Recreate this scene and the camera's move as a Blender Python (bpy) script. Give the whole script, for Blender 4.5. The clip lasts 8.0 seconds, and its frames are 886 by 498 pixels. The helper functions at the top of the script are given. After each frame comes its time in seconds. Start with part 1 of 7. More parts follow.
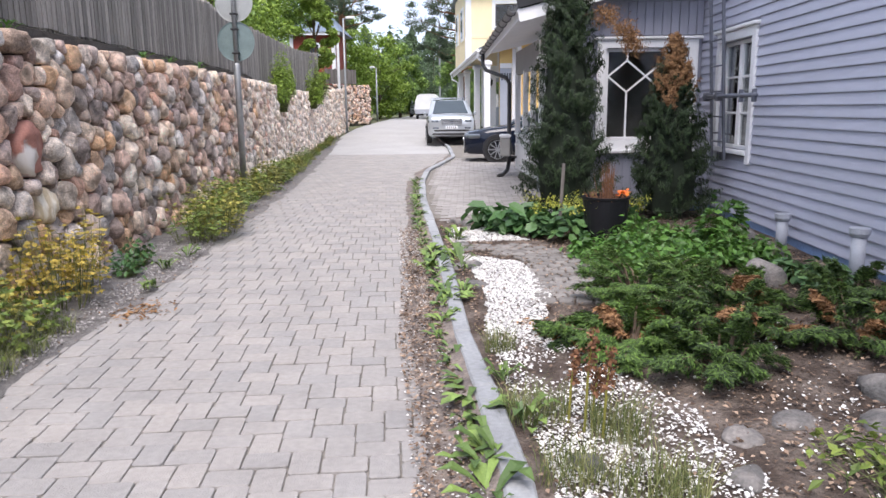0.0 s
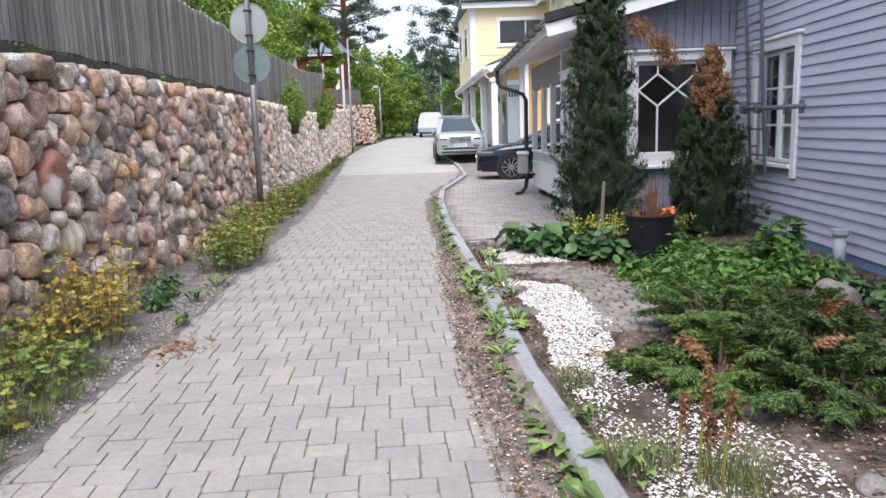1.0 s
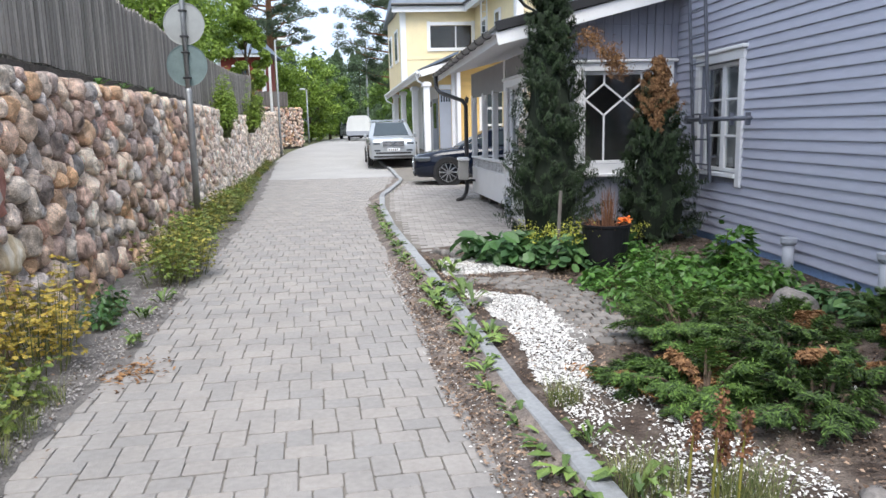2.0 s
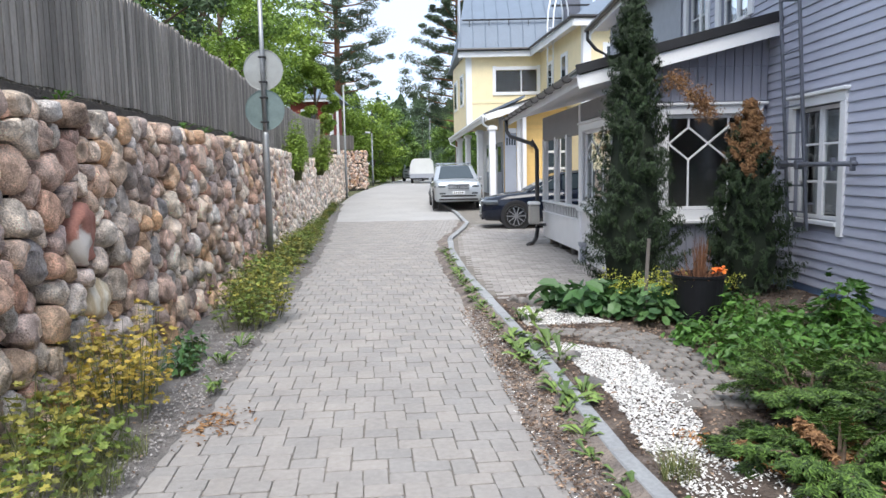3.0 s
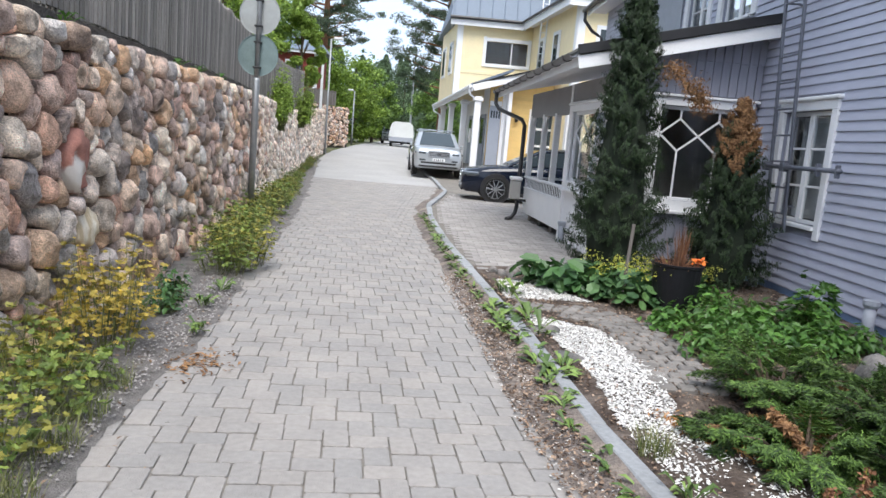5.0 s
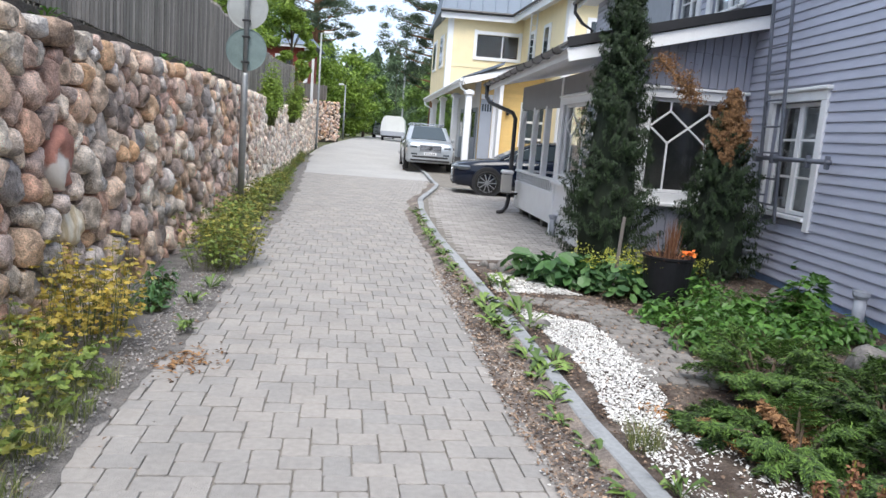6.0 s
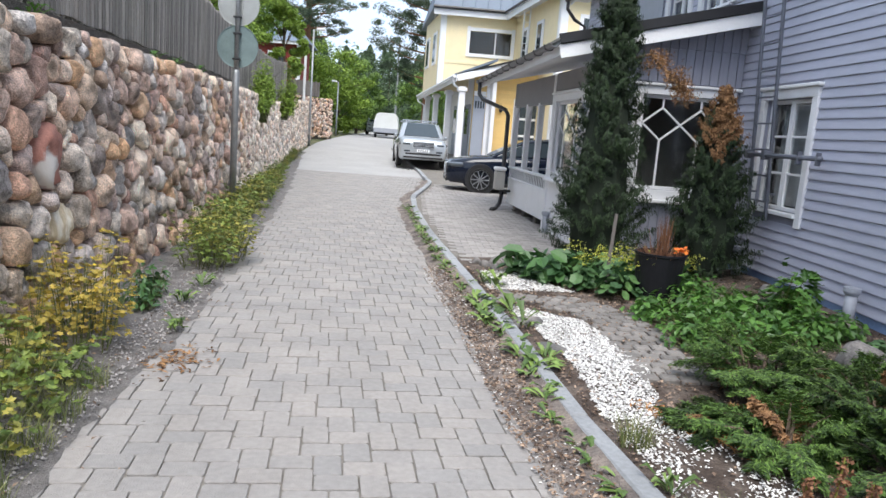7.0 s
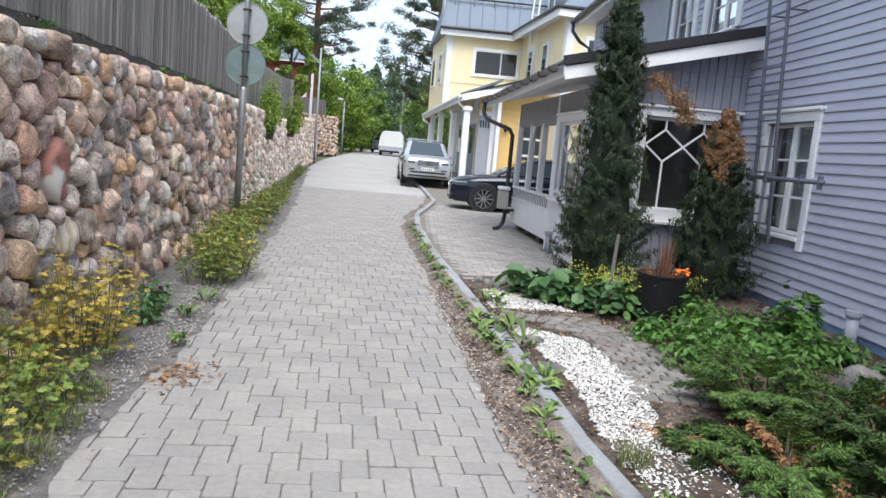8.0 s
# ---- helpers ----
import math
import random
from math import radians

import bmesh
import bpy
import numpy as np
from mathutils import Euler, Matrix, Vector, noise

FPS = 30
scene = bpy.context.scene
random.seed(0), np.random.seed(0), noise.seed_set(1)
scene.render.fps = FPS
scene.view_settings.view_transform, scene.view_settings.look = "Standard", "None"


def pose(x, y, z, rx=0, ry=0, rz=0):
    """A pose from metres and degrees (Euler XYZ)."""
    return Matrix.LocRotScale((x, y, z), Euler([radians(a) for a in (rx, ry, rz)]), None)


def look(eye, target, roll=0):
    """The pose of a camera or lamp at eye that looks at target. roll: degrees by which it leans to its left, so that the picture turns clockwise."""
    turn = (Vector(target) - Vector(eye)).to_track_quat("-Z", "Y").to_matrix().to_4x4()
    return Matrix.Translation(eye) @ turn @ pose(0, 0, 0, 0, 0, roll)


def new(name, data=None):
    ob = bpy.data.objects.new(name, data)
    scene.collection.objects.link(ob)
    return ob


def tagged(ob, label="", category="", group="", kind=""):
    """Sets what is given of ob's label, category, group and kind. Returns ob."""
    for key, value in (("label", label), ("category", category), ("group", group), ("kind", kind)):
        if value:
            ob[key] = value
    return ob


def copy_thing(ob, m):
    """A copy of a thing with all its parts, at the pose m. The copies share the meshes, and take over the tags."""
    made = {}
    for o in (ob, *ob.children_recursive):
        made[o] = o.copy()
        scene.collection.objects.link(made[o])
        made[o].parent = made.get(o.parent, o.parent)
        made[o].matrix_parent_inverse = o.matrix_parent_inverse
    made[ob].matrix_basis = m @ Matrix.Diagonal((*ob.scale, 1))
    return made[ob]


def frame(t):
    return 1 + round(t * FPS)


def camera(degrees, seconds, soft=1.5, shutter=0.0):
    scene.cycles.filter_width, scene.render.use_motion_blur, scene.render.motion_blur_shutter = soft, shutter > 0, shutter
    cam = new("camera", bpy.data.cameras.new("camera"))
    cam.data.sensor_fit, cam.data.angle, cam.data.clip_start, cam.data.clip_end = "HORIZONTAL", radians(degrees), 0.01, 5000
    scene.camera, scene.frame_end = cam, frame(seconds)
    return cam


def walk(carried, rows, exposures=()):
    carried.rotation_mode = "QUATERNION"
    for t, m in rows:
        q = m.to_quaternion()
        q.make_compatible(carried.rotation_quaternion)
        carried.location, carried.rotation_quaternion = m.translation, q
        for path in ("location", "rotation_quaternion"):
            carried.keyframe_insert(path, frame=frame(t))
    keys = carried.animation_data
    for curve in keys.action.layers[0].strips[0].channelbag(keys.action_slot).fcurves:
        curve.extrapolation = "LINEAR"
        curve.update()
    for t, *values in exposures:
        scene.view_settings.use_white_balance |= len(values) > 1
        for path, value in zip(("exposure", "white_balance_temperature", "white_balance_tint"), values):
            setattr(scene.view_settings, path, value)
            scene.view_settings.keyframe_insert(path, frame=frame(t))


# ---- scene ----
cam = camera(63.0, 8.0)
PATH = [
    (0, (0.23, 0.238, 1.538), (0.158, 2.2, 1.158), -0.6),
    (0.5, (0.014, 0.368, 1.515), (-0.092, 2.34, 1.201), -2.2),
    (1, (-0.16, 0.557, 1.558), (-0.235, 2.527, 1.225), -1.8),
    (1.5, (-0.359, 0.631, 1.582), (-0.171, 2.588, 1.216), -1.0),
    (1.7, (-0.43, 0.626, 1.627), (-0.277, 2.59, 1.277), -1.4),
    (2.8, (-0.677, 0.967, 1.628), (-0.584, 2.948, 1.374), -0.8),
    (3, (-0.732, 0.947, 1.653), (-0.757, 2.936, 1.44), -1.1),
    (3.5, (-0.862, 0.896, 1.659), (-0.889, 2.885, 1.449), 0.7),
    (4, (-0.882, 0.879, 1.658), (-0.915, 2.864, 1.418), 3.8),
    (4.5, (-0.915, 0.89, 1.641), (-0.902, 2.873, 1.376), 4.6),
    (5, (-0.933, 0.9, 1.626), (-0.865, 2.877, 1.328), 5.0),
    (5.2, (-0.926, 0.897, 1.627), (-0.838, 2.875, 1.34), 5.4),
    (6.3, (-0.887, 0.937, 1.632), (-0.8, 2.91, 1.313), 4.4),
    (6.5, (-0.876, 0.933, 1.629), (-0.79, 2.907, 1.318), 4.5),
    (7, (-0.888, 0.942, 1.635), (-0.782, 2.913, 1.315), 4.5),
    (7.5, (-0.885, 0.923, 1.63), (-0.81, 2.896, 1.316), 4.8),
    (8, (-0.876, 0.91, 1.639), (-0.784, 2.89, 1.368), 5.2),
]
walk(cam, [(t, look(eye, target, roll)) for t, eye, target, roll in PATH],
     [(0, 0.12, 6600, 17), (1.0, 0.06, 6600, 14), (1.5, 0.02, 6500, 11), (3.0, 0.0, 6500, 10), (8.0, -0.02, 6500, 10)])

# ---- sky and light: a bright overcast day ----
world = bpy.data.worlds.new("overcast")
scene.world = world
world.use_nodes = True
wn, wl = world.node_tree.nodes, world.node_tree.links
wn.clear()
sky = wn.new("ShaderNodeTexSky")
sky.sky_type = 'NISHITA'
sky.sun_disc = False
sky.sun_elevation, sky.sun_rotation = radians(59), radians(182)
sky.air_density, sky.dust_density = 1.0, 4.0
bg_sky = wn.new("ShaderNodeBackground")
bg_sky.inputs[1].default_value = 0.05
bg_cloud = wn.new("ShaderNodeBackground")
bg_cloud.inputs[0].default_value = (0.81, 0.945, 1.17, 1)
bg_cloud.inputs[1].default_value = 1.08
add = wn.new("ShaderNodeAddShader")
wout = wn.new("ShaderNodeOutputWorld")
wl.new(sky.outputs[0], bg_sky.inputs[0])
wl.new(bg_sky.outputs[0], add.inputs[0])
wl.new(bg_cloud.outputs[0], add.inputs[1])
wl.new(add.outputs[0], wout.inputs[0])
sun_data = bpy.data.lights.new("sun", 'SUN')
sun_data.energy, sun_data.angle, sun_data.color = 4.0, radians(40), (1.0, 0.98, 0.95)
sun = new("sun", sun_data)
sun.matrix_world = look((-0.5, -12, 27), (0, 4, 0))


# ---- materials ----
def mat(name, base, rough=0.7, metal=0.0, var=0.18, scale=3.0, bump=0.15, bscale=60.0, rand="", rvar=0.25, tint=None, coat=0.0, stretch=(1, 1, 1), dist=0.01):
    """A surface of one colour with variation at two scales, fine relief and, where rand says, a shift from piece to piece."""
    m = bpy.data.materials.new(name)
    m.use_nodes = True
    n, l = m.node_tree.nodes, m.node_tree.links
    b = n["Principled BSDF"]
    geo = n.new("ShaderNodeNewGeometry")
    mp = n.new("ShaderNodeMapping")
    mp.inputs["Scale"].default_value = stretch
    l.new(geo.outputs["Position"], mp.inputs[0])
    big, small = n.new("ShaderNodeTexNoise"), n.new("ShaderNodeTexNoise")
    big.inputs["Scale"].default_value, small.inputs["Scale"].default_value = scale, scale * 11
    big.inputs["Detail"].default_value, small.inputs["Detail"].default_value = 4, 5
    for t in (big, small):
        l.new(mp.outputs[0], t.inputs["Vector"])
    mixn = n.new("ShaderNodeMath")
    mixn.operation = 'ADD'
    l.new(big.outputs[0], mixn.inputs[0]), l.new(small.outputs[0], mixn.inputs[1])
    rng = n.new("ShaderNodeMapRange")
    rng.inputs[1].default_value, rng.inputs[2].default_value = 0.65, 1.35
    rng.inputs[3].default_value, rng.inputs[4].default_value = 1 - var, 1 + var
    l.new(mixn.outputs[0], rng.inputs[0])
    value = rng.outputs[0]
    if rand:
        src = n.new("ShaderNodeObjectInfo").outputs["Random"] if rand == "object" else geo.outputs["Random Per Island"]
        r2 = n.new("ShaderNodeMapRange")
        r2.inputs[3].default_value, r2.inputs[4].default_value = 1 - rvar, 1 + rvar
        l.new(src, r2.inputs[0])
        mul = n.new("ShaderNodeMath")
        mul.operation = 'MULTIPLY'
        l.new(value, mul.inputs[0]), l.new(r2.outputs[0], mul.inputs[1])
        value = mul.outputs[0]
    col = n.new("ShaderNodeMix")
    col.data_type = 'RGBA'
    col.inputs[6].default_value = (*base, 1)
    col.inputs[7].default_value = (*(tint or base), 1)
    tn = n.new("ShaderNodeMapRange")
    tn.inputs[1].default_value, tn.inputs[2].default_value = 0.42, 0.62
    if rand and tint:
        l.new(src, tn.inputs[0])
        tn.inputs[1].default_value, tn.inputs[2].default_value = 0.0, 1.0
    else:
        l.new(big.outputs[0], tn.inputs[0])
    l.new(tn.outputs[0], col.inputs[0])
    sc = n.new("ShaderNodeVectorMath")
    sc.operation = 'SCALE'
    l.new(col.outputs[2], sc.inputs[0]), l.new(value, sc.inputs["Scale"])
    l.new(sc.outputs[0], b.inputs["Base Color"])
    b.inputs["Roughness"].default_value, b.inputs["Metallic"].default_value = rough, metal
    b.inputs["Coat Weight"].default_value = coat
    if bump:
        bt = n.new("ShaderNodeTexNoise")
        bt.inputs["Scale"].default_value, bt.inputs["Detail"].default_value = bscale, 4
        l.new(mp.outputs[0], bt.inputs["Vector"])
        bp = n.new("ShaderNodeBump")
        bp.inputs["Strength"].default_value, bp.inputs["Distance"].default_value = bump, dist
        l.new(bt.outputs[0], bp.inputs["Height"])
        l.new(bp.outputs[0], b.inputs["Normal"])
    return m


def stone_mat(name, source, bands=0.42, gain=1.0, grey=0.0):
    """Field stones: greys, pinks and browns that go from stone to stone, with speckles and veins."""
    m = bpy.data.materials.new(name)
    m.use_nodes = True
    n, l = m.node_tree.nodes, m.node_tree.links
    b = n["Principled BSDF"]
    geo = n.new("ShaderNodeNewGeometry")
    src = n.new("ShaderNodeObjectInfo").outputs["Random"] if source == "object" else geo.outputs["Random Per Island"]
    ramp = n.new("ShaderNodeValToRGB")
    ramp.color_ramp.interpolation = 'LINEAR'
    stops = [(0.0, (0.36, 0.345, 0.335)), (0.1, (0.52, 0.45, 0.385)), (0.2, (0.43, 0.27, 0.21)), (0.31, (0.23, 0.23, 0.245)),
             (0.42, (0.62, 0.57, 0.51)), (0.52, (0.37, 0.255, 0.225)), (0.63, (0.44, 0.445, 0.46)), (0.73, (0.46, 0.31, 0.2)),
             (0.84, (0.21, 0.185, 0.18)), (0.93, (0.44, 0.33, 0.29)), (1.0, (0.54, 0.48, 0.43))]
    stops = [(p, [gain * t * (k * (1 - grey) + grey * q) for k, q, t in zip(c, (0.45, 0.44, 0.42), (1.05, 0.97, 0.88))]) for p, c in stops]
    e = ramp.color_ramp.elements
    while len(e) < len(stops):
        e.new(0.5)
    for k, (p, c) in enumerate(stops):
        e[k].position, e[k].color = p, (*c, 1)
    l.new(src, ramp.inputs[0])
    pos = n.new("ShaderNodeVectorMath")
    pos.operation = 'ADD'
    shift = n.new("ShaderNodeMath")
    shift.operation = 'MULTIPLY'
    shift.inputs[1].default_value = 37.0
    l.new(src, shift.inputs[0]), l.new(geo.outputs["Position"], pos.inputs[0]), l.new(shift.outputs[0], pos.inputs[1])
    veins, specks = n.new("ShaderNodeTexNoise"), n.new("ShaderNodeTexNoise")
    veins.inputs["Scale"].default_value, veins.inputs["Detail"].default_value, veins.inputs["Distortion"].default_value = 7, 8, 0.7
    specks.inputs["Scale"].default_value, specks.inputs["Detail"].default_value = 90, 3
    for t in (veins, specks):
        l.new(pos.outputs[0], t.inputs["Vector"])
    a = n.new("ShaderNodeMapRange")
    a.inputs[1].default_value, a.inputs[2].default_value, a.inputs[3].default_value, a.inputs[4].default_value = 0.3, 0.72, 1 - bands, 1 + bands
    c = n.new("ShaderNodeMapRange")
    c.inputs[1].default_value, c.inputs[2].default_value, c.inputs[3].default_value, c.inputs[4].default_value = 0.3, 0.7, 0.66, 1.34
    l.new(veins.outputs[0], a.inputs[0]), l.new(specks.outputs[0], c.inputs[0])
    mul = n.new("ShaderNodeMath")
    mul.operation = 'MULTIPLY'
    l.new(a.outputs[0], mul.inputs[0]), l.new(c.outputs[0], mul.inputs[1])
    sc = n.new("ShaderNodeVectorMath")
    sc.operation = 'SCALE'
    l.new(ramp.outputs[0], sc.inputs[0]), l.new(mul.outputs[0], sc.inputs["Scale"])
    l.new(sc.outputs[0], b.inputs["Base Color"])
    b.inputs["Roughness"].default_value = 0.85
    bp = n.new("ShaderNodeBump")
    bp.inputs["Strength"].default_value, bp.inputs["Distance"].default_value = 0.9, 0.02
    h = n.new("ShaderNodeMath")
    h.operation = 'ADD'
    l.new(veins.outputs[0], h.inputs[0]), l.new(specks.outputs[0], h.inputs[1])
    pits = n.new("ShaderNodeTexNoise")
    pits.inputs["Scale"].default_value, pits.inputs["Detail"].default_value = 26, 6
    l.new(pos.outputs[0], pits.inputs["Vector"])
    h2 = n.new("ShaderNodeMath")
    h2.operation = 'MULTIPLY_ADD'
    h2.inputs[1].default_value = 1.6
    l.new(pits.outputs[0], h2.inputs[0]), l.new(h.outputs[0], h2.inputs[2])
    l.new(h2.outputs[0], bp.inputs["Height"]), l.new(bp.outputs[0], b.inputs["Normal"])
    return m


def glass_mat(name, tint=(0.75, 0.8, 0.82), rough=0.02):
    m = bpy.data.materials.new(name)
    m.use_nodes = True
    b = m.node_tree.nodes["Principled BSDF"]
    b.inputs["Base Color"].default_value = (*tint, 1)
    b.inputs["Transmission Weight"].default_value, b.inputs["Roughness"].default_value, b.inputs["IOR"].default_value = 1.0, rough, 1.45
    return m


def leaf_mat(name, base, tint, rough=0.55, rvar=0.35, through_light=0.25):
    """Leaves: colour goes from leaf to leaf, and some light passes."""
    m = mat(name, base, rough, var=0.15, scale=6, bump=0.0, rand="island", rvar=rvar, tint=tint)
    n, l = m.node_tree.nodes, m.node_tree.links
    b = n["Principled BSDF"]
    tr = n.new("ShaderNodeBsdfTranslucent")
    mix = n.new("ShaderNodeMixShader")
    mix.inputs[0].default_value = through_light
    source = b.inputs["Base Color"].links[0].from_socket
    l.new(source, tr.inputs[0])
    out = n["Material Output"]
    l.new(b.outputs[0], mix.inputs[1]), l.new(tr.outputs[0], mix.inputs[2]), l.new(mix.outputs[0], out.inputs[0])
    return m


M_PAVER = mat("paver_piece", (0.30, 0.287, 0.276), 0.88, var=0.15, scale=2.3, bump=0.7, bscale=110, rand="object", rvar=0.08, tint=(0.305, 0.282, 0.262))
M_PAVER_FAR = mat("paver_joined", (0.30, 0.287, 0.276), 0.88, var=0.15, scale=2.3, bump=0.7, bscale=110, rand="island", rvar=0.08, tint=(0.305, 0.282, 0.262))
M_PAVER_DARK = mat("paver_driveway", (0.31, 0.29, 0.275), 0.88, var=0.16, scale=1.5, bump=0.35, bscale=90, rand="island", rvar=0.15)
M_JOINT = mat("joint_sand", (0.19, 0.172, 0.15), 0.95, var=0.3, scale=4, bump=0.4, bscale=150)
M_ROAD = mat("road_far", (0.37, 0.36, 0.35), 0.88, var=0.12, scale=0.7, bump=0.3, bscale=40)
M_GRIT = mat("grit", (0.20, 0.185, 0.175), 0.95, var=0.5, scale=9, bump=1.0, bscale=120, dist=0.02)
M_DIRT = mat("dirt", (0.19, 0.16, 0.145), 0.95, var=0.5, scale=5, bump=1.0, bscale=90, dist=0.02, tint=(0.24, 0.20, 0.17))
M_SOIL = mat("soil", (0.08, 0.056, 0.043), 0.95, var=0.5, scale=4, bump=1.0, bscale=60, dist=0.03, tint=(0.15, 0.12, 0.1))
M_GRASS_GROUND = mat("grass_ground", (0.08, 0.105, 0.04), 0.95, var=0.4, scale=1.5, bump=0.8, bscale=30, dist=0.05, tint=(0.13, 0.12, 0.06))
M_KERB = mat("kerb_granite", (0.29, 0.30, 0.31), 0.8, var=0.22, scale=3, bump=0.4, bscale=120, rand="object", rvar=0.12)
M_SHELL = mat("white_chips", (0.68, 0.665, 0.64), 0.7, var=0.08, scale=20, bump=0.0, rand="island", rvar=0.34)
M_LITTER = mat("leaf_litter", (0.12, 0.07, 0.045), 0.9, var=0.15, scale=20, bump=0.0, rand="island", rvar=0.65, tint=(0.27, 0.195, 0.14))
# gain rises along the wall: paler stones, plus distance haze put into the colour
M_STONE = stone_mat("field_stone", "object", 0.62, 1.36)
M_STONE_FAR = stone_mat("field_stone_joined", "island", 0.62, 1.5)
M_STONE_HAZY = stone_mat("pale_hazy_stone", "island", 0.6, 1.8, 0.5)
M_MORTAR = mat("wall_core", (0.075, 0.065, 0.055), 0.95, var=0.4, scale=6, bump=0.8, bscale=40, dist=0.03)
M_ROCK = mat("garden_rock", (0.13, 0.125, 0.12), 0.85, var=0.35, scale=5, bump=0.6, bscale=50, dist=0.02, tint=(0.22, 0.2, 0.185))
M_FENCE = mat("weathered_wood", (0.235, 0.215, 0.195), 0.9, var=0.38, scale=6, bump=0.5, bscale=60, rand="object", rvar=0.42, stretch=(3, 3, 0.35))
M_FENCE_J = mat("weathered_wood_joined", (0.165, 0.148, 0.135), 0.9, var=0.3, scale=5, bump=0.4, bscale=60, rand="island", rvar=0.25, stretch=(3, 3, 0.35))
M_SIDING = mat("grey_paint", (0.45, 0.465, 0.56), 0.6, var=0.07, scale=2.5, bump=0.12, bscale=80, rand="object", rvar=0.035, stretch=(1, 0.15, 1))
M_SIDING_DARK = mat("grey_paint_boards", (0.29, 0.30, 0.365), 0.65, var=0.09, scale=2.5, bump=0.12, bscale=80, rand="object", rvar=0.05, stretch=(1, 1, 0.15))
M_FOUND = mat("blue_foundation", (0.25, 0.36, 0.58), 0.8, var=0.15, scale=3, bump=0.3, bscale=50)
M_WHITE = mat("white_paint", (0.83, 0.835, 0.85), 0.5, var=0.05, scale=4, bump=0.06, bscale=70)
M_OFFWHITE = mat("porch_paint", (0.80, 0.80, 0.82), 0.55, var=0.06, scale=3, bump=0.06, bscale=70)
M_FRIEZE = mat("frieze_grey", (0.27, 0.265, 0.27), 0.65, var=0.07, scale=3, bump=0.08)
M_PATH = mat("path_stone", (0.205, 0.19, 0.175), 0.9, var=0.2, scale=4, bump=0.4, bscale=90, rand="object", rvar=0.2)
M_BLACK_ROOF = mat("black_roof", (0.018, 0.018, 0.02), 0.45, var=0.2, scale=6, bump=0.1, bscale=60)
M_BLACK_PIPE = mat("dark_gutter", (0.03, 0.028, 0.03), 0.4, var=0.2, scale=6, bump=0.05)
M_GUTTER = mat("grey_gutter", (0.13, 0.125, 0.13), 0.4, 0.4, var=0.15, scale=6, bump=0.05)
M_STEEL = mat("galvanised_steel", (0.33, 0.34, 0.345), 0.5, 0.75, var=0.2, scale=12, bump=0.1, bscale=60)
M_LADDER = mat("grey_ladder_paint", (0.14, 0.15, 0.185), 0.5, 0.2, var=0.15, scale=9, bump=0.1)
M_PIPE_GREY = mat("grey_plastic", (0.36, 0.38, 0.43), 0.5, var=0.1, scale=8, bump=0.05)
M_SIGN = mat("sign_back", (0.36, 0.37, 0.36), 0.5, 0.35, var=0.12, scale=8, bump=0.05)
M_SIGN_GREEN = mat("sign_back_aged", (0.20, 0.265, 0.265), 0.5, 0.3, var=0.2, scale=7, bump=0.05)
M_GLASS = glass_mat("window_glass")
# dark grey: the dimness of the rooms is put into this colour
M_ROOM_SHADE = mat("room_shade", (0.12, 0.115, 0.11), 0.9, var=0.2, scale=1, bump=0.0)
M_CURTAIN = mat("net_curtain", (0.62, 0.62, 0.62), 0.9, var=0.12, scale=3, bump=0.3, bscale=20, stretch=(1, 8, 0.5))
M_YELLOW = mat("yellow_paint", (0.88, 0.75, 0.48), 0.65, var=0.06, scale=2, bump=0.1, bscale=60)
M_ORANGE = mat("ochre_paint", (0.80, 0.56, 0.22), 0.65, var=0.07, scale=2, bump=0.1, bscale=60, rand="object", rvar=0.05)
M_SHEET = mat("blue_grey_sheet", (0.15, 0.19, 0.245), 0.6, 0.0, var=0.1, scale=1.5, bump=0.03)
M_RED = mat("red_paint", (0.25, 0.045, 0.03), 0.75, var=0.12, scale=3, bump=0.1)
M_DOOR_GREY = mat("grey_door", (0.33, 0.36, 0.42), 0.5, var=0.06, scale=3, bump=0.05)
M_POT = mat("black_pot", (0.012, 0.012, 0.015), 0.5, var=0.25, scale=12, bump=0.1)
M_POT.node_tree.nodes["Principled BSDF"].inputs["Specular IOR Level"].default_value = 0.25
M_SILVER = mat("silver_paint", (0.46, 0.49, 0.52), 0.3, 0.5, var=0.04, scale=3, bump=0.0, coat=0.8)
M_NAVY = mat("dark_blue_paint", (0.006, 0.010, 0.022), 0.12, 0.0, var=0.05, scale=3, bump=0.0)
M_TYRE = mat("tyre_rubber", (0.018, 0.018, 0.018), 0.85, var=0.2, scale=20, bump=0.1)
M_RIM = mat("alloy", (0.55, 0.56, 0.58), 0.3, 0.9, var=0.08, scale=20, bump=0.0)
M_CAR_GLASS = mat("car_glass", (0.045, 0.06, 0.07), 0.04, var=0.1, scale=2, bump=0.0)
# near-black green: shade inside the thujas, held in the colour
M_CORE_SHADE = mat("painted_inner_shade", (0.012, 0.02, 0.01), 0.95, var=0.4, scale=20, bump=0.0)
M_CAR_BLACK = mat("black_trim", (0.02, 0.02, 0.022), 0.5, var=0.2, scale=10, bump=0.0)
M_LAMP = mat("headlamp_lens", (0.16, 0.18, 0.2), 0.06, 0.5, var=0.1, scale=20, bump=0.0, coat=1.0)
M_CHROME = mat("chrome", (0.7, 0.71, 0.73), 0.15, 1.0, var=0.04, scale=20, bump=0.0)
M_CARAVAN = mat("caravan_white", (0.72, 0.73, 0.72), 0.4, var=0.06, scale=3, bump=0.02)
M_BARK = mat("bark", (0.12, 0.085, 0.06), 0.95, var=0.4, scale=8, bump=0.9, bscale=30, dist=0.03, stretch=(1, 1, 0.3))
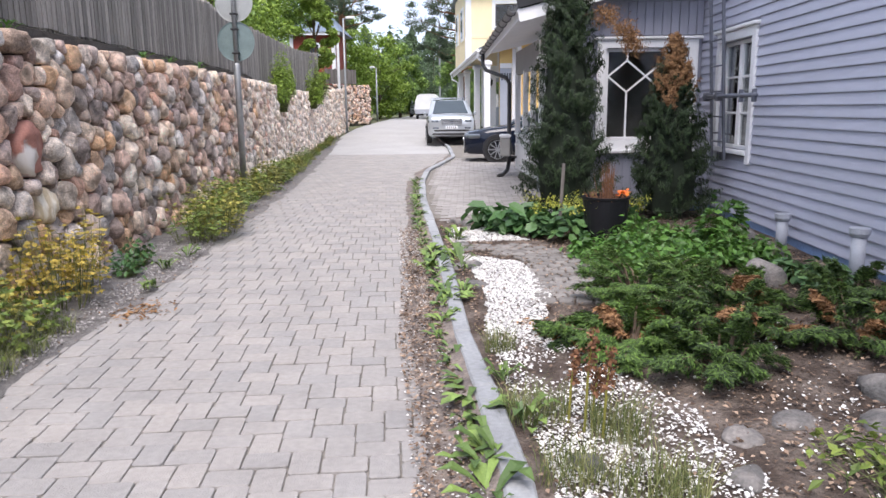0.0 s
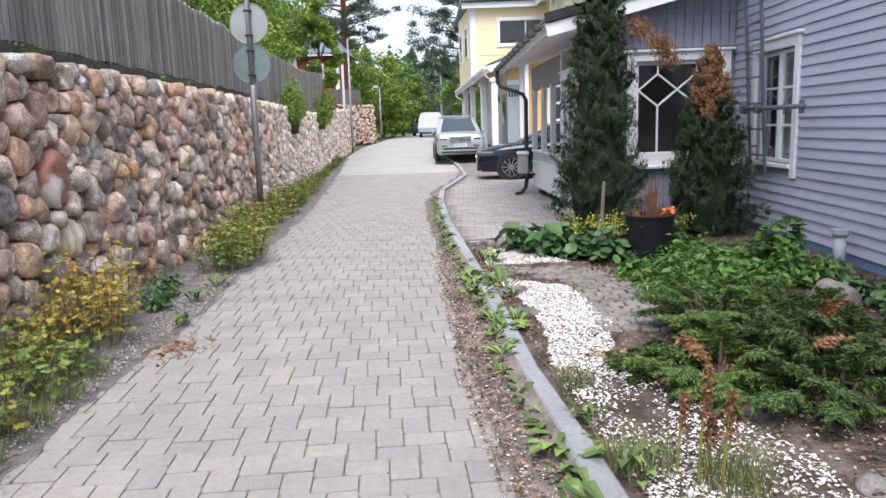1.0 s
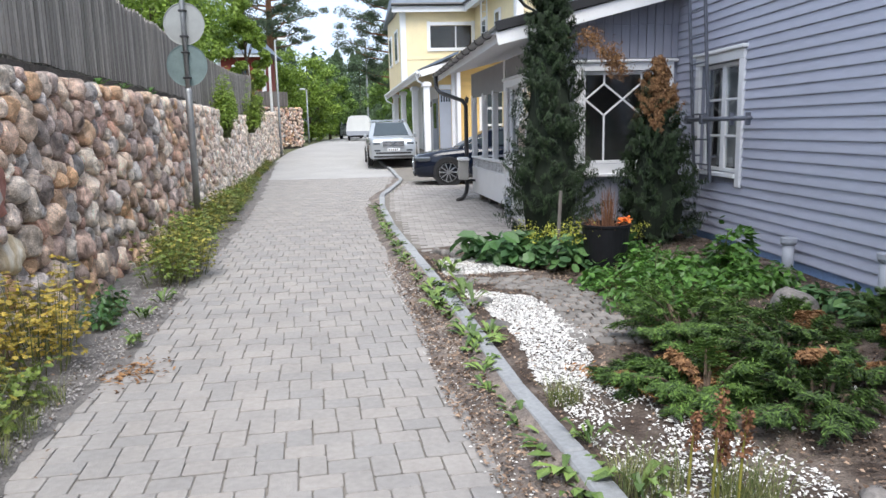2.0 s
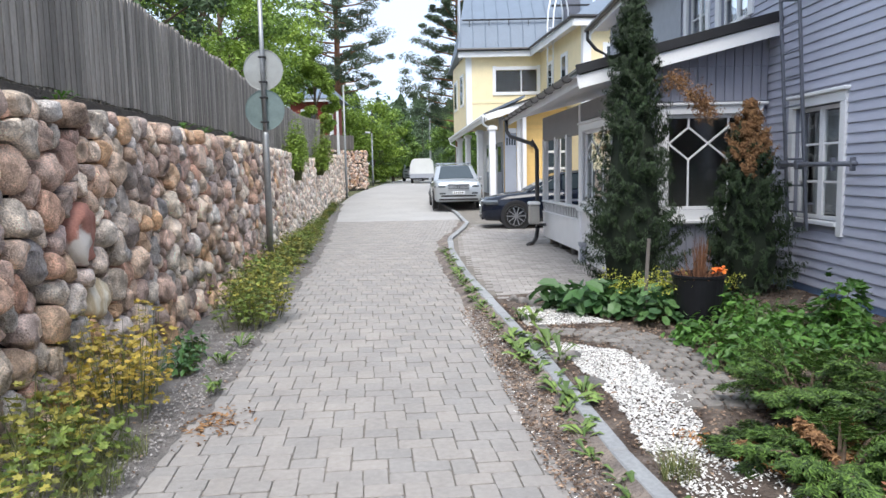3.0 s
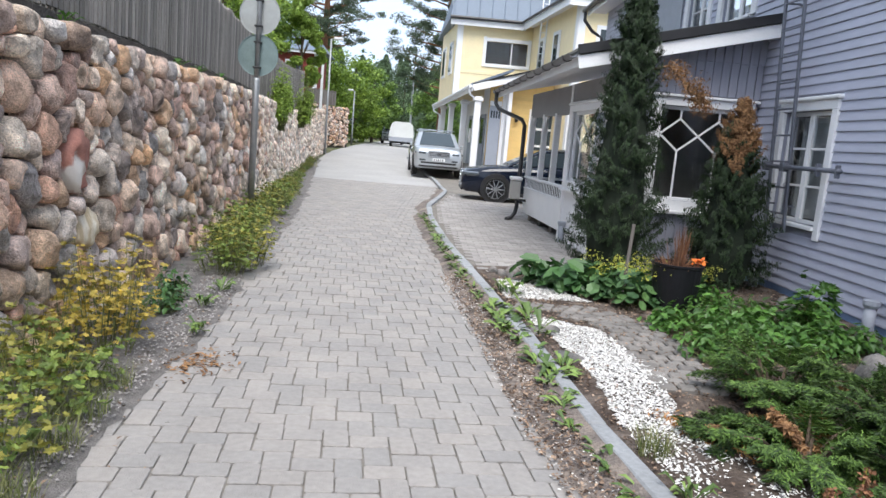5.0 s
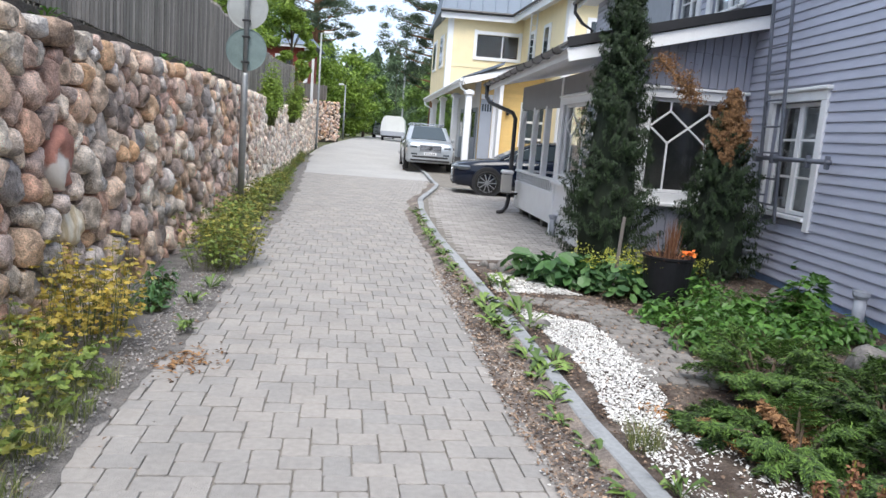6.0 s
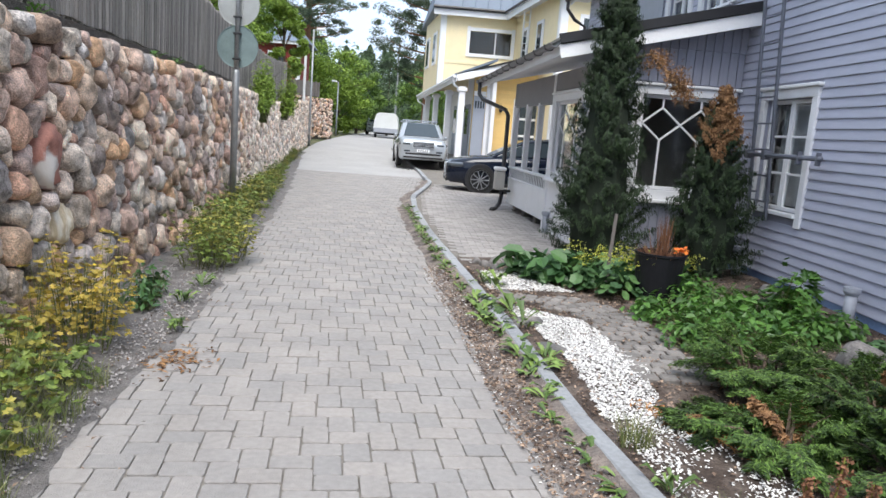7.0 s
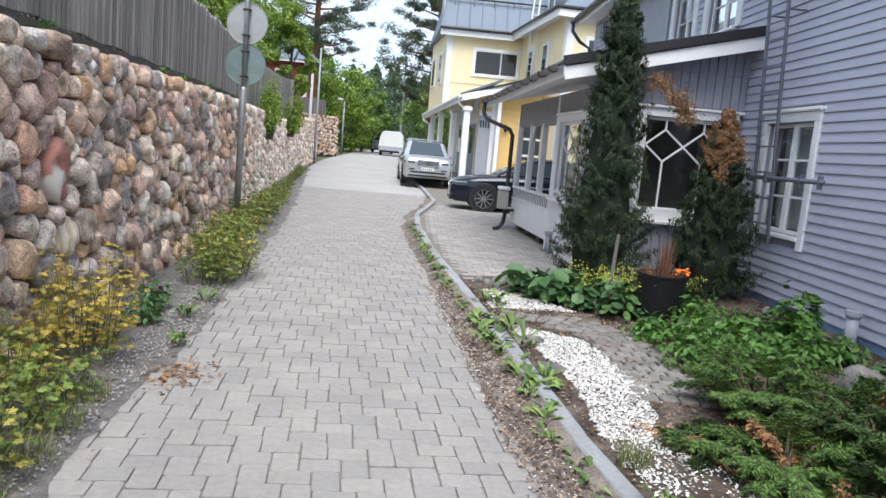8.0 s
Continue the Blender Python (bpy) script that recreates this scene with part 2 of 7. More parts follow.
M_PINE_BARK = mat("pine_bark", (0.25, 0.125, 0.07), 0.95, var=0.4, scale=5, bump=0.9, bscale=20, dist=0.03, stretch=(1, 1, 0.4))
L_THUJA = leaf_mat("thuja_sprays", (0.010, 0.025, 0.008), (0.029, 0.055, 0.017), 0.65, 0.4, 0.1)
L_BROWN = leaf_mat("dead_sprays", (0.20, 0.095, 0.04), (0.29, 0.165, 0.075), 0.8, 0.4, 0.1)
L_JUNIPER = leaf_mat("juniper_sprays", (0.014, 0.038, 0.008), (0.078, 0.14, 0.026), 0.65, 0.5, 0.12)
L_HOSTA = leaf_mat("broad_leaves", (0.045, 0.12, 0.04), (0.08, 0.17, 0.05), 0.45, 0.25, 0.2)
L_COVER = leaf_mat("bright_leaves", (0.055, 0.145, 0.024), (0.105, 0.225, 0.04), 0.45, 0.3, 0.25)
L_MANTLE = leaf_mat("mantle_leaves", (0.06, 0.14, 0.055), (0.10, 0.19, 0.06), 0.5, 0.3, 0.2)
L_LIME = leaf_mat("lime_flowers", (0.33, 0.36, 0.04), (0.42, 0.42, 0.07), 0.6, 0.25, 0.2)
L_WEED = leaf_mat("weed_leaves", (0.105, 0.175, 0.03), (0.22, 0.28, 0.06), 0.5, 0.3, 0.25)
L_YELLOWISH = leaf_mat("yellowing_leaves", (0.36, 0.30, 0.05), (0.52, 0.38, 0.08), 0.55, 0.3, 0.3)
L_SHRUB = leaf_mat("olive_leaves", (0.20, 0.22, 0.04), (0.36, 0.32, 0.07), 0.55, 0.35, 0.25)
L_GRASS = leaf_mat("grass_blades", (0.12, 0.17, 0.045), (0.24, 0.24, 0.1), 0.6, 0.35, 0.25)
L_TREE = leaf_mat("tree_leaves", (0.11, 0.2, 0.04), (0.21, 0.32, 0.065), 0.5, 0.4, 0.25)
L_TREE_BRIGHT = leaf_mat("bright_tree_leaves", (0.19, 0.31, 0.04), (0.32, 0.43, 0.08), 0.5, 0.35, 0.3)
L_TREE_DARK = leaf_mat("conifer_needles", (0.065, 0.11, 0.055), (0.11, 0.17, 0.08), 0.6, 0.4, 0.1)
L_PINE = leaf_mat("pine_needles", (0.06, 0.10, 0.06), (0.11, 0.15, 0.085), 0.6, 0.35, 0.15)
L_RUST = leaf_mat("rusty_seeds", (0.17, 0.075, 0.04), (0.25, 0.12, 0.06), 0.8, 0.3, 0.1)
L_FLOWER = leaf_mat("orange_flowers", (0.85, 0.13, 0.02), (0.9, 0.25, 0.04), 0.5, 0.15, 0.2)


# ---- building blocks ----
class Shape:
    """Gathers corners and faces of one mesh."""

    def __init__(self):
        self.v, self.f = [], []

    def add(self, verts, faces):
        k = len(self.v)
        self.v.extend(tuple(p) for p in verts)
        self.f.extend(tuple(i + k for i in f) for f in faces)
        return self

    def box(self, x0, x1, y0, y1, z0, z1, c=0.004, m=None):
        """A box with chamfered edges, between two corners; m turns it."""
        lo, hi = (min(x0, x1), min(y0, y1), min(z0, z1)), (max(x0, x1), max(y0, y1), max(z0, z1))
        c = min(c, *[(hi[a] - lo[a]) * 0.45 for a in range(3)])
        pts, idx = [], {}
        for s in ((i, j, k) for i in (0, 1) for j in (0, 1) for k in (0, 1)):
            for a in range(3):
                p = [(hi if s[b] else lo)[b] + (0 if b == a else (-c if s[b] else c)) for b in range(3)]
                idx[s, a] = len(pts)
                pts.append(p)
        faces = []
        for a in range(3):
            b, d = (a + 1) % 3, (a + 2) % 3
            for s in (0, 1):
                def key(u, w):
                    t = [0, 0, 0]
                    t[a], t[b], t[d] = s, u, w
                    return tuple(t)
                q = [idx[key(0, 0), a], idx[key(1, 0), a], idx[key(1, 1), a], idx[key(0, 1), a]]
                faces.append(q if s else q[::-1])
            for sb in (0, 1):
                for sd in (0, 1):
                    def key2(w):
                        t = [0, 0, 0]
                        t[a], t[b], t[d] = w, sb, sd
                        return tuple(t)
                    q = [idx[key2(0), b], idx[key2(1), b], idx[key2(1), d], idx[key2(0), d]]
                    faces.append(q if sb != sd else q[::-1])
        for s in ((i, j, k) for i in (0, 1) for j in (0, 1) for k in (0, 1)):
            q = [idx[s, 0], idx[s, 1], idx[s, 2]]
            faces.append(q if sum(s) % 2 else q[::-1])
        if m is not None:
            pts = [m @ Vector(p) for p in pts]
        return self.add(pts, faces)

    def beam(self, a, b, w, h, c=0.003, up=(0, 0, 1)):
        """A bar of w (across) by h (along up) between two points."""
        a, b = Vector(a), Vector(b)
        d = b - a
        y = d.normalized()
        x = y.cross(Vector(up)).normalized()
        z = x.cross(y)
        m = Matrix((x, y, z)).transposed().to_4x4()
        m.translation = a
        return self.box(-w / 2, w / 2, 0, d.length, -h / 2, h / 2, c, m)

    def tube(self, pts, r, n=10, caps=True):
        """A pipe along points; r one radius or one a point."""
        pts = [Vector(p) for p in pts]
        rs = r if isinstance(r, (list, tuple)) else [r] * len(pts)
        k, prev = len(self.v), None
        for i, p in enumerate(pts):
            d = (pts[min(i + 1, len(pts) - 1)] - pts[max(i - 1, 0)]).normalized()
            if prev is None:
                prev = d.orthogonal().normalized()
            x = (prev - d * prev.dot(d)).normalized()
            prev, y = x, d.cross(x)
            for j in range(n):
                t = 2 * math.pi * j / n
                self.v.append(tuple(p + (x * math.cos(t) + y * math.sin(t)) * rs[i]))
        for i in range(len(pts) - 1):
            for j in range(n):
                a, b = k + i * n + j, k + i * n + (j + 1) % n
                self.f.append((a, b, b + n, a + n))
        if caps:
            self.f.append(tuple(k + j for j in range(n))[::-1])
            self.f.append(tuple(k + (len(pts) - 1) * n + j for j in range(n)))
        return self

    def lathe(self, prof, centre=(0, 0, 0), n=20, m=None, ring=False):
        """Turns (radius, height) pairs about z."""
        pts = [(r * math.cos(2 * math.pi * j / n), r * math.sin(2 * math.pi * j / n), z) for r, z in prof for j in range(n)]
        if m is not None:
            pts = [tuple(m @ Vector(p)) for p in pts]
        pts = [(p[0] + centre[0], p[1] + centre[1], p[2] + centre[2]) for p in pts]
        faces = [(i * n + j, i * n + (j + 1) % n, (i + 1) * n + (j + 1) % n, (i + 1) * n + j) for i in range(len(prof) - 1) for j in range(n)]
        e = (len(prof) - 1) * n
        if ring:
            faces += [(e + j, e + (j + 1) % n, (j + 1) % n, j) for j in range(n)]
        else:
            faces += [tuple(range(n))[::-1], tuple(e + j for j in range(n))]
        return self.add(pts, faces)

    def prism(self, poly, place, depth):
        """A flat outline pushed along its normal; place(u, v, w) gives the point."""
        n = len(poly)
        pts = [place(u, v, 0) for u, v in poly] + [place(u, v, depth) for u, v in poly]
        return self.add(pts, [tuple(range(n)), tuple(range(n, 2 * n))[::-1]] + [(i, i + n, (i + 1) % n + n, (i + 1) % n) for i in range(n)])

    def loft(self, rings, closed=True, caps=True):
        n = len(rings[0])
        faces = [(i * n + j, i * n + (j + 1) % n, (i + 1) * n + (j + 1) % n, (i + 1) * n + j)
                 for i in range(len(rings) - 1) for j in range(n if closed else n - 1)]
        if caps:
            faces += [tuple(range(n))[::-1], tuple((len(rings) - 1) * n + j for j in range(n))]
        return self.add([p for r in rings for p in r], faces)

    def sheet(self, xs, ys, height):
        """A grid over xs by ys; height(x, y) gives z."""
        k, nx = len(self.v), len(xs)
        self.v.extend((x, y, height(x, y)) for y in ys for x in xs)
        self.f.extend((k + j * nx + i, k + j * nx + i + 1, k + (j + 1) * nx + i + 1, k + (j + 1) * nx + i) for j in range(len(ys) - 1) for i in range(nx - 1))
        return self

    def mesh(self, name, material, smooth=False, fix=True):
        me = bpy.data.meshes.new(name)
        me.from_pydata(self.v, [], self.f)
        if fix and len(self.f) < 60000:
            bm = bmesh.new()
            bm.from_mesh(me)
            bmesh.ops.recalc_face_normals(bm, faces=bm.faces)
            bm.to_mesh(me)
            bm.free()
        me.materials.append(material)
        if smooth:
            me.polygons.foreach_set("use_smooth", [True] * len(me.polygons))
        return me


BASE = {}


def thing(name, base=(0, 0, 0), label="", category="", group="", kind=""):
    """An Empty at the thing's base, to which its parts are tied."""
    ob = new(name)
    ob.location = base
    ob.empty_display_size = 0.2
    BASE[ob.name] = Vector(base)
    return tagged(ob, label, category, group, kind)


def part(name, shape, material, parent=None, label="", smooth=False, fix=True):
    """Links a shape, given in the world's metres, as one mesh under parent."""
    off = BASE.get(parent.name, Vector()) if parent else Vector()
    if off.length:
        shape.v = [(p[0] - off.x, p[1] - off.y, p[2] - off.z) for p in shape.v]
    ob = new(name, shape.mesh(name, material, smooth, fix))
    if parent:
        ob.parent = parent
        BASE[ob.name] = off
    if label:
        ob["label"] = label
    return ob


def single(name, shape, material, label, category, group="", kind="", smooth=False, fix=True):
    return tagged(part(name, shape, material, None, "", smooth, fix), label, category, group, kind)


def settle(root, at):
    """Puts a thing built at the origin in its place."""
    root.matrix_basis = at
    return root


rng = np.random.default_rng(7)


def lerp_line(line, y):
    return float(np.interp(y, [p[1] for p in line], [p[0] for p in line]))


# the lines of the plan: (x, y)
WALL_LINE = [(-2.9, -4), (-3.3, 5), (-3.95, 13), (-5.0, 22), (-6.05, 32), (-6.2, 39)]
ROAD_LEFT = [(-1.9, -6), (-2.3, 2), (-2.55, 4.4), (-2.6, 5.3), (-2.65, 6.7), (-2.95, 9.5), (-3.2, 12.6), (-3.85, 18.5), (-4.6, 24), (-5.6, 32), (-6.0, 40), (-5.6, 50), (-6.0, 90)]
KERB_LINE = [(0.55, -3), (0.42, 3.0), (0.295, 4.0), (0.19, 4.75), (0.08, 6.05), (0.0, 7.05), (-0.22, 9.1), (-0.52, 12.0), (-0.74, 15.2), (-0.78, 18.0), (-0.42, 21.2), (-0.25, 23.1), (-0.5, 27.8), (-1.1, 33), (-1.9, 40), (-2.2, 50), (-3.0, 90)]
RISE = [(-400, 0), (26, 0), (28, 0.04), (30, 0.1), (33, 0.22), (38, 0.40), (44, 0.62), (48, 0.72), (54, 0.80), (70, 0.85), (900, 0.85)]


def road_z(y):
    return float(np.interp(y, [p[0] for p in RISE], [p[1] for p in RISE]))


def bed_z(x, y):
    """The planting bed between kerb and house: a little hump."""
    k = lerp_line(KERB_LINE, y)
    u = min(max((x - k) / (3.4 - k), 0), 1)
    return 0.05 + 0.10 * u + 0.035 * noise.noise((x * 1.3, y * 1.3, 0.0)) * min(1, 6 * u)


def leaves(points, normals, size, aspect=0.5, fold=0.15, jitter=0.35, shape="leaf", along=None):
    """Many small leaves as one mesh: each a folded diamond (or a lobed disc) at a point, turned about its normal."""
    s = Shape()
    n = len(points)
    pts, nor = np.asarray(points, float), np.asarray(normals, float)
    rnd = rng.normal(size=(n, 3))
    if along is not None:
        rnd = np.asarray(along, float) + 0.35 * rnd
    nor = nor + jitter * rng.normal(size=(n, 3))
    nor /= np.linalg.norm(nor, axis=1)[:, None] + 1e-9
    tan = rnd - nor * np.sum(rnd * nor, axis=1)[:, None]
    tan /= np.linalg.norm(tan, axis=1)[:, None] + 1e-9
    bi = np.cross(nor, tan)
    sz = size * rng.uniform(0.6, 1.35, n)
    L, W = sz[:, None] * tan, (sz * aspect)[:, None] * bi
    F = (sz * fold)[:, None] * nor
    if shape == "leaf":
        vs = np.stack([pts - L * 0.5, pts + W * 0.5 + F, pts + L * 0.5, pts - W * 0.5 + F], axis=1)
        s.v = [tuple(p) for p in vs.reshape(-1, 3)]
        for i in range(n):
            k = 4 * i
            s.f.append((k, k + 1, k + 2))
            s.f.append((k, k + 2, k + 3))
    elif shape in ("lobed", "round"):
        # a fan about the stalk: deep lobes as on maple and celandine, or a scalloped round blade
        rim = 12
        ang = np.linspace(0, 2 * math.pi, rim, endpoint=False)
        reach = np.where(np.arange(rim) % 2 == 0, 0.52, 0.3 if shape == "lobed" else 0.44)
        rows_ = [pts - F * 0.5] + [pts + L * float(r * math.cos(a)) + W * float(r * math.sin(a)) + F * float(0.7 * r + 0.25 * math.sin(3 * a)) for a, r in zip(ang, reach)]
        vs = np.stack(rows_, axis=1)
        s.v = [tuple(p) for p in vs.reshape(-1, 3)]
        for i in range(n):
            k = (rim + 1) * i
            s.f.extend((k, k + 1 + j, k + 1 + (j + 1) % rim) for j in range(rim))
    else:
        vs = np.stack([pts - L * 0.5, pts - L * 0.25 + W * 0.5 + F, pts + L * 0.25 + W * 0.45 + F, pts + L * 0.5, pts + L * 0.25 - W * 0.45 + F, pts - L * 0.25 - W * 0.5 + F], axis=1)
        s.v = [tuple(p) for p in vs.reshape(-1, 3)]
        for i in range(n):
            k = 6 * i
            s.f.append((k, k + 1, k + 2, k + 3))
            s.f.append((k, k + 3, k + 4, k + 5))
    return s


# ---- ground, road, kerb ----
def ground_height(x, y):
    return road_z(y) - 0.03


gx = [-600, -200, -80, -40, -20, -12, -8, -6, -4, -2, 0, 2, 4, 6, 9, 14, 25, 50, 120, 300, 600]
gy = [-300, -60, -20, -8, 0, 6, 12, 18, 22, 25, 28, 31, 33, 36, 38, 41, 44, 48, 54, 60, 70, 90, 140, 300, 900]
single("ground", Shape().sheet(gx, gy, ground_height), M_GRASS_GROUND, "flat grassy ground running to the horizon", "ground", kind="structure")

far_y = [25.6, 26.6, 28, 30, 33, 36, 38, 41, 44, 48, 54, 60, 70, 90]
road_sheet = Shape()
road_sheet.loft([[(lerp_line(ROAD_LEFT, y) - 0.1, y, road_z(y) - (0.002 if y < 26 else 0)), (lerp_line(ROAD_LEFT, y) * 0.5 + lerp_line(KERB_LINE, y) * 0.5, y, road_z(y) + (0.012 if y > 26 else -0.002)), (lerp_line(KERB_LINE, y) + 0.05, y, road_z(y) - (0.002 if y < 26 else 0))] for y in far_y], closed=False, caps=False)
single("road", road_sheet, M_ROAD, "worn grey paved lane climbing gently away", "road", kind="structure")
bed = Shape()
ys = np.arange(-6, 26.01, 0.5)
bed.loft([[(lerp_line(ROAD_LEFT, y) - 0.9, y, -0.014), (-1.5, y, -0.011), (lerp_line(KERB_LINE, y) + 0.02, y, -0.014)] for y in ys], closed=False, caps=False)
paving = single("pavement", bed, M_JOINT, "grey concrete block paving laid in a stepped bond with sandy joints", "paving", kind="structure")
drive = Shape()
ys = np.arange(9.6, 40.1, 0.6)
drive.loft([[(lerp_line(KERB_LINE, y) + 0.03, y, road_z(y) + 0.035), (3.3 if y < 20 else 9, y, road_z(y) + 0.045)] for y in ys], closed=False, caps=False)
driveway = single("driveway", drive, M_JOINT, "darker paved driveway beside the veranda", "driveway", kind="structure")

# kerb stones, each about a metre long
kerb = thing("kerb", (0, 0, 0), "grey granite kerb stones edging the lane, slightly uneven", "kerb", kind="structure")
ky, k_i = -2.0, 0
while ky < 40:
    ln = 0.98 if ky < 16.5 or ky > 24 else 0.6
    a = Vector((lerp_line(KERB_LINE, ky), ky, road_z(ky)))
    b = Vector((lerp_line(KERB_LINE, ky + ln), ky + ln, road_z(ky + ln)))
    d = (b - a).normalized()
    dz = 0.006 * math.sin(k_i * 2.3)
    part("kerb_stone", Shape().beam(a + d * 0.006 + Vector((0, 0, 0.02 + dz)), b - d * 0.006 + Vector((0, 0, 0.02 - dz)), 0.125 + 0.008 * math.sin(k_i * 1.7), 0.15, 0.012), M_KERB, kerb)
    ky += ln
    k_i += 1

# grit strip along the foot of the wall, earth along the kerb, soil of the planting bed
grit = Shape()
ys = np.arange(-4, 34, 0.12)
grit.loft([[(lerp_line(WALL_LINE, y) - 0.15, y, road_z(y) + 0.06), (lerp_line(WALL_LINE, y) + 0.35, y, road_z(y) + 0.035),
            (lerp_line(ROAD_LEFT, y) - 0.15 + 0.09 * noise.noise((0, y * 0.9, 3)), y, road_z(y) + 0.012),
            (lerp_line(ROAD_LEFT, y) + 0.12 + 0.13 * noise.noise((0, y * 1.1, 3)) + 0.07 * noise.noise((5, y * 5, 3)), y, road_z(y) + 0.002)] for y in ys], closed=False, caps=False)
single("gravel_verge", grit, M_GRIT, "grey gravel and grit verge at the foot of the wall", "verge", kind="structure", smooth=True)
earth = Shape()
ys = np.arange(-3, 24, 0.1)
earth.loft([[(lerp_line(KERB_LINE, y) - 0.30 - 0.05 * (y < 9) + 0.12 * noise.noise((9, y * 0.8, 3)) + 0.07 * noise.noise((2, y * 5, 3)), y, 0.002),
             (lerp_line(KERB_LINE, y) - 0.16, y, 0.05 + 0.012 * noise.noise((4, y * 7, 1))), (lerp_line(KERB_LINE, y) - 0.055, y, 0.088 + 0.012 * noise.noise((8, y * 4, 1)))] for y in ys], closed=False, caps=False)
single("kerb_earth", earth, M_DIRT, "strip of brown earth and litter along the kerb", "earth", kind="structure", smooth=True)
soil = Shape()
ys = np.arange(-4, 10.25, 0.14)
soil.loft([[(lerp_line(KERB_LINE, y) + 0.03 + (3.5 - lerp_line(KERB_LINE, y)) * i / 24, y, bed_z(lerp_line(KERB_LINE, y) + 0.03 + (3.5 - lerp_line(KERB_LINE, y)) * i / 24, y) + 0.012 * noise.noise((i * 0.9, y * 6, 5))) for i in range(25)] for y in ys], closed=False, caps=False)
single("flower_bed", soil, M_SOIL, "planting bed of brown soil and litter beside the house", "flower bed", kind="structure", smooth=True)

# the raised garden behind the stone wall
bank = Shape()
ys = list(np.arange(-5, 39.1, 2.0))
bank.loft([[(lerp_line(WALL_LINE, y) - 0.25, y, road_z(y) + 2.1), (lerp_line(WALL_LINE, y) - 0.8, y, road_z(y) + 2.2), (-14, y, road_z(y) + 2.5), (-60, y, road_z(y) + 4)] for y in ys], closed=False, caps=False)
single("upper_garden", bank, M_GRASS_GROUND, "raised grassy garden held up by the stone wall", "garden", kind="structure")


# ---- stone wall ----
def wall_point(s, z, out):
    """A place on the wall's face: s metres along y, z up, out metres proud of it."""
    x = lerp_line(WALL_LINE, s)
    e = 0.5
    dx = lerp_line(WALL_LINE, s + e) - lerp_line(WALL_LINE, s - e)
    n = Vector((2 * e, -dx, 0)).normalized()
    return (x + n.x * out - 0.05 * z, s + n.y * out, z + road_z(s))


core = Shape()
ys = list(np.arange(-4, 39.1, 0.5))
core.loft([[wall_point(y, -0.1, -0.11), wall_point(y, 2.13, -0.11), wall_point(y, 2.14, -0.5), wall_point(y, -0.1, -0.5)] for y in ys])
stone_wall = single("wall_west", core, M_MORTAR, "retaining wall of rounded field stones in greys, pinks and browns", "stone wall", kind="structure")


def clip_cell(poly, px, pz, qx, qz, wp, wq):
    """Keeps the side of a cell that is nearer to p than to q, by weights."""
    dx, dz = qx - px, qz - pz
    d2 = dx * dx + dz * dz
    t = 0.5 + 0.5 * (wp * wp - wq * wq) / d2
    t = min(max(t, 0.25), 0.75)
    mx, mz = px + dx * t, pz + dz * t
    out = []
    for i in range(len(poly)):
        a, b = poly[i], poly[(i + 1) % len(poly)]
        fa, fb = (a[0] - mx) * dx + (a[1] - mz) * dz, (b[0] - mx) * dx + (b[1] - mz) * dz
        if fa <= 0:
            out.append(a)
        if fa * fb < 0:
            k = fa / (fa - fb)
            out.append((a[0] + (b[0] - a[0]) * k, a[1] + (b[1] - a[1]) * k))
    return out


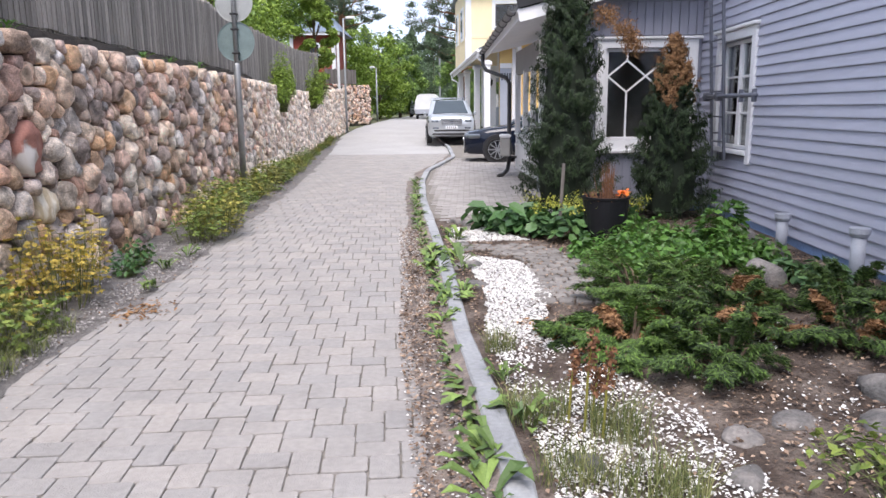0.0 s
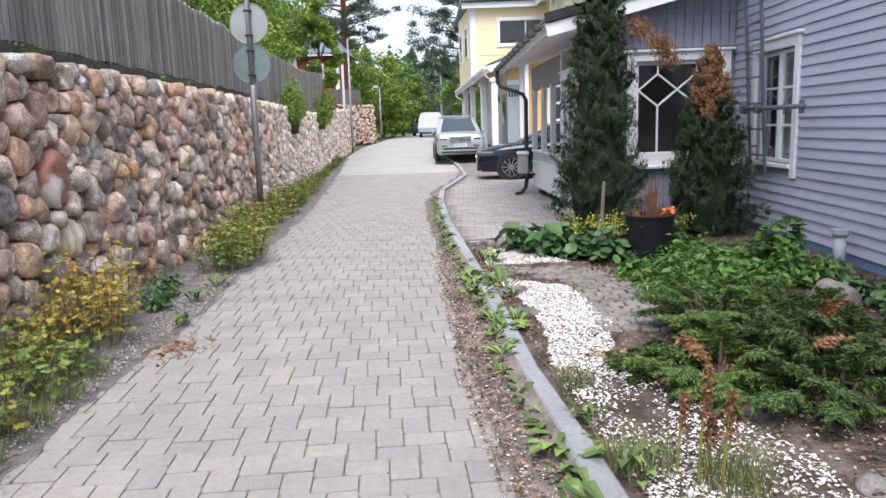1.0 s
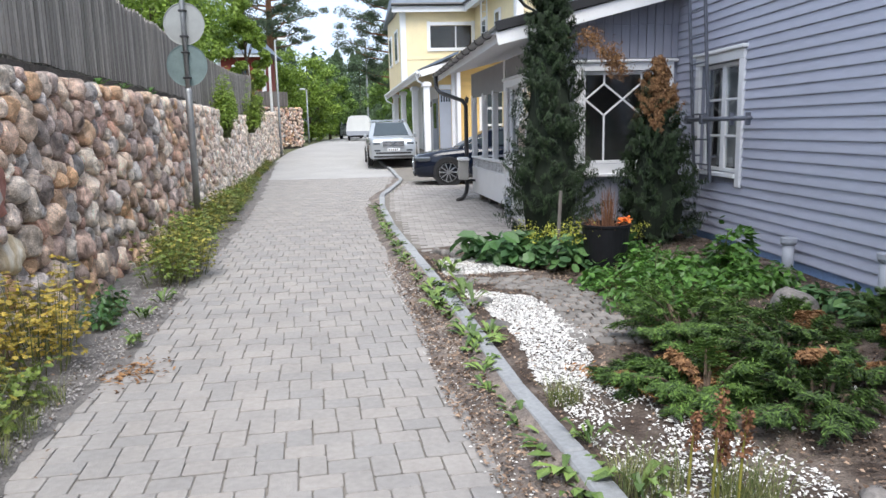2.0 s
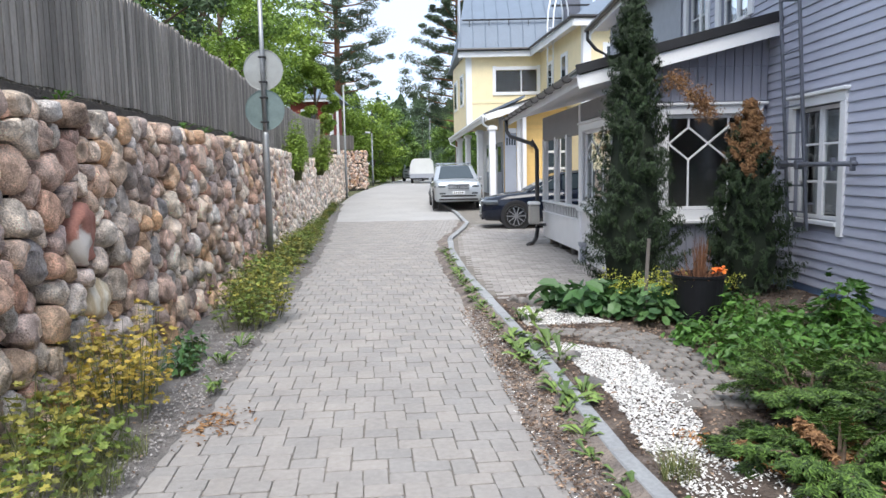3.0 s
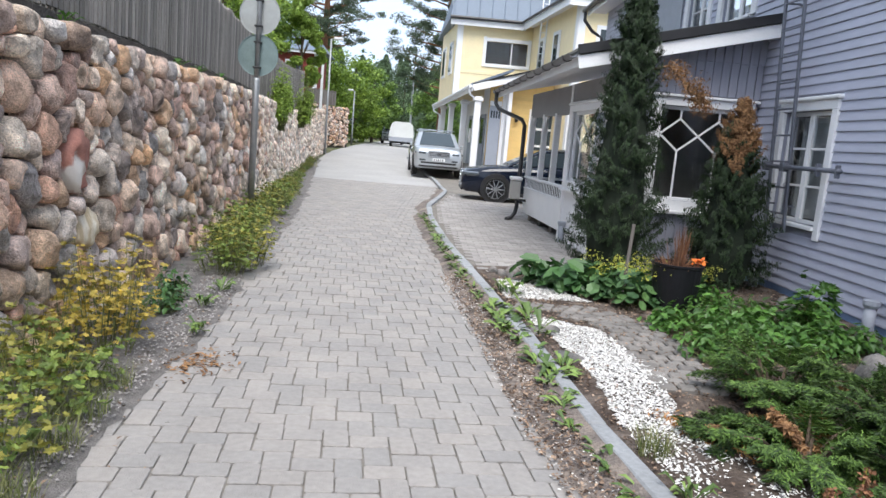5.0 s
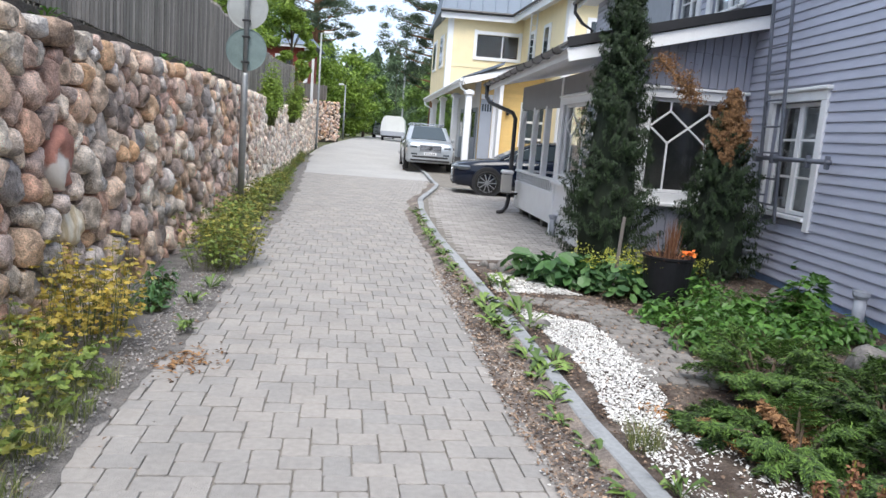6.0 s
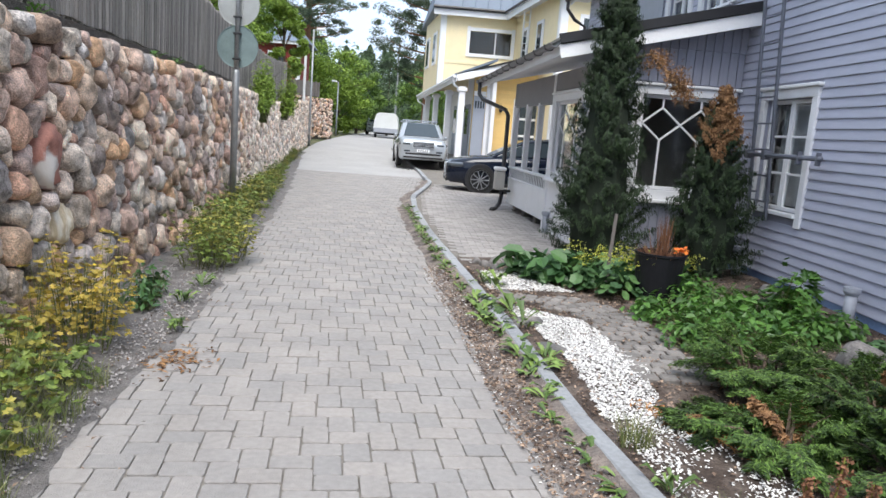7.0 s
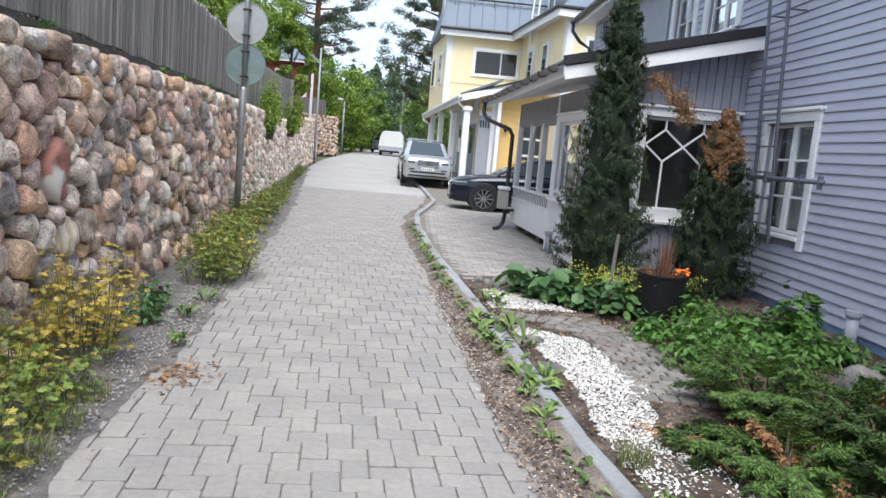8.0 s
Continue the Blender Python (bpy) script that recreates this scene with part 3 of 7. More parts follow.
def cell_stone(shape, cx, cz, poly, bulge, seed, rings=6, spokes=16):
    """A rounded stone that fills its cell."""
    rad = []
    for j in range(spokes):
        t = 2 * math.pi * j / spokes
        dx, dz = math.cos(t), math.sin(t)
        best = 9.0
        for i in range(len(poly)):
            (ax, az), (bx, bz) = poly[i], poly[(i + 1) % len(poly)]
            ex, ez = bx - ax, bz - az
            den = dx * ez - dz * ex
            if abs(den) > 1e-9:
                k = ((ax - cx) * ez - (az - cz) * ex) / den
                u = ((ax - cx) * dz - (az - cz) * dx) / den
                if k > 0 and -1e-6 <= u <= 1 + 1e-6:
                    best = min(best, k)
        rad.append(best)
    mean = sum(rad) / spokes
    rad = [min(r, 1.45 * mean) for r in rad]
    for _ in range(1):
        rad = [0.2 * rad[j - 1] + 0.6 * rad[j] + 0.2 * rad[(j + 1) % spokes] for j in range(spokes)]
    ringlist = []
    depth = min(mean * bulge, 0.1)
    push = 0.028 * math.sin(seed * 7.7)
    # two flat facets, as on split or water-worn boulders
    cuts = [(seed * 2.3 + k * 2.4, (0.72 + 0.2 * math.sin(seed * 4.1 + k)) * depth, 0.35 + 0.3 * math.sin(seed * 1.7 + 2 * k)) for k in (0, 1)]

    def relief(u, w, h):
        for a, lift, slope in cuts:
            h = min(h, lift + slope * depth * (math.cos(a) * u + math.sin(a) * w) / max(mean, 0.02) + 0.25 * depth)
        return h + push - 0.02

    for i in range(rings):
        f = (i - 0.25) / (rings - 0.25)
        q = 1.0 if i == 0 else math.cos(0.5 * math.pi * f) ** 0.8
        h = (-1.1 if i == 0 else math.sin(0.5 * math.pi * f) ** 0.62) * depth
        row = []
        for j in range(spokes):
            t = 2 * math.pi * j / spokes
            r = rad[j] * (0.91 + 0.09 * noise.noise((j * 0.9, seed, 2))) * q
            u, w = math.cos(t) * r, math.sin(t) * r
            nz = mean * (0.22 * noise.noise((u * 8 + seed, w * 8, h * 8)) + 0.13 * noise.noise((u * 21 + seed, w * 21, 3))) if i else 0
            row.append(wall_point(cx + u, cz + w, max(-0.13, relief(u, w, h) + nz)))
        ringlist.append(row)
    k = len(shape.v)
    shape.loft(ringlist, caps=False)
    top = wall_point(cx, cz, relief(0, 0, depth))
    shape.v.append(top)
    last = len(shape.v) - 1
    b = k + (rings - 1) * spokes
    shape.f.extend((b + j, b + (j + 1) % spokes, last) for j in range(spokes))


def stone_sites(s0, s1, z0, z1, r_lo, r_hi, fixed=()):
    """Stones strewn over the face with no two too close; a few big ones come first."""
    sites = list(fixed)
    buckets = {}

    def near(s, z):
        a, b = int(s // 0.5), int(z // 0.5)
        return [q for i in (-1, 0, 1) for j in (-1, 0, 1) for q in buckets.get((a + i, b + j), ())]

    for q in sites:
        buckets.setdefault((int(q[0] // 0.5), int(q[1] // 0.5)), []).append(q)
    area = (s1 - s0) * (z1 - z0)
    for lo, hi, tries in ((0.72, 1.0, 10), (0.42, 0.72, 60), (0.0, 0.42, 240)):
        for _ in range(int(area * tries)):
            s, z = rng.uniform(s0, s1), rng.uniform(z0, z1)
            r = r_lo + (r_hi - r_lo) * rng.uniform(lo, hi)
            if all(((s - q[0]) / 1.0) ** 2 + ((z - q[1]) / 0.92) ** 2 > ((r + q[2]) * 0.98) ** 2 for q in near(s, z)):
                q = (s, z, r)
                sites.append(q)
                buckets.setdefault((int(s // 0.5), int(z // 0.5)), []).append(q)
    return sites, near


WALL_Z = 2.2
RED_STONE, BANDED_STONE = (6.2, 1.25, 0.25), (6.35, 0.74, 0.16)
stones, near_stones = stone_sites(2.2, 39, 0.0, WALL_Z - 0.03, 0.04, 0.15, [RED_STONE, BANDED_STONE])
stones.sort(key=lambda q: abs(q[0] - 6.2))
stone_shapes = []
far_stones, pale_stones = Shape(), Shape()
for i, (s, z, r) in enumerate(stones):
    poly = [(s - 0.45, max(-0.06, z - 0.45)), (s + 0.45, max(-0.06, z - 0.45)), (s + 0.45, min(WALL_Z + 0.03 * math.sin(s * 9), z + 0.45)), (s - 0.45, min(WALL_Z + 0.03 * math.sin(s * 9 + 2), z + 0.45))]
    for q in near_stones(s, z):
        if q[:2] != (s, z) and len(poly) > 2:
            poly = clip_cell(poly, s, z, q[0], q[1], r, q[2])
    if len(poly) < 3:
        continue
    if i < 300:
        one = Shape()
        cell_stone(one, s, z, poly, 0.78 + 0.22 * math.sin(i * 1.9), i * 0.37, 6, 18)
        stone_shapes.append((one, (s, z, r)))
    else:
        far = abs(s - 6.2) > 12
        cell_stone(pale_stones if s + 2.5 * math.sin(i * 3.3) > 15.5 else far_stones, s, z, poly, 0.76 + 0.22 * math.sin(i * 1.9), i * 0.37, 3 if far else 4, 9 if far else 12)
rest = part("stone_rest", far_stones, M_STONE_FAR, stone_wall, "", True, False)
rest["kind"] = "stuff"
rest = part("stone_rest", pale_stones, M_STONE_HAZY, stone_wall, "paler stones with haze mixed into their colour", True, False)
rest["kind"] = "stuff"


# ---- houses: helpers for walls, boards and windows ----
def rects_around(u0, u1, v0, v1, holes):
    """The rectangles that fill a wall round its openings (u0, u1, v0, v1)."""
    us = sorted({u0, u1, *[h[0] for h in holes], *[h[1] for h in holes]})
    out = []
    for a, b in zip(us, us[1:]):
        spans = sorted((h[2], h[3]) for h in holes if h[0] <= a + 1e-6 and h[1] >= b - 1e-6)
        z = v0
        for lo, hi in spans:
            if lo > z + 1e-4:
                out.append((a, b, z, lo))
            z = max(z, hi)
        if z < v1 - 1e-4:
            out.append((a, b, z, v1))
    return out


class Plane:
    """A wall's face between two points of the plan: along it u, up z, out of it w."""

    def __init__(self, a, b, side=1):
        self.a = Vector((*a, 0))
        d = Vector((*b, 0)) - self.a
        self.length = d.length
        self.d = d.normalized()
        self.n = Vector((self.d.y, -self.d.x, 0)) * side
        self.m = Matrix((self.d, -self.n, Vector((0, 0, 1)))).transposed().to_4x4()
        self.m.translation = self.a

    def at(self, u, z, w=0.0):
        return self.a + self.d * u + self.n * w + Vector((0, 0, z))

    def box(self, shape, u0, u1, z0, z1, w0, w1, c=0.004):
        return shape.box(u0, u1, -w1, -w0, z0, z1, c, self.m)


def boards_on(plane, parent, material, u0, u1, z0, z1, pitch, holes=(), upright=False, name="board", proud=0.022):
    """Cladding boards, each a piece of its own, cut where the openings are."""
    k = z0 if not upright else u0
    end = z1 if not upright else u1
    while k < end - 0.02:
        t = min(k + pitch - (0.006 if not upright else 0.012), end)
        if not upright:
            cuts = sorted((h[0], h[1]) for h in holes if h[2] < t - 0.01 and h[3] > k + 0.01)
            at = u0
            spans = []
            for lo, hi in cuts:
                if lo > at + 0.02:
                    spans.append((at, lo))
                at = max(at, hi)
            if at < u1 - 0.02:
                spans.append((at, u1))
            for lo, hi in spans:
                s = Shape()
                s.prism([(0.0, k), (proud, k), (proud, k + 0.012), (0.006, t), (0.0, t)], lambda w, z, q: plane.at(lo + q, z, w), hi - lo)
                part(name, s, material, parent)
        else:
            cuts = sorted((h[2], h[3]) for h in holes if h[0] < t - 0.01 and h[1] > k + 0.01)
            at = z0
            spans = []
            for lo, hi in cuts:
                if lo > at + 0.02:
                    spans.append((at, lo))
                at = max(at, hi)
            if at < z1 - 0.02:
                spans.append((at, z1))
            for lo, hi in spans:
                part(name, plane.box(Shape(), k, t, lo, hi, 0.0, proud, 0.004), material, parent)
        k += pitch


def window_in(plane, name, u0, u1, z0, z1, parent=None, casing=0.11, sashes=2, rows=3, label="white wooden window with small panes", curtain=False, head=True, depth=0.09, casing_low=0.0, cols=1, trim=None):
    """A window in an opening: casing, head, sill, sashes with bars, panes and the dark room behind."""
    trim = trim or M_WHITE
    base = plane.at((u0 + u1) / 2, z0)
    win = thing(name, base, label, "window", kind="structure") if parent is None else None
    root = win
    if parent is not None:
        root = new(name)
        root.parent = parent
        BASE[root.name] = BASE.get(parent.name, Vector())
    c = casing
    for a, b in ((u0 - c, u0), (u1, u1 + c)):
        part("casing", plane.box(Shape(), a, b, z0 - 0.02 - casing_low, z1, 0.0, 0.045), trim, root)
    part("casing", plane.box(Shape(), u0 - c, u1 + c, z1 + 0.002, z1 + c, 0.0, 0.045), trim, root)
    if head:
        part("head_mould", plane.box(Shape(), u0 - c - 0.04, u1 + c + 0.04, z1 + c + 0.002, z1 + c + 0.045, 0.0, 0.085, 0.01), trim, root)
    part("window_sill", plane.box(Shape(), u0 - 0.005, u1 + 0.005, z0 - 0.05, z0, -0.03, 0.07, 0.008), trim, root)
    w = (u1 - u0) / sashes
    for i in range(sashes):
        a, b = u0 + i * w, u0 + (i + 1) * w
        fr = 0.05
        s = Shape()
        plane.box(s, a + 0.004, a + fr, z0 + 0.004, z1 - 0.004, -depth, -depth + 0.05)
        plane.box(s, b - fr, b - 0.004, z0 + 0.004, z1 - 0.004, -depth, -depth + 0.05)
        plane.box(s, a + fr + 0.001, b - fr - 0.001, z0 + 0.004, z0 + fr, -depth, -depth + 0.05)
        plane.box(s, a + fr + 0.001, b - fr - 0.001, z1 - fr, z1 - 0.004, -depth, -depth + 0.05)
        part("window_frame", s, trim, root)
        for j in range(1, rows):
            z = z0 + (z1 - z0) * j / rows
            part("glazing_bar", plane.box(Shape(), a + fr + 0.002, b - fr - 0.002, z - 0.014, z + 0.014, -depth + 0.012, -depth + 0.042), trim, root)
        for j in range(1, cols):
            q = a + (b - a) * j / cols
            part("glazing_bar", plane.box(Shape(), q - 0.012, q + 0.012, z0 + fr, z1 - fr, -depth + 0.01, -depth + 0.04), trim, root)
        pane = part("pane", plane.box(Shape(), a + fr, b - fr, z0 + fr, z1 - fr, -depth + 0.018, -depth + 0.024, 0.001), M_GLASS, root)
        pane.visible_shadow = False
    reveal = Shape()
    plane.box(reveal, u0 - 0.02, u0 - 0.001, z0, z1, -0.16, 0.0)
    plane.box(reveal, u1 + 0.001, u1 + 0.02, z0, z1, -0.16, 0.0)
    part("reveal", reveal, trim, root)
    if curtain:
        s = Shape()
        rows_ = []
        for k in range(17):
            u = u0 + 0.05 + (u1 - u0 - 0.1) * k / 16
            rows_.append([plane.at(u, z0 + 0.05, -depth - 0.12 + 0.02 * math.sin(k * 2.2)), plane.at(u, z1 - 0.05, -depth - 0.12 + 0.02 * math.sin(k * 2.2))])
        s.loft(rows_, closed=False, caps=False)
        part("curtain", s, M_CURTAIN, root)
    return root


# ---- the grey house ----
HOUSE_X = 3.48
side = Plane((HOUSE_X, 20.2), (HOUSE_X, -4.0))


def su(y):
    return 20.2 - y


WIN_LOW = (su(9.9), su(8.83), 1.02, 2.32)
WIN_UP = [(su(14.0), su(13.05), 3.75, 5.0), (su(12.45), su(11.35), 3.75, 5.0)]
holes = [WIN_LOW, *WIN_UP]
wall_s = Shape()
for a, b, lo, hi in rects_around(0, 24.2, 0.24, 5.45, holes):
    side.box(wall_s, a, b, lo, hi, -0.16, 0.0, 0.0)
house_wall = single("wall_east", wall_s, M_SIDING_DARK, "blue-grey painted wall with horizontal weatherboards", "house wall", kind="structure")
board_holes = [(h[0] - 0.11, h[1] + 0.11, h[2] - 0.07, h[3] + 0.155) for h in holes]
boards_on(side, house_wall, M_SIDING, 0, 24.2, 0.24, 5.4, 0.1083, board_holes)
single("foundation", side.box(Shape(), 0, 24.2, -0.1, 0.238, -0.2, -0.012, 0.01), M_FOUND, "pale blue painted foundation under the weatherboards", "foundation", kind="structure")
window_in(side, "window_1", *WIN_LOW, label="white two-sash window with three panes each on the grey wall", curtain=True, casing_low=0.13)
window_in(side, "window_2", *WIN_UP[0], label="white upper window with panes above the porch roof", casing=0.16, rows=3)
window_in(side, "window_3", *WIN_UP[1], label="white upper window with panes above the porch roof", casing=0.16, rows=3)
panel = Shape()
side.box(panel, su(16.6), su(14.3), 3.9, 5.3, 0.024, 0.05, 0.01)
single("wall_panel", panel, M_PIPE_GREY, "smooth pale grey panel on the upper wall", "wall panel", kind="structure")
back = Shape()
back.box(HOUSE_X + 0.17, 12, 20.0, 20.2, -0.1, 5.4, 0)
back.box(HOUSE_X + 0.17, 12, -4.0, -3.8, -0.1, 5.4, 0)
back.box(11.8, 12, -3.8, 20.0, -0.1, 5.4, 0)
single("wall_house_back", back, M_SIDING_DARK, "plain grey outer walls of the house", "house wall", kind="structure")
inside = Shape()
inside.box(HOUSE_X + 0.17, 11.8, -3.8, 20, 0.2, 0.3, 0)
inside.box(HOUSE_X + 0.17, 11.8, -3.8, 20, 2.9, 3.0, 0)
# added partition inside the porch, there only to darken its front window
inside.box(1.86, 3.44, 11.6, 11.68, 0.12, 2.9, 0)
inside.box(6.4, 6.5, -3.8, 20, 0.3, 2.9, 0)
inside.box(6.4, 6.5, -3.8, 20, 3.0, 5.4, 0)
single("room_shade", inside, M_ROOM_SHADE, "unseen dark surfaces added as dim rooms behind the windows", "interior", kind="structure")

# main roof: eave over the wall, with gutter and its pipe at the far corner
main_roof = thing("roof_main", (7.5, 8, 5.4), "dark sheet roof with pale eaves over the grey house", "roof", kind="structure")
s = Shape()
s.loft([[(2.98, y, 5.36), (2.98, y, 5.44), (7.7, y, 7.6), (12.5, y, 5.44), (12.5, y, 5.36), (7.7, y, 7.5)] for y in (-4.5, 20.6)])
part("roof_sheet", s, M_BLACK_ROOF, main_roof)
part("fascia", Shape().box(3.0, 3.035, -4.4, 20.55, 5.16, 5.345), M_WHITE, main_roof)
part("soffit", Shape().box(3.037, 3.477, -4.4, 20.5, 5.24, 5.27), M_OFFWHITE, main_roof)
part("gutter", Shape().tube([(2.94, -4.4, 5.31), (2.94, 20.7, 5.3)], 0.06, 10), M_BLACK_PIPE, main_roof)
part("downspout", Shape().tube([(2.94, 20.55, 5.25), (2.94, 20.55, 5.05), (3.15, 20.5, 4.78), (3.42, 20.45, 4.62), (3.42, 20.45, 0.1)], 0.045, 10), M_BLACK_PIPE, main_roof, smooth=True)

# ---- porch and veranda with a lean-to roof ----
P_FRONT_L, P_FRONT_R = (1.72, 10.7), (HOUSE_X - 0.025, 10.7)
V_NEAR, V_MID, V_FAR = (1.72, 10.7), (1.53, 13.6), (1.29, 16.9)
front = Plane(P_FRONT_L, P_FRONT_R)
PW = (0.42, 1.56, 1.08, 2.34)
ps = Shape()
for a, b, lo, hi in rects_around(0, front.length, 0.1, 3.0, [PW]):
    front.box(ps, a, b, lo, hi, -0.12, 0.0, 0.0)
ps.prism([(0, 3.002), (front.length, 3.002), (front.length, 3.3), (0, 3.0021)], lambda u, z, w: front.at(u, z, -w), 0.12)
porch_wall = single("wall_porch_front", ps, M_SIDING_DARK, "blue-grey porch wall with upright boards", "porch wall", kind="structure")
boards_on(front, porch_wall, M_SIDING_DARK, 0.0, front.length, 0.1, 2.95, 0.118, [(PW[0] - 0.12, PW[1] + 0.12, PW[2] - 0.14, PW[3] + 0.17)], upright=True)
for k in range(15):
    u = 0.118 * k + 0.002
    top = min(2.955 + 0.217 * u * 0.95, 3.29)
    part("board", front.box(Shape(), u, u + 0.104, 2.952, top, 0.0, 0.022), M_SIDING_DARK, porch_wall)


def diamond_window(plane, name, u0, u1, z0, z1, label):
    """A fixed window with bars that form a diamond at its top."""
    win = thing(name, plane.at((u0 + u1) / 2, z0), label, "window", kind="structure")
    for a, b in ((u0 - 0.12, u0), (u1, u1 + 0.12)):
        part("casing", plane.box(Shape(), a, b, z0 - 0.13, z1, 0.023, 0.055), M_WHITE, win)
    part("casing", plane.box(Shape(), u0 - 0.12, u1 + 0.12, z1 + 0.002, z1 + 0.11, 0.023, 0.055), M_WHITE, win)
    part("head_mould", plane.box(Shape(), u0 - 0.17, u1 + 0.17, z1 + 0.112, z1 + 0.15, 0.0, 0.1, 0.01), M_WHITE, win)
    part("window_sill", plane.box(Shape(), u0 - 0.16, u1 + 0.16, z0 - 0.18, z0 - 0.132, 0.0, 0.12, 0.01), M_WHITE, win)
    part("casing", plane.box(Shape(), u0, u1, z0 - 0.13, z0 - 0.002, 0.023, 0.05), M_WHITE, win)
    f = Shape()
    plane.box(f, u0, u0 + 0.045, z0, z1, -0.06, -0.01)
    plane.box(f, u1 - 0.045, u1, z0, z1, -0.06, -0.01)
    plane.box(f, u0 + 0.046, u1 - 0.046, z0, z0 + 0.045, -0.06, -0.01)
    plane.box(f, u0 + 0.046, u1 - 0.046, z1 - 0.045, z1, -0.06, -0.01)
    part("window_frame", f, M_WHITE, win)
    cz, h, n = z0 + (z1 - z0) * 0.70, (z1 - z0) * 0.17, max(1, round((u1 - u0) / 0.6))
    w = (u1 - u0 - 0.09) / n
    for i in range(n):
        c = u0 + 0.045 + w * (i + 0.5)
        hw = w * 0.5
        for (a, za), (b, zb) in (((c - hw, cz), (c, cz + h)), ((c, cz + h), (c + hw, cz)), ((c + hw, cz), (c, cz - h)), ((c, cz - h), (c - hw, cz)), ((c, cz + h), (c, z1 - 0.04)), ((c, cz - h), (c, z0 + 0.04))):
            part("glazing_bar", Shape().beam(plane.at(a, za, -0.03), plane.at(b, zb, -0.03), 0.02, 0.026, 0.003, up=tuple(plane.n.cross(plane.at(b, zb) - plane.at(a, za)))), M_WHITE, win)
    pane = part("pane", plane.box(Shape(), u0 + 0.04, u1 - 0.04, z0 + 0.04, z1 - 0.04, -0.05, -0.044, 0.001), M_GLASS, win)
    pane.visible_shadow = False
    return win


diamond_window(front, "window_4", *PW, "white porch window with diamond glazing bars")
# side of the porch: glazed part, then the open veranda
glazed = Plane(V_MID, V_NEAR)
GW = (0.28, 2.3, 1.12, 2.28)
gs = Shape()
for a, b, lo, hi in rects_around(0, glazed.length, 0.06, 2.75, [GW]):
    glazed.box(gs, a, b, lo, hi, -0.12, 0.0, 0.0)
single("wall_porch_side", gs, M_OFFWHITE, "pale grey panelled side wall of the porch", "porch wall", kind="structure")
diamond_window(glazed, "window_5", *GW, "white side window of the porch with diamond bars")
open_side = Plane(V_FAR, V_MID)
OL = open_side.length
veranda = thing("veranda", open_side.at(OL / 2, 0), "open wooden veranda with white posts, panelled parapet and grey frieze", "veranda", kind="structure")
part("corner_post", open_side.box(Shape(), OL - 0.06, OL + 0.05, 0.03, 2.76, -0.1, 0.03), M_WHITE, veranda)
for u in (0.02, OL * 0.36, OL * 0.66):
    wpost = 0.13 if u < 0.1 else 0.10
    part("post", open_side.box(Shape(), u, u + wpost, 0.98, 2.3, -0.09, 0.015), M_OFFWHITE, veranda)
part("frieze", open_side.box(Shape(), 0.0, OL - 0.062, 2.26, 2.76, -0.08, 0.005), M_FRIEZE, veranda, "grey boarded frieze")
part("frieze", glazed.box(Shape(), 0.06, glazed.length, 2.46, 2.76, 0.002, 0.02), M_FRIEZE, veranda, "grey boarded frieze")
part("parapet", open_side.box(Shape(), 0.0, OL - 0.062, 0.2, 0.72, -0.06, 0.0), M_WHITE, veranda)
part("rail", open_side.box(Shape(), 0.0, OL - 0.062, 0.955, 1.0, -0.09, 0.03, 0.01), M_WHITE, veranda)
part("rail", open_side.box(Shape(), 0.0, OL - 0.062, 0.722, 0.755, -0.07, 0.015), M_WHITE, veranda)
k = 0.05
while k < OL - 0.12:
    part("baluster", open_side.box(Shape(), k, k + 0.04, 0.756, 0.954, -0.012, 0.0, 0.004), M_WHITE, veranda)
    k += 0.13
for u, s1 in ((0.15, 1), (OL * 0.36 - 0.004, -1), (OL * 0.36 + 0.104, 1), (OL * 0.66 - 0.004, -1)):
    br = Shape()
    br.prism([(u, 2.258), (u + 0.2 * s1, 2.258), (u + 0.12 * s1, 2.2), (u + 0.05 * s1, 2.12), (u, 1.98)], lambda a, z, w: open_side.at(a, z, -0.02 - w), 0.03)
    part("bracket", br, M_OFFWHITE, veranda)
part("veranda_floor", Shape().prism([(V_FAR[0], V_FAR[1]), (V_MID[0], V_MID[1]), (3.3, 13.6), (3.3, 16.9)], lambda x, y, w: Vector((x + 0.03, y, 0.2 + w)), 0.05), M_FENCE_J, veranda, "worn wooden floor")
for u in (0.3, 1.2, 2.2, 3.1):
    part("footing", open_side.box(Shape(), u, u + 0.2, 0.03, 0.199, -0.28, -0.09), M_ROCK, veranda, "grey stone footing")
endw = Plane((3.4, 16.9), V_FAR)
part("end_rail", endw.box(Shape(), 0.0, endw.length - 0.14, 0.955, 1.0, -0.06, 0.02), M_WHITE, veranda)
part("end_post", endw.box(Shape(), 0.02, 0.12, 0.25, 2.4, -0.06, 0.02), M_WHITE, veranda)

# lean-to roof: black ribbed sheet, pale rake board, gutter and pipe
E_NEAR, E_FAR = (0.90, 10.32), (0.62, 18.0)
lean = thing("roof_porch", (2, 14, 2.9), "black ribbed lean-to roof over the porch with pale rake board", "roof", kind="structure")
sh = Shape()
n_rib = 80
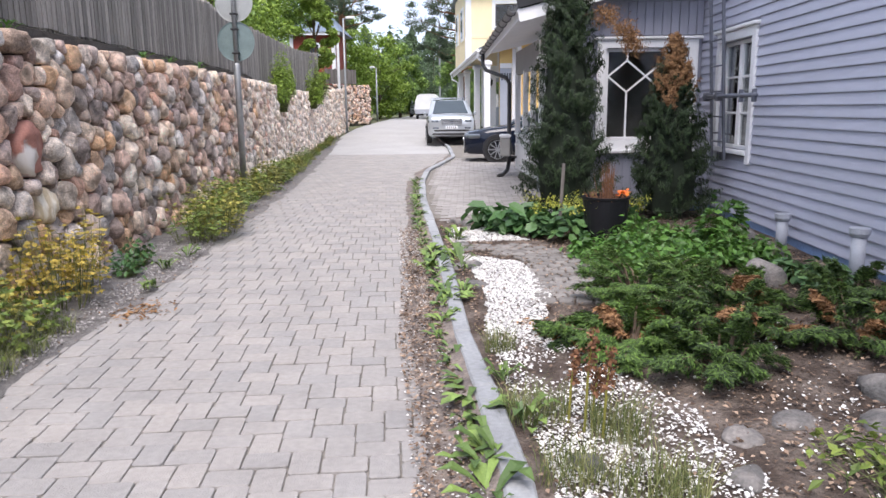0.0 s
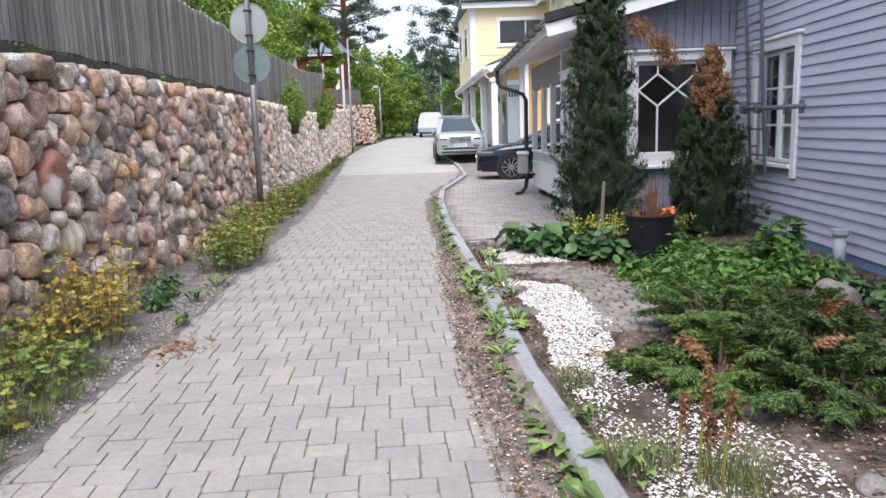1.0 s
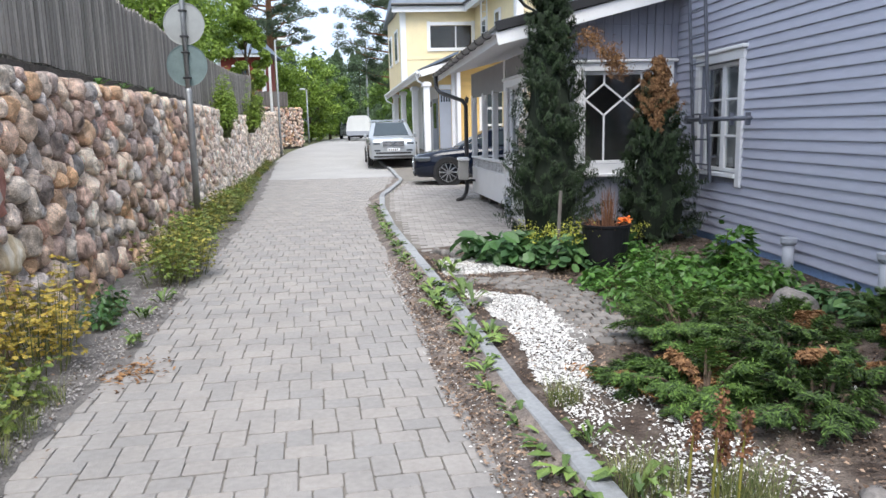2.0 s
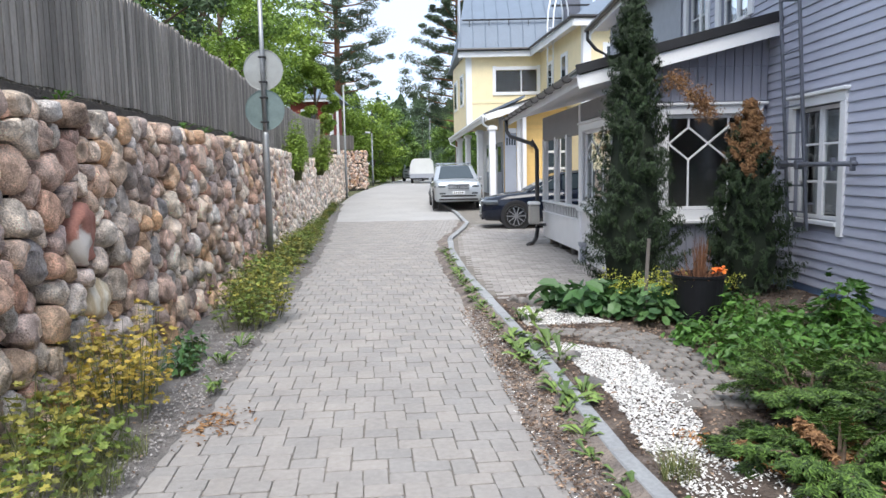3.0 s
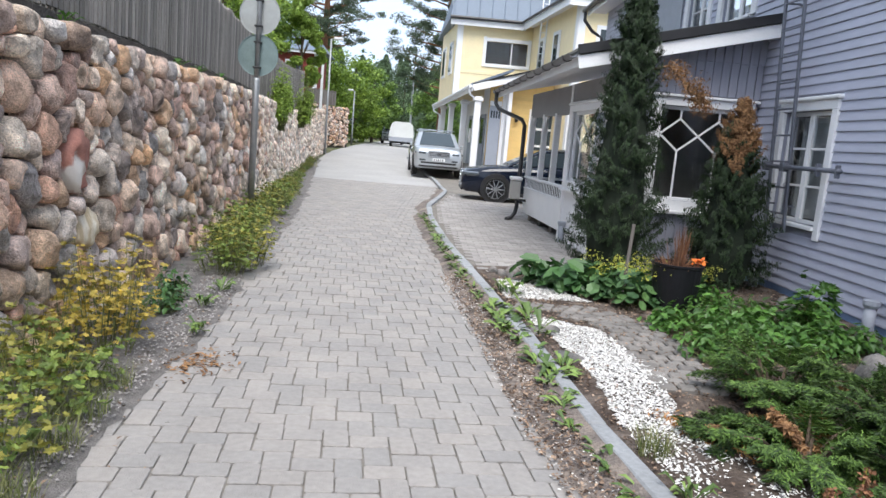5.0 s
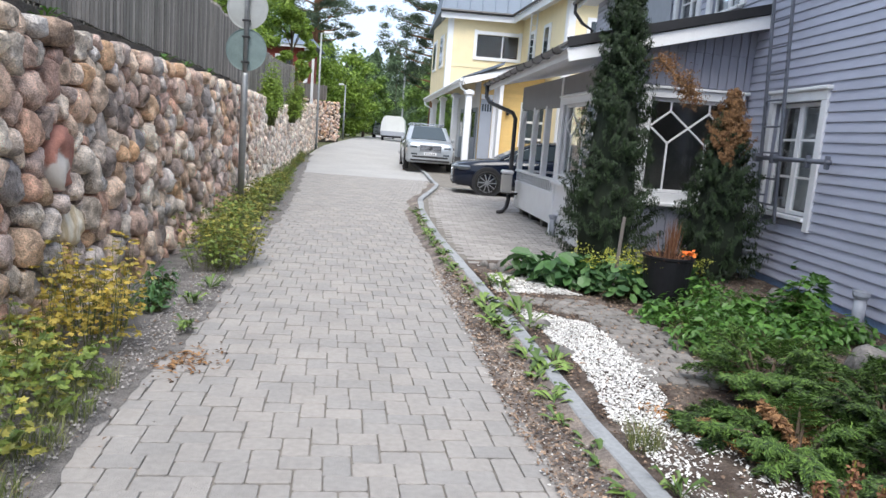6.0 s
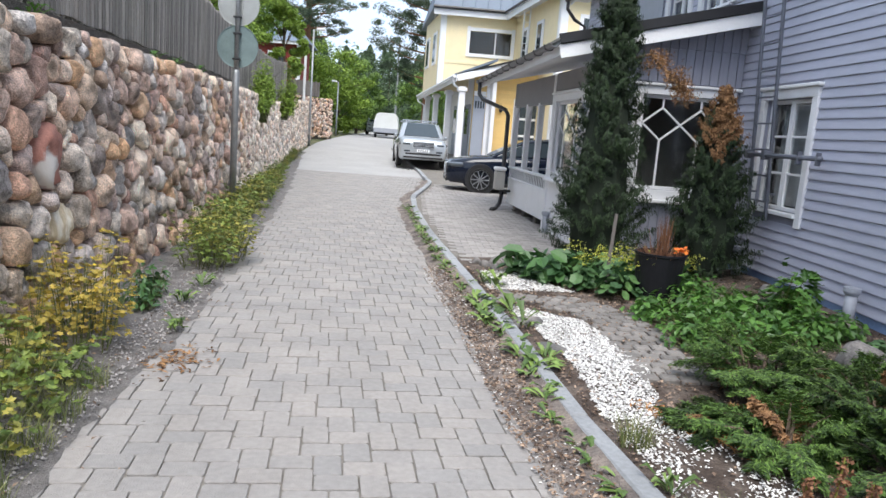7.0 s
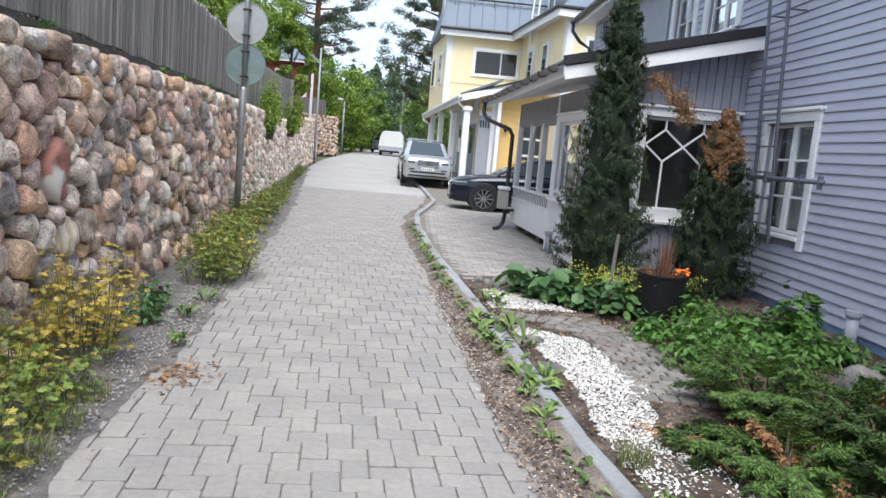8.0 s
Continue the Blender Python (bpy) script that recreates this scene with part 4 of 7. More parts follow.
for k in range(n_rib):
    rows_ = []
    for q in (0.0, 0.3, 0.42, 0.58, 0.7, 1.0):
        f = (k + q) / n_rib
        x, y = E_NEAR[0] + (E_FAR[0] - E_NEAR[0]) * f, E_NEAR[1] + (E_FAR[1] - E_NEAR[1]) * f
        h = 0.035 if 0.35 < q < 0.65 else 0.0
        rows_.append([(x, y, 2.90 + h), (HOUSE_X - 0.03, y, 3.545 + h), (HOUSE_X - 0.03, y, 3.50), (x, y, 2.862)])
    sh.loft(rows_, caps=k in (0, n_rib - 1))
part("roof_sheet", sh, M_BLACK_ROOF, lean, fix=False)
part("verge_cap", Shape().beam((E_NEAR[0] - 0.02, E_NEAR[1] - 0.03, 2.90), (HOUSE_X - 0.03, E_NEAR[1] - 0.03, 3.52), 0.05, 0.12), M_BLACK_ROOF, lean, "black metal verge strip")
part("rake_board", Shape().beam((E_NEAR[0], E_NEAR[1] - 0.005, 2.745), (HOUSE_X - 0.03, E_NEAR[1] - 0.005, 3.365), 0.03, 0.165), M_WHITE, lean, "pale painted rake board")
sof = Shape()
sof.prism([(E_NEAR[0] + 0.03, 2.80), (HOUSE_X - 0.03, 3.40), (HOUSE_X - 0.03, 3.38), (E_NEAR[0] + 0.03, 2.78)], lambda u, z, w: Vector((u - 0.037 * w, E_NEAR[1] + 0.04 + w, z)), 7.5)
part("soffit", sof, M_OFFWHITE, lean)
part("fascia", Shape().beam((E_NEAR[0] + 0.015, E_NEAR[1] + 0.04, 2.775), (E_FAR[0] + 0.015, E_FAR[1], 2.775), 0.025, 0.15), M_OFFWHITE, lean)
gut = Shape()
prof = [(math.cos(t) * 0.06, math.sin(t) * 0.06) for t in np.linspace(math.pi, 2 * math.pi, 8)] + [(0.054, 0.0), *[(math.cos(t) * 0.052, math.sin(t) * 0.052 + 0.004) for t in np.linspace(2 * math.pi, math.pi, 8)]]
gut.loft([[(x - 0.07 + a, y, 2.85 + b) for a, b in prof] for x, y in ((E_NEAR[0], E_NEAR[1] - 0.02), (E_FAR[0], E_FAR[1] + 0.1))])
part("gutter", gut, M_GUTTER, lean, "grey half-round gutter")
for k in range(11):
    f = (k + 0.5) / 11
    x, y = E_NEAR[0] + (E_FAR[0] - E_NEAR[0]) * f - 0.07, E_NEAR[1] + (E_FAR[1] - E_NEAR[1]) * f
    part("gutter_hook", Shape().tube([(x + 0.07, y, 2.85), (x + 0.05, y, 2.80), (x, y, 2.783), (x - 0.05, y, 2.80), (x - 0.068, y, 2.86)], 0.008, 6), M_BLACK_PIPE, lean)
part("downspout", Shape().tube([(E_FAR[0] - 0.05, 17.85, 2.8), (E_FAR[0] - 0.05, 17.8, 2.55), (E_FAR[0] + 0.02, 17.6, 2.42), (1.08, 16.8, 2.2), (1.14, 16.72, 2.08), (1.14, 16.7, 0.35), (1.1, 16.6, 0.18), (0.98, 16.35, 0.09), (0.88, 16.2, 0.08)], 0.045, 10), M_BLACK_PIPE, lean, "dark rainwater pipe with a bent shoe", smooth=True)


# ---- the yellow house farther up the lane ----
YA, YB = (0.13, 36.7), (3.71, 36.7)
fy = Plane(YA, YB)
yellow = thing("yellow_house", (4, 34, 0.4), "two-storey yellow house with white trim and blue-grey sheet roof", "house")
AW = (1.41, 3.4, 5.44, 6.48)
ys_ = Shape()
for a, b, lo, hi in rects_around(0, fy.length, 3.6, 7.3, [AW]):
    fy.box(ys_, a, b, lo, hi, -0.2, 0, 0)
part("front_wall", ys_, M_YELLOW, yellow)
part("corner_board", fy.box(Shape(), -0.02, 0.24, 3.6, 7.29, 0.002, 0.03), M_WHITE, yellow)
for u in (AW[0] - 0.16, AW[1] + 0.002):
    part("casing", fy.box(Shape(), u, u + 0.158, AW[2] - 0.16, AW[3] + 0.2, 0.002, 0.05), M_WHITE, yellow)
for z in (AW[2] - 0.16, AW[3] + 0.002):
    part("casing", fy.box(Shape(), AW[0], AW[1], z, z + 0.16, 0.002, 0.05), M_WHITE, yellow)
gp = part("pane", fy.box(Shape(), AW[0], AW[1], AW[2], AW[3], -0.1, -0.09, 0.001), M_GLASS, yellow)
gp.visible_shadow = False
part("glazing_bar", fy.box(Shape(), AW[0] + 1.2, AW[0] + 1.26, AW[2], AW[3], -0.088, -0.05), M_WHITE, yellow)
part("inner_wall", fy.box(Shape(), 0.2, 4.6, 5.2, 6.8, -1.6, -1.5), M_BARK, yellow, "brown inner wall behind the glass")
part("band", fy.box(Shape(), 0.26, fy.length, 4.9, 5.04, 0.002, 0.02), M_YELLOW, yellow)
fl = Plane((-0.5, 42.6), YA)
part("side_wall", fl.box(Shape(), 0, fl.length, 3.6, 7.3, -0.2, 0.0, 0), M_YELLOW, yellow)
part("corner_board", fl.box(Shape(), fl.length - 0.22, fl.length, 3.6, 7.29, 0.002, 0.03), M_WHITE, yellow)
for u in (0.9, 3.6):
    part("window", fl.box(Shape(), u, u + 1.2, 4.9, 6.5, 0.002, 0.06), M_WHITE, yellow)
    part("pane", fl.box(Shape(), u + 0.12, u + 1.08, 5.02, 6.38, 0.061, 0.066), M_CAR_GLASS, yellow)
CB = (4.5, 29.6)
fb = Plane(YB, CB)
part("side_wall", fb.box(Shape(), 0, fb.length, 0.2, 7.3, -0.2, 0, 0), M_YELLOW, yellow)
part("corner_board", fb.box(Shape(), fb.length - 0.3, fb.length, 0.2, 7.29, 0.002, 0.03), M_WHITE, yellow)
for u in (1.5, 3.9):
    part("window", fb.box(Shape(), u, u + 1.0, 4.95, 6.55, 0.002, 0.06), M_WHITE, yellow)
    part("pane", fb.box(Shape(), u + 0.2, u + 0.8, 5.1, 6.4, 0.061, 0.066), M_CAR_GLASS, yellow)
fc = Plane(CB, (10.4, 30.25))
part("front_wall", fc.box(Shape(), 0, fc.length, 0.2, 7.3, -0.2, 0, 0), M_YELLOW, yellow)
part("corner_board", fc.box(Shape(), 0, 0.28, 0.2, 7.29, 0.002, 0.03), M_WHITE, yellow)
part("window", fc.box(Shape(), 0.75, 1.9, 5.1, 6.5, 0.002, 0.06), M_WHITE, yellow)
part("pane", fc.box(Shape(), 0.9, 1.75, 5.25, 6.35, 0.061, 0.066), M_CAR_GLASS, yellow)
# ground floor front below the lean-to
fd = Plane((1.55, 31.6), (4.2, 31.9))
gf = Shape()
fd.box(gf, 0, fd.length, 0.1, 4.3, -0.2, 0, 0)
part("front_wall", gf, M_ORANGE, yellow)
boards_on(fd, yellow, M_ORANGE, 0.8, 2.64, 0.3, 4.2, 0.14, [(1.72, 4.4, 0.3, 3.25)], name="board")
part("front_door", fd.box(Shape(), 0.0, 0.5, 0.4, 3.2, 0.0, 0.05), M_DOOR_GREY, yellow, "grey panelled door with a row of small lights")
for k in range(4):
    part("door_light", fd.box(Shape(), 0.06 + k * 0.11, 0.13 + k * 0.11, 2.7, 3.0, 0.051, 0.056), M_CAR_GLASS, yellow)
part("pilaster", fd.box(Shape(), 0.52, 0.86, 0.3, 4.0, 0.024, 0.08), M_WHITE, yellow)
part("lintel", fd.box(Shape(), 0.0, 0.5, 3.21, 3.4, 0.0, 0.07), M_WHITE, yellow)
for k in range(2):
    u = 1.72 + k * 1.4
    w = thing("window", fd.at(u, 0.5), "", "")
    w.parent = yellow
    w.location = (0, 0, 0)
    BASE[w.name] = BASE[yellow.name]
    part("window_frame", fd.box(Shape(), u, u + 1.3, 0.9, 3.2, 0.0, 0.06), M_WHITE, w)
    for i in range(2):
        for j in range(3):
            part("pane", fd.box(Shape(), u + 0.14 + i * 0.54, u + 0.62 + i * 0.54, 1.05 + j * 0.7, 1.65 + j * 0.7, 0.061, 0.066), M_CAR_GLASS, w)
part("wall_lantern", Shape().lathe([(0.0, 0.0), (0.06, 0.02), (0.09, 0.2), (0.09, 0.22), (0.02, 0.3), (0.0, 0.34)], tuple(fd.at(1.15, 2.6, 0.16)), 8), M_CAR_BLACK, yellow, "black wall lantern")
# lean-to roof edge, side porch with posts
lr = Shape()
lr.prism([(0.75, 3.92), (4.1, 4.95), (4.1, 5.02), (0.72, 3.98)], lambda x, z, w: Vector((x, 30.7 + w, z)), 3.4)
part("porch_roof", lr, M_BLACK_ROOF, yellow)
part("porch_fascia", Shape().beam((0.75, 30.68, 3.80), (4.1, 30.9, 4.83), 0.04, 0.26), M_WHITE, yellow)
pe = Plane((-0.62, 42.9), (0.75, 30.72))
part("porch_roof", Shape().loft([[pe.at(0, 3.52, 0.1), pe.at(0, 3.6, 0.1), pe.at(0, 4.3, -1.6), pe.at(0, 4.2, -1.6)], [pe.at(pe.length, 3.88, 0.1), pe.at(pe.length, 3.97, 0.1), pe.at(pe.length, 4.7, -1.6), pe.at(pe.length, 4.6, -1.6)]]), M_SHEET, yellow)
part("porch_fascia", Shape().beam(pe.at(0, 3.42, 0.03), pe.at(pe.length, 3.78, 0.03), 0.05, 0.22), M_WHITE, yellow)
part("porch_gutter", Shape().tube([pe.at(-0.1, 3.5, 0.14), pe.at(pe.length + 0.1, 3.86, 0.14)], 0.07, 8), M_WHITE, yellow)
part("downspout", Shape().tube([pe.at(pe.length - 0.1, 3.8, 0.14), pe.at(pe.length - 0.15, 3.55, 0.1), pe.at(pe.length - 0.4, 3.35, -0.25), pe.at(pe.length - 0.4, 0.3, -0.3)], 0.05, 8), M_WHITE, yellow, smooth=True)
part("downspout", Shape().tube([pe.at(0.1, 3.45, 0.14), pe.at(0.2, 3.2, 0.1), pe.at(0.6, 3.0, -0.2), pe.at(0.6, 0.6, -0.2)], 0.05, 8), M_WHITE, yellow, smooth=True)
for u in (1.4, 4.6, 8.6, 11.9):
    w = 0.26 if u > 8 else 0.2
    part("porch_post", pe.box(Shape(), u, u + w, 0.3, 3.5, -0.4, -0.14, 0.02), M_WHITE, yellow)
    part("porch_capital", pe.box(Shape(), u - 0.06, u + w + 0.06, 3.3, 3.45, -0.46, -0.08, 0.02), M_OFFWHITE, yellow)
part("porch_wall", pe.box(Shape(), 0.4, pe.length - 0.2, 0.3, 4.2, -1.7, -1.55, 0), M_OFFWHITE, yellow)
for u in (3.0, 6.3, 9.8):
    part("porch_door", pe.box(Shape(), u, u + 1.2, 0.5, 3.0, -1.548, -1.5), M_DOOR_GREY, yellow)
    part("pane", pe.box(Shape(), u + 0.2, u + 1.0, 1.6, 2.8, -1.499, -1.49), M_CAR_GLASS, yellow)
part("wall_lantern", Shape().lathe([(0.0, 0.0), (0.06, 0.02), (0.09, 0.2), (0.09, 0.22), (0.02, 0.3), (0.0, 0.34)], tuple(pe.at(10.9, 2.5, -0.6)), 8), M_CAR_BLACK, yellow, "black porch lantern")
# roofs: steep lower slope, flatter upper slope, standing seams
mans = Shape()
mans.loft([[(-0.3, 36.25, 7.36), (-0.1, 37.1, 9.0), (0.15, 39.6, 10.7), (0.2, 42, 10.7), (-0.8, 45, 7.36)], [(6.6, 36.25, 7.36), (6.6, 37.1, 9.0), (6.6, 39.6, 10.7), (6.6, 42, 10.7), (6.6, 45, 7.36)]])
part("roof", mans, M_SHEET, yellow, "blue-grey standing seam roof")
for k in range(11):
    x = -0.15 + 0.6 * k
    part("roof_seam", Shape().tube([(x, 36.24, 7.38), (x + 0.02, 37.09, 9.02), (x + 0.06, 39.58, 10.72)], 0.02, 5), M_SHEET, yellow)
part("snow_rail", Shape().tube([(-0.05, 36.85, 8.9), (5.4, 36.85, 8.9)], 0.04, 6), M_CAR_BLACK, yellow)
for k in range(6):
    part("rail_bracket", Shape().beam((0.3 + k * 0.95, 36.8, 8.62), (0.3 + k * 0.95, 36.95, 8.92), 0.03, 0.03), M_CAR_BLACK, yellow)
part("eave_board", Shape().box(-0.28, 3.3, 36.3, 36.36, 7.06, 7.33), M_WHITE, yellow)
part("eave_soffit", Shape().box(-0.26, 3.3, 36.362, 36.69, 7.2, 7.24), M_WHITE, yellow)
part("gable_end", Shape().prism([(36.3, 7.34), (37.15, 8.95), (39.6, 10.65), (42, 10.65), (44.9, 7.34)], lambda y, z, w: Vector((-0.2 + w, y, z)), 0.1), M_PIPE_GREY, yellow)
hip = Shape()
hip.loft([[(3.15, 36.8, 7.36), (7.8, 37.0, 10.3), (11, 37.0, 7.36)], [(3.97, 29.1, 7.36), (7.8, 32.5, 10.3), (11, 29.8, 7.36)]])
part("roof", hip, M_SHEET, yellow, "blue-grey hipped sheet roof")
part("eave_board", Shape().beam((3.2, 36.4, 7.2), (4.0, 29.15, 7.2), 0.05, 0.28), M_WHITE, yellow)
part("eave_board", Shape().beam((4.02, 29.12, 7.2), (10.9, 29.85, 7.2), 0.05, 0.28), M_WHITE, yellow)
part("eave_soffit", Shape().prism([(3.3, 36.5), (4.05, 29.25), (10.6, 29.95), (10.6, 30.2), (4.5, 29.62), (3.71, 36.5)], lambda x, y, w: Vector((x, y, 7.26 + w)), 0.03), M_WHITE, yellow)
part("eave_gutter", Shape().tube([(-0.32, 36.2, 7.4), (3.15, 36.2, 7.4)], 0.07, 8), M_BLACK_PIPE, yellow, "dark eaves gutter")
part("eave_gutter", Shape().tube([(3.1, 36.3, 7.4), (3.92, 29.05, 7.4), (10.9, 29.75, 7.4)], 0.07, 8), M_BLACK_PIPE, yellow, "dark eaves gutter")
part("chimney", Shape().box(4.75, 5.5, 36.0, 36.8, 7.5, 11.0, 0.02), M_LADDER, yellow, "dark sheet-clad chimney")
part("chimney_walkway", Shape().box(4.1, 6.4, 35.6, 35.75, 9.2, 9.27), M_CAR_BLACK, yellow)
for x in (3.6, 3.85):
    part("roof_ladder_rail", Shape().tube([(x, 33.4, 4.9), (x, 33.4, 7.8), (x + 0.04, 33.42, 8.5), (x + 0.16, 33.5, 9.05), (x + 0.4, 33.7, 9.3), (x + 0.66, 34.0, 9.1), (x + 0.78, 34.2, 8.7), (x + 0.8, 34.3, 8.1)], 0.035, 8), M_WHITE, yellow, "white ladder rail bent over the eave", smooth=True)
for k in range(10):
    part("roof_ladder_rung", Shape().tube([(3.6, 33.4, 5.1 + 0.3 * k), (3.85, 33.4, 5.1 + 0.3 * k)], 0.014, 6), M_WHITE, yellow)

# ---- red house in the upper garden ----
red = thing("red_house", (-9.0, 46.5, 2.4), "small red house with white corners and a blue-grey hipped roof", "house")
part("wall", Shape().box(-10.4, -7.75, 44.6, 48.5, 2.4, 6.1, 0), M_RED, red)
for x in (-10.42, -7.93):
    part("corner_board", Shape().box(x, x + 0.2, 44.56, 44.6, 2.4, 6.05), M_WHITE, red)
part("corner_board", Shape().box(-7.748, -7.71, 44.56, 44.8, 2.4, 6.05), M_WHITE, red)
part("eave_board", Shape().box(-10.8, -7.35, 44.18, 44.24, 5.9, 6.1), M_WHITE, red)
part("roof", Shape().loft([[(-10.9, 44.1, 6.08), (-7.25, 44.1, 6.08), (-7.25, 49, 6.08), (-10.9, 49, 6.08)], [(-9.6, 46.2, 7.6), (-8.6, 46.2, 7.6), (-8.6, 47, 7.6), (-9.6, 47, 7.6)]]), M_SHEET, red)
wr = part("window", Shape().box(-9.6, -8.6, 44.54, 44.6, 4.3, 5.5), M_WHITE, red)
part("pane", Shape().box(-9.5, -8.7, 44.52, 44.538, 4.42, 5.38), M_CAR_GLASS, wr)
single("gate_post", Shape().box(-6.62, -6.5, 38.9, 39.02, 0.5, 5.2, 0.01), M_WHITE, "tall white post at the opening in the wall", "post")

# the second stretch of wall, turned towards the lane
second = Plane((-7.9, 42.6), (-5.75, 45.2))
w2 = single("wall_far", second.box(Shape(), 0, second.length, 0.5, 3.0, -0.5, 0, 0.05), M_MORTAR, "farther stretch of the field stone wall", "stone wall", kind="structure")
far2 = Shape()
for i in range(620):
    u, z = rng.uniform(0.05, second.length - 0.05), rng.uniform(0.75, 2.95)
    r = rng.uniform(0.06, 0.125)
    c = second.at(u, z, 0.0)
    far2.lathe([(0.0, -0.8 * r), (0.75 * r, -0.55 * r), (r, 0), (0.75 * r, 0.6 * r), (0.0, 0.85 * r)], tuple(c), 7)
st2 = part("stone_rest", far2, M_STONE_FAR, w2, "", True, False)
st2["kind"] = "stuff"
wf = Shape()
for i in range(22):
    u = 0.05 + i * 0.11
    second.box(wf, u, u + 0.095, 3.05, 3.9 + 0.03 * math.sin(i * 2.1), -0.25, -0.22)
single("far_fence", wf, M_FENCE_J, "grey board fence on the farther wall", "fence", kind="structure")


# ---- picket fence on the wall ----
def picket_shape(s, base_z, top_z, off, tilt, h=0.031, thick=0.02):
    p = Shape()
    x = lerp_line(WALL_LINE, s) + off
    d = Vector((lerp_line(WALL_LINE, s + 0.5) - lerp_line(WALL_LINE, s - 0.5), 1, 0)).normalized()
    nrm = Vector((d.y, -d.x, 0))

    def place(u, z, w):
        return Vector((x, s, 0)) + d * (u + tilt * (z - base_z)) + nrm * w + Vector((0, 0, z))
    p.prism([(-h, base_z), (h, base_z), (h, top_z - 0.045), (0.012, top_z), (-0.012, top_z), (-h, top_z - 0.045)], place, thick)
    return p


fence = thing("picket_fence", (lerp_line(WALL_LINE, 10) - 0.35, 10, 2.2), "weathered grey picket fence along the top of the wall", "fence")
for off, z in ((-0.385, 2.5), (-0.385, 3.15)):
    pts = [(lerp_line(WALL_LINE, y) + off, y, z) for y in np.arange(0, 17.1, 1.0)]
    for a, b in zip(pts, pts[1:]):
        part("fence_rail", Shape().beam(a, b, 0.02, 0.09), M_FENCE, fence)
y = 2.6
while y < 16.9:
    part("picket", picket_shape(y, 2.33 + 0.012 * math.sin(y * 7), 3.41 + 0.02 * math.sin(y * 5.3) + 0.012 * math.sin(y * 31), -0.355, 0.008 * math.sin(y * 17), 0.039, 0.03), M_FENCE, fence)
    part("back_picket", picket_shape(y + 0.05, 2.33, 3.36 + 0.02 * math.sin(y * 8), -0.45, 0.01 * math.sin(y * 13)), M_FENCE, fence)
    y += 0.1
for y in np.arange(1.0, 17, 2.4):
    part("fence_post", Shape().box(lerp_line(WALL_LINE, y) - 0.58, lerp_line(WALL_LINE, y) - 0.49, y, y + 0.09, 2.0, 3.25), M_FENCE, fence)
fence2 = thing("board_fence", (lerp_line(WALL_LINE, 25) - 0.5, 25, 2.2), "taller weathered board fence farther along the wall", "fence")
y = 17.6
while y < 33.5:
    up = road_z(y)
    part("fence_board", picket_shape(y, 2.25 + up, 3.55 + 0.02 * (y - 20) + up + 0.02 * math.sin(y * 7), -0.45, 0.01 * math.sin(y * 3)), M_FENCE, fence2)
    y += 0.1
for z in (2.6, 3.3):
    part("fence_rail", Shape().tube([(lerp_line(WALL_LINE, y) - 0.49, y, z + road_z(y)) for y in np.arange(17.5, 33.6, 2)], 0.035, 6), M_FENCE, fence2)
# low dark strip closing the gap under the near fence, added for its shade
gap_strip = thing("edging_board", (lerp_line(WALL_LINE, 8) - 0.3, 8, 2.15), "dark strip added for the shaded gap under the fence", "edging")
pts = [(lerp_line(WALL_LINE, y) - 0.31, y, 2.19) for y in np.arange(0, 17.1, 1.7)]
for a, b in zip(pts, pts[1:]):
    part("gap_shade_piece", Shape().beam(a, b, 0.05, 0.22), M_MORTAR, gap_strip)

# ---- sign pole, seen from behind ----
sign = thing("traffic_sign", (-3.8, 13.07, 0.0), "galvanised pole with two round road signs seen from behind", "road sign")
part("pole", Shape().tube([(-3.8, 13.07, -0.05), (-3.8, 13.07, 2.32), (-3.8, 13.07, 2.36)], [0.055, 0.055, 0.04], 14), M_STEEL, sign, smooth=True)
part("upper_pole", Shape().tube([(-3.8, 13.07, 2.3), (-3.8, 13.07, 4.9)], 0.037, 12), M_STEEL, sign, smooth=True)
turn_disc = pose(0, 0, 0, 90, 0, -3)
for z, mt, lb in ((3.38, M_SIGN, "grey sign back"), (2.725, M_SIGN_GREEN, "greenish aged sign back")):
    disc = part("sign_disc", Shape().lathe([(0.0, -0.004), (0.325, -0.004), (0.335, 0.012), (0.325, 0.012), (0.318, 0.0), (0.0, 0.0)], (-3.8, 13.125, z), 40, turn_disc), mt, sign, lb)
    for dz in (-0.2, 0.2):
        part("clamp", Shape().box(-3.86, -3.74, 13.02, 13.12, z + dz - 0.015, z + dz + 0.015, 0.006), M_CAR_BLACK, sign)

# ---- street lamps ----
def street_lamp(x, y, z0, z1, arm):
    root = thing("street_lamp", (x, y, z0), "slim grey street lamp with a flat head beside the lane", "street lamp", "street lamps")
    part("pole", Shape().tube([(x, y, z0), (x, y, z0 + 1.2), (x, y, z1)], [0.07, 0.06, 0.045], 10), M_STEEL, root, smooth=True)
    part("arm", Shape().tube([(x, y, z1 - 0.05), (x + arm * 0.5, y, z1 + 0.03)], 0.03, 8), M_STEEL, root)
    part("lamp_head", Shape().box(x + arm * 0.3, x + arm * 1.3, y - 0.12, y + 0.12, z1 - 0.03, z1 + 0.09, 0.03), M_OFFWHITE, root)


street_lamp(-6.1, 38.2, road_z(38.2) - 0.05, 6.1, 0.45)
street_lamp(-6.15, 51.5, road_z(51.5) - 0.05, 4.4, -0.35)

# ---- ladder and bar on the grey wall ----
ladder = thing("wall_ladder", (3.36, 9.6, 0.85), "grey steel wall ladder leading up to the eave", "ladder")


def lad(y, z):
    return (3.40 - 0.062 * (z - 0.9), y, z)


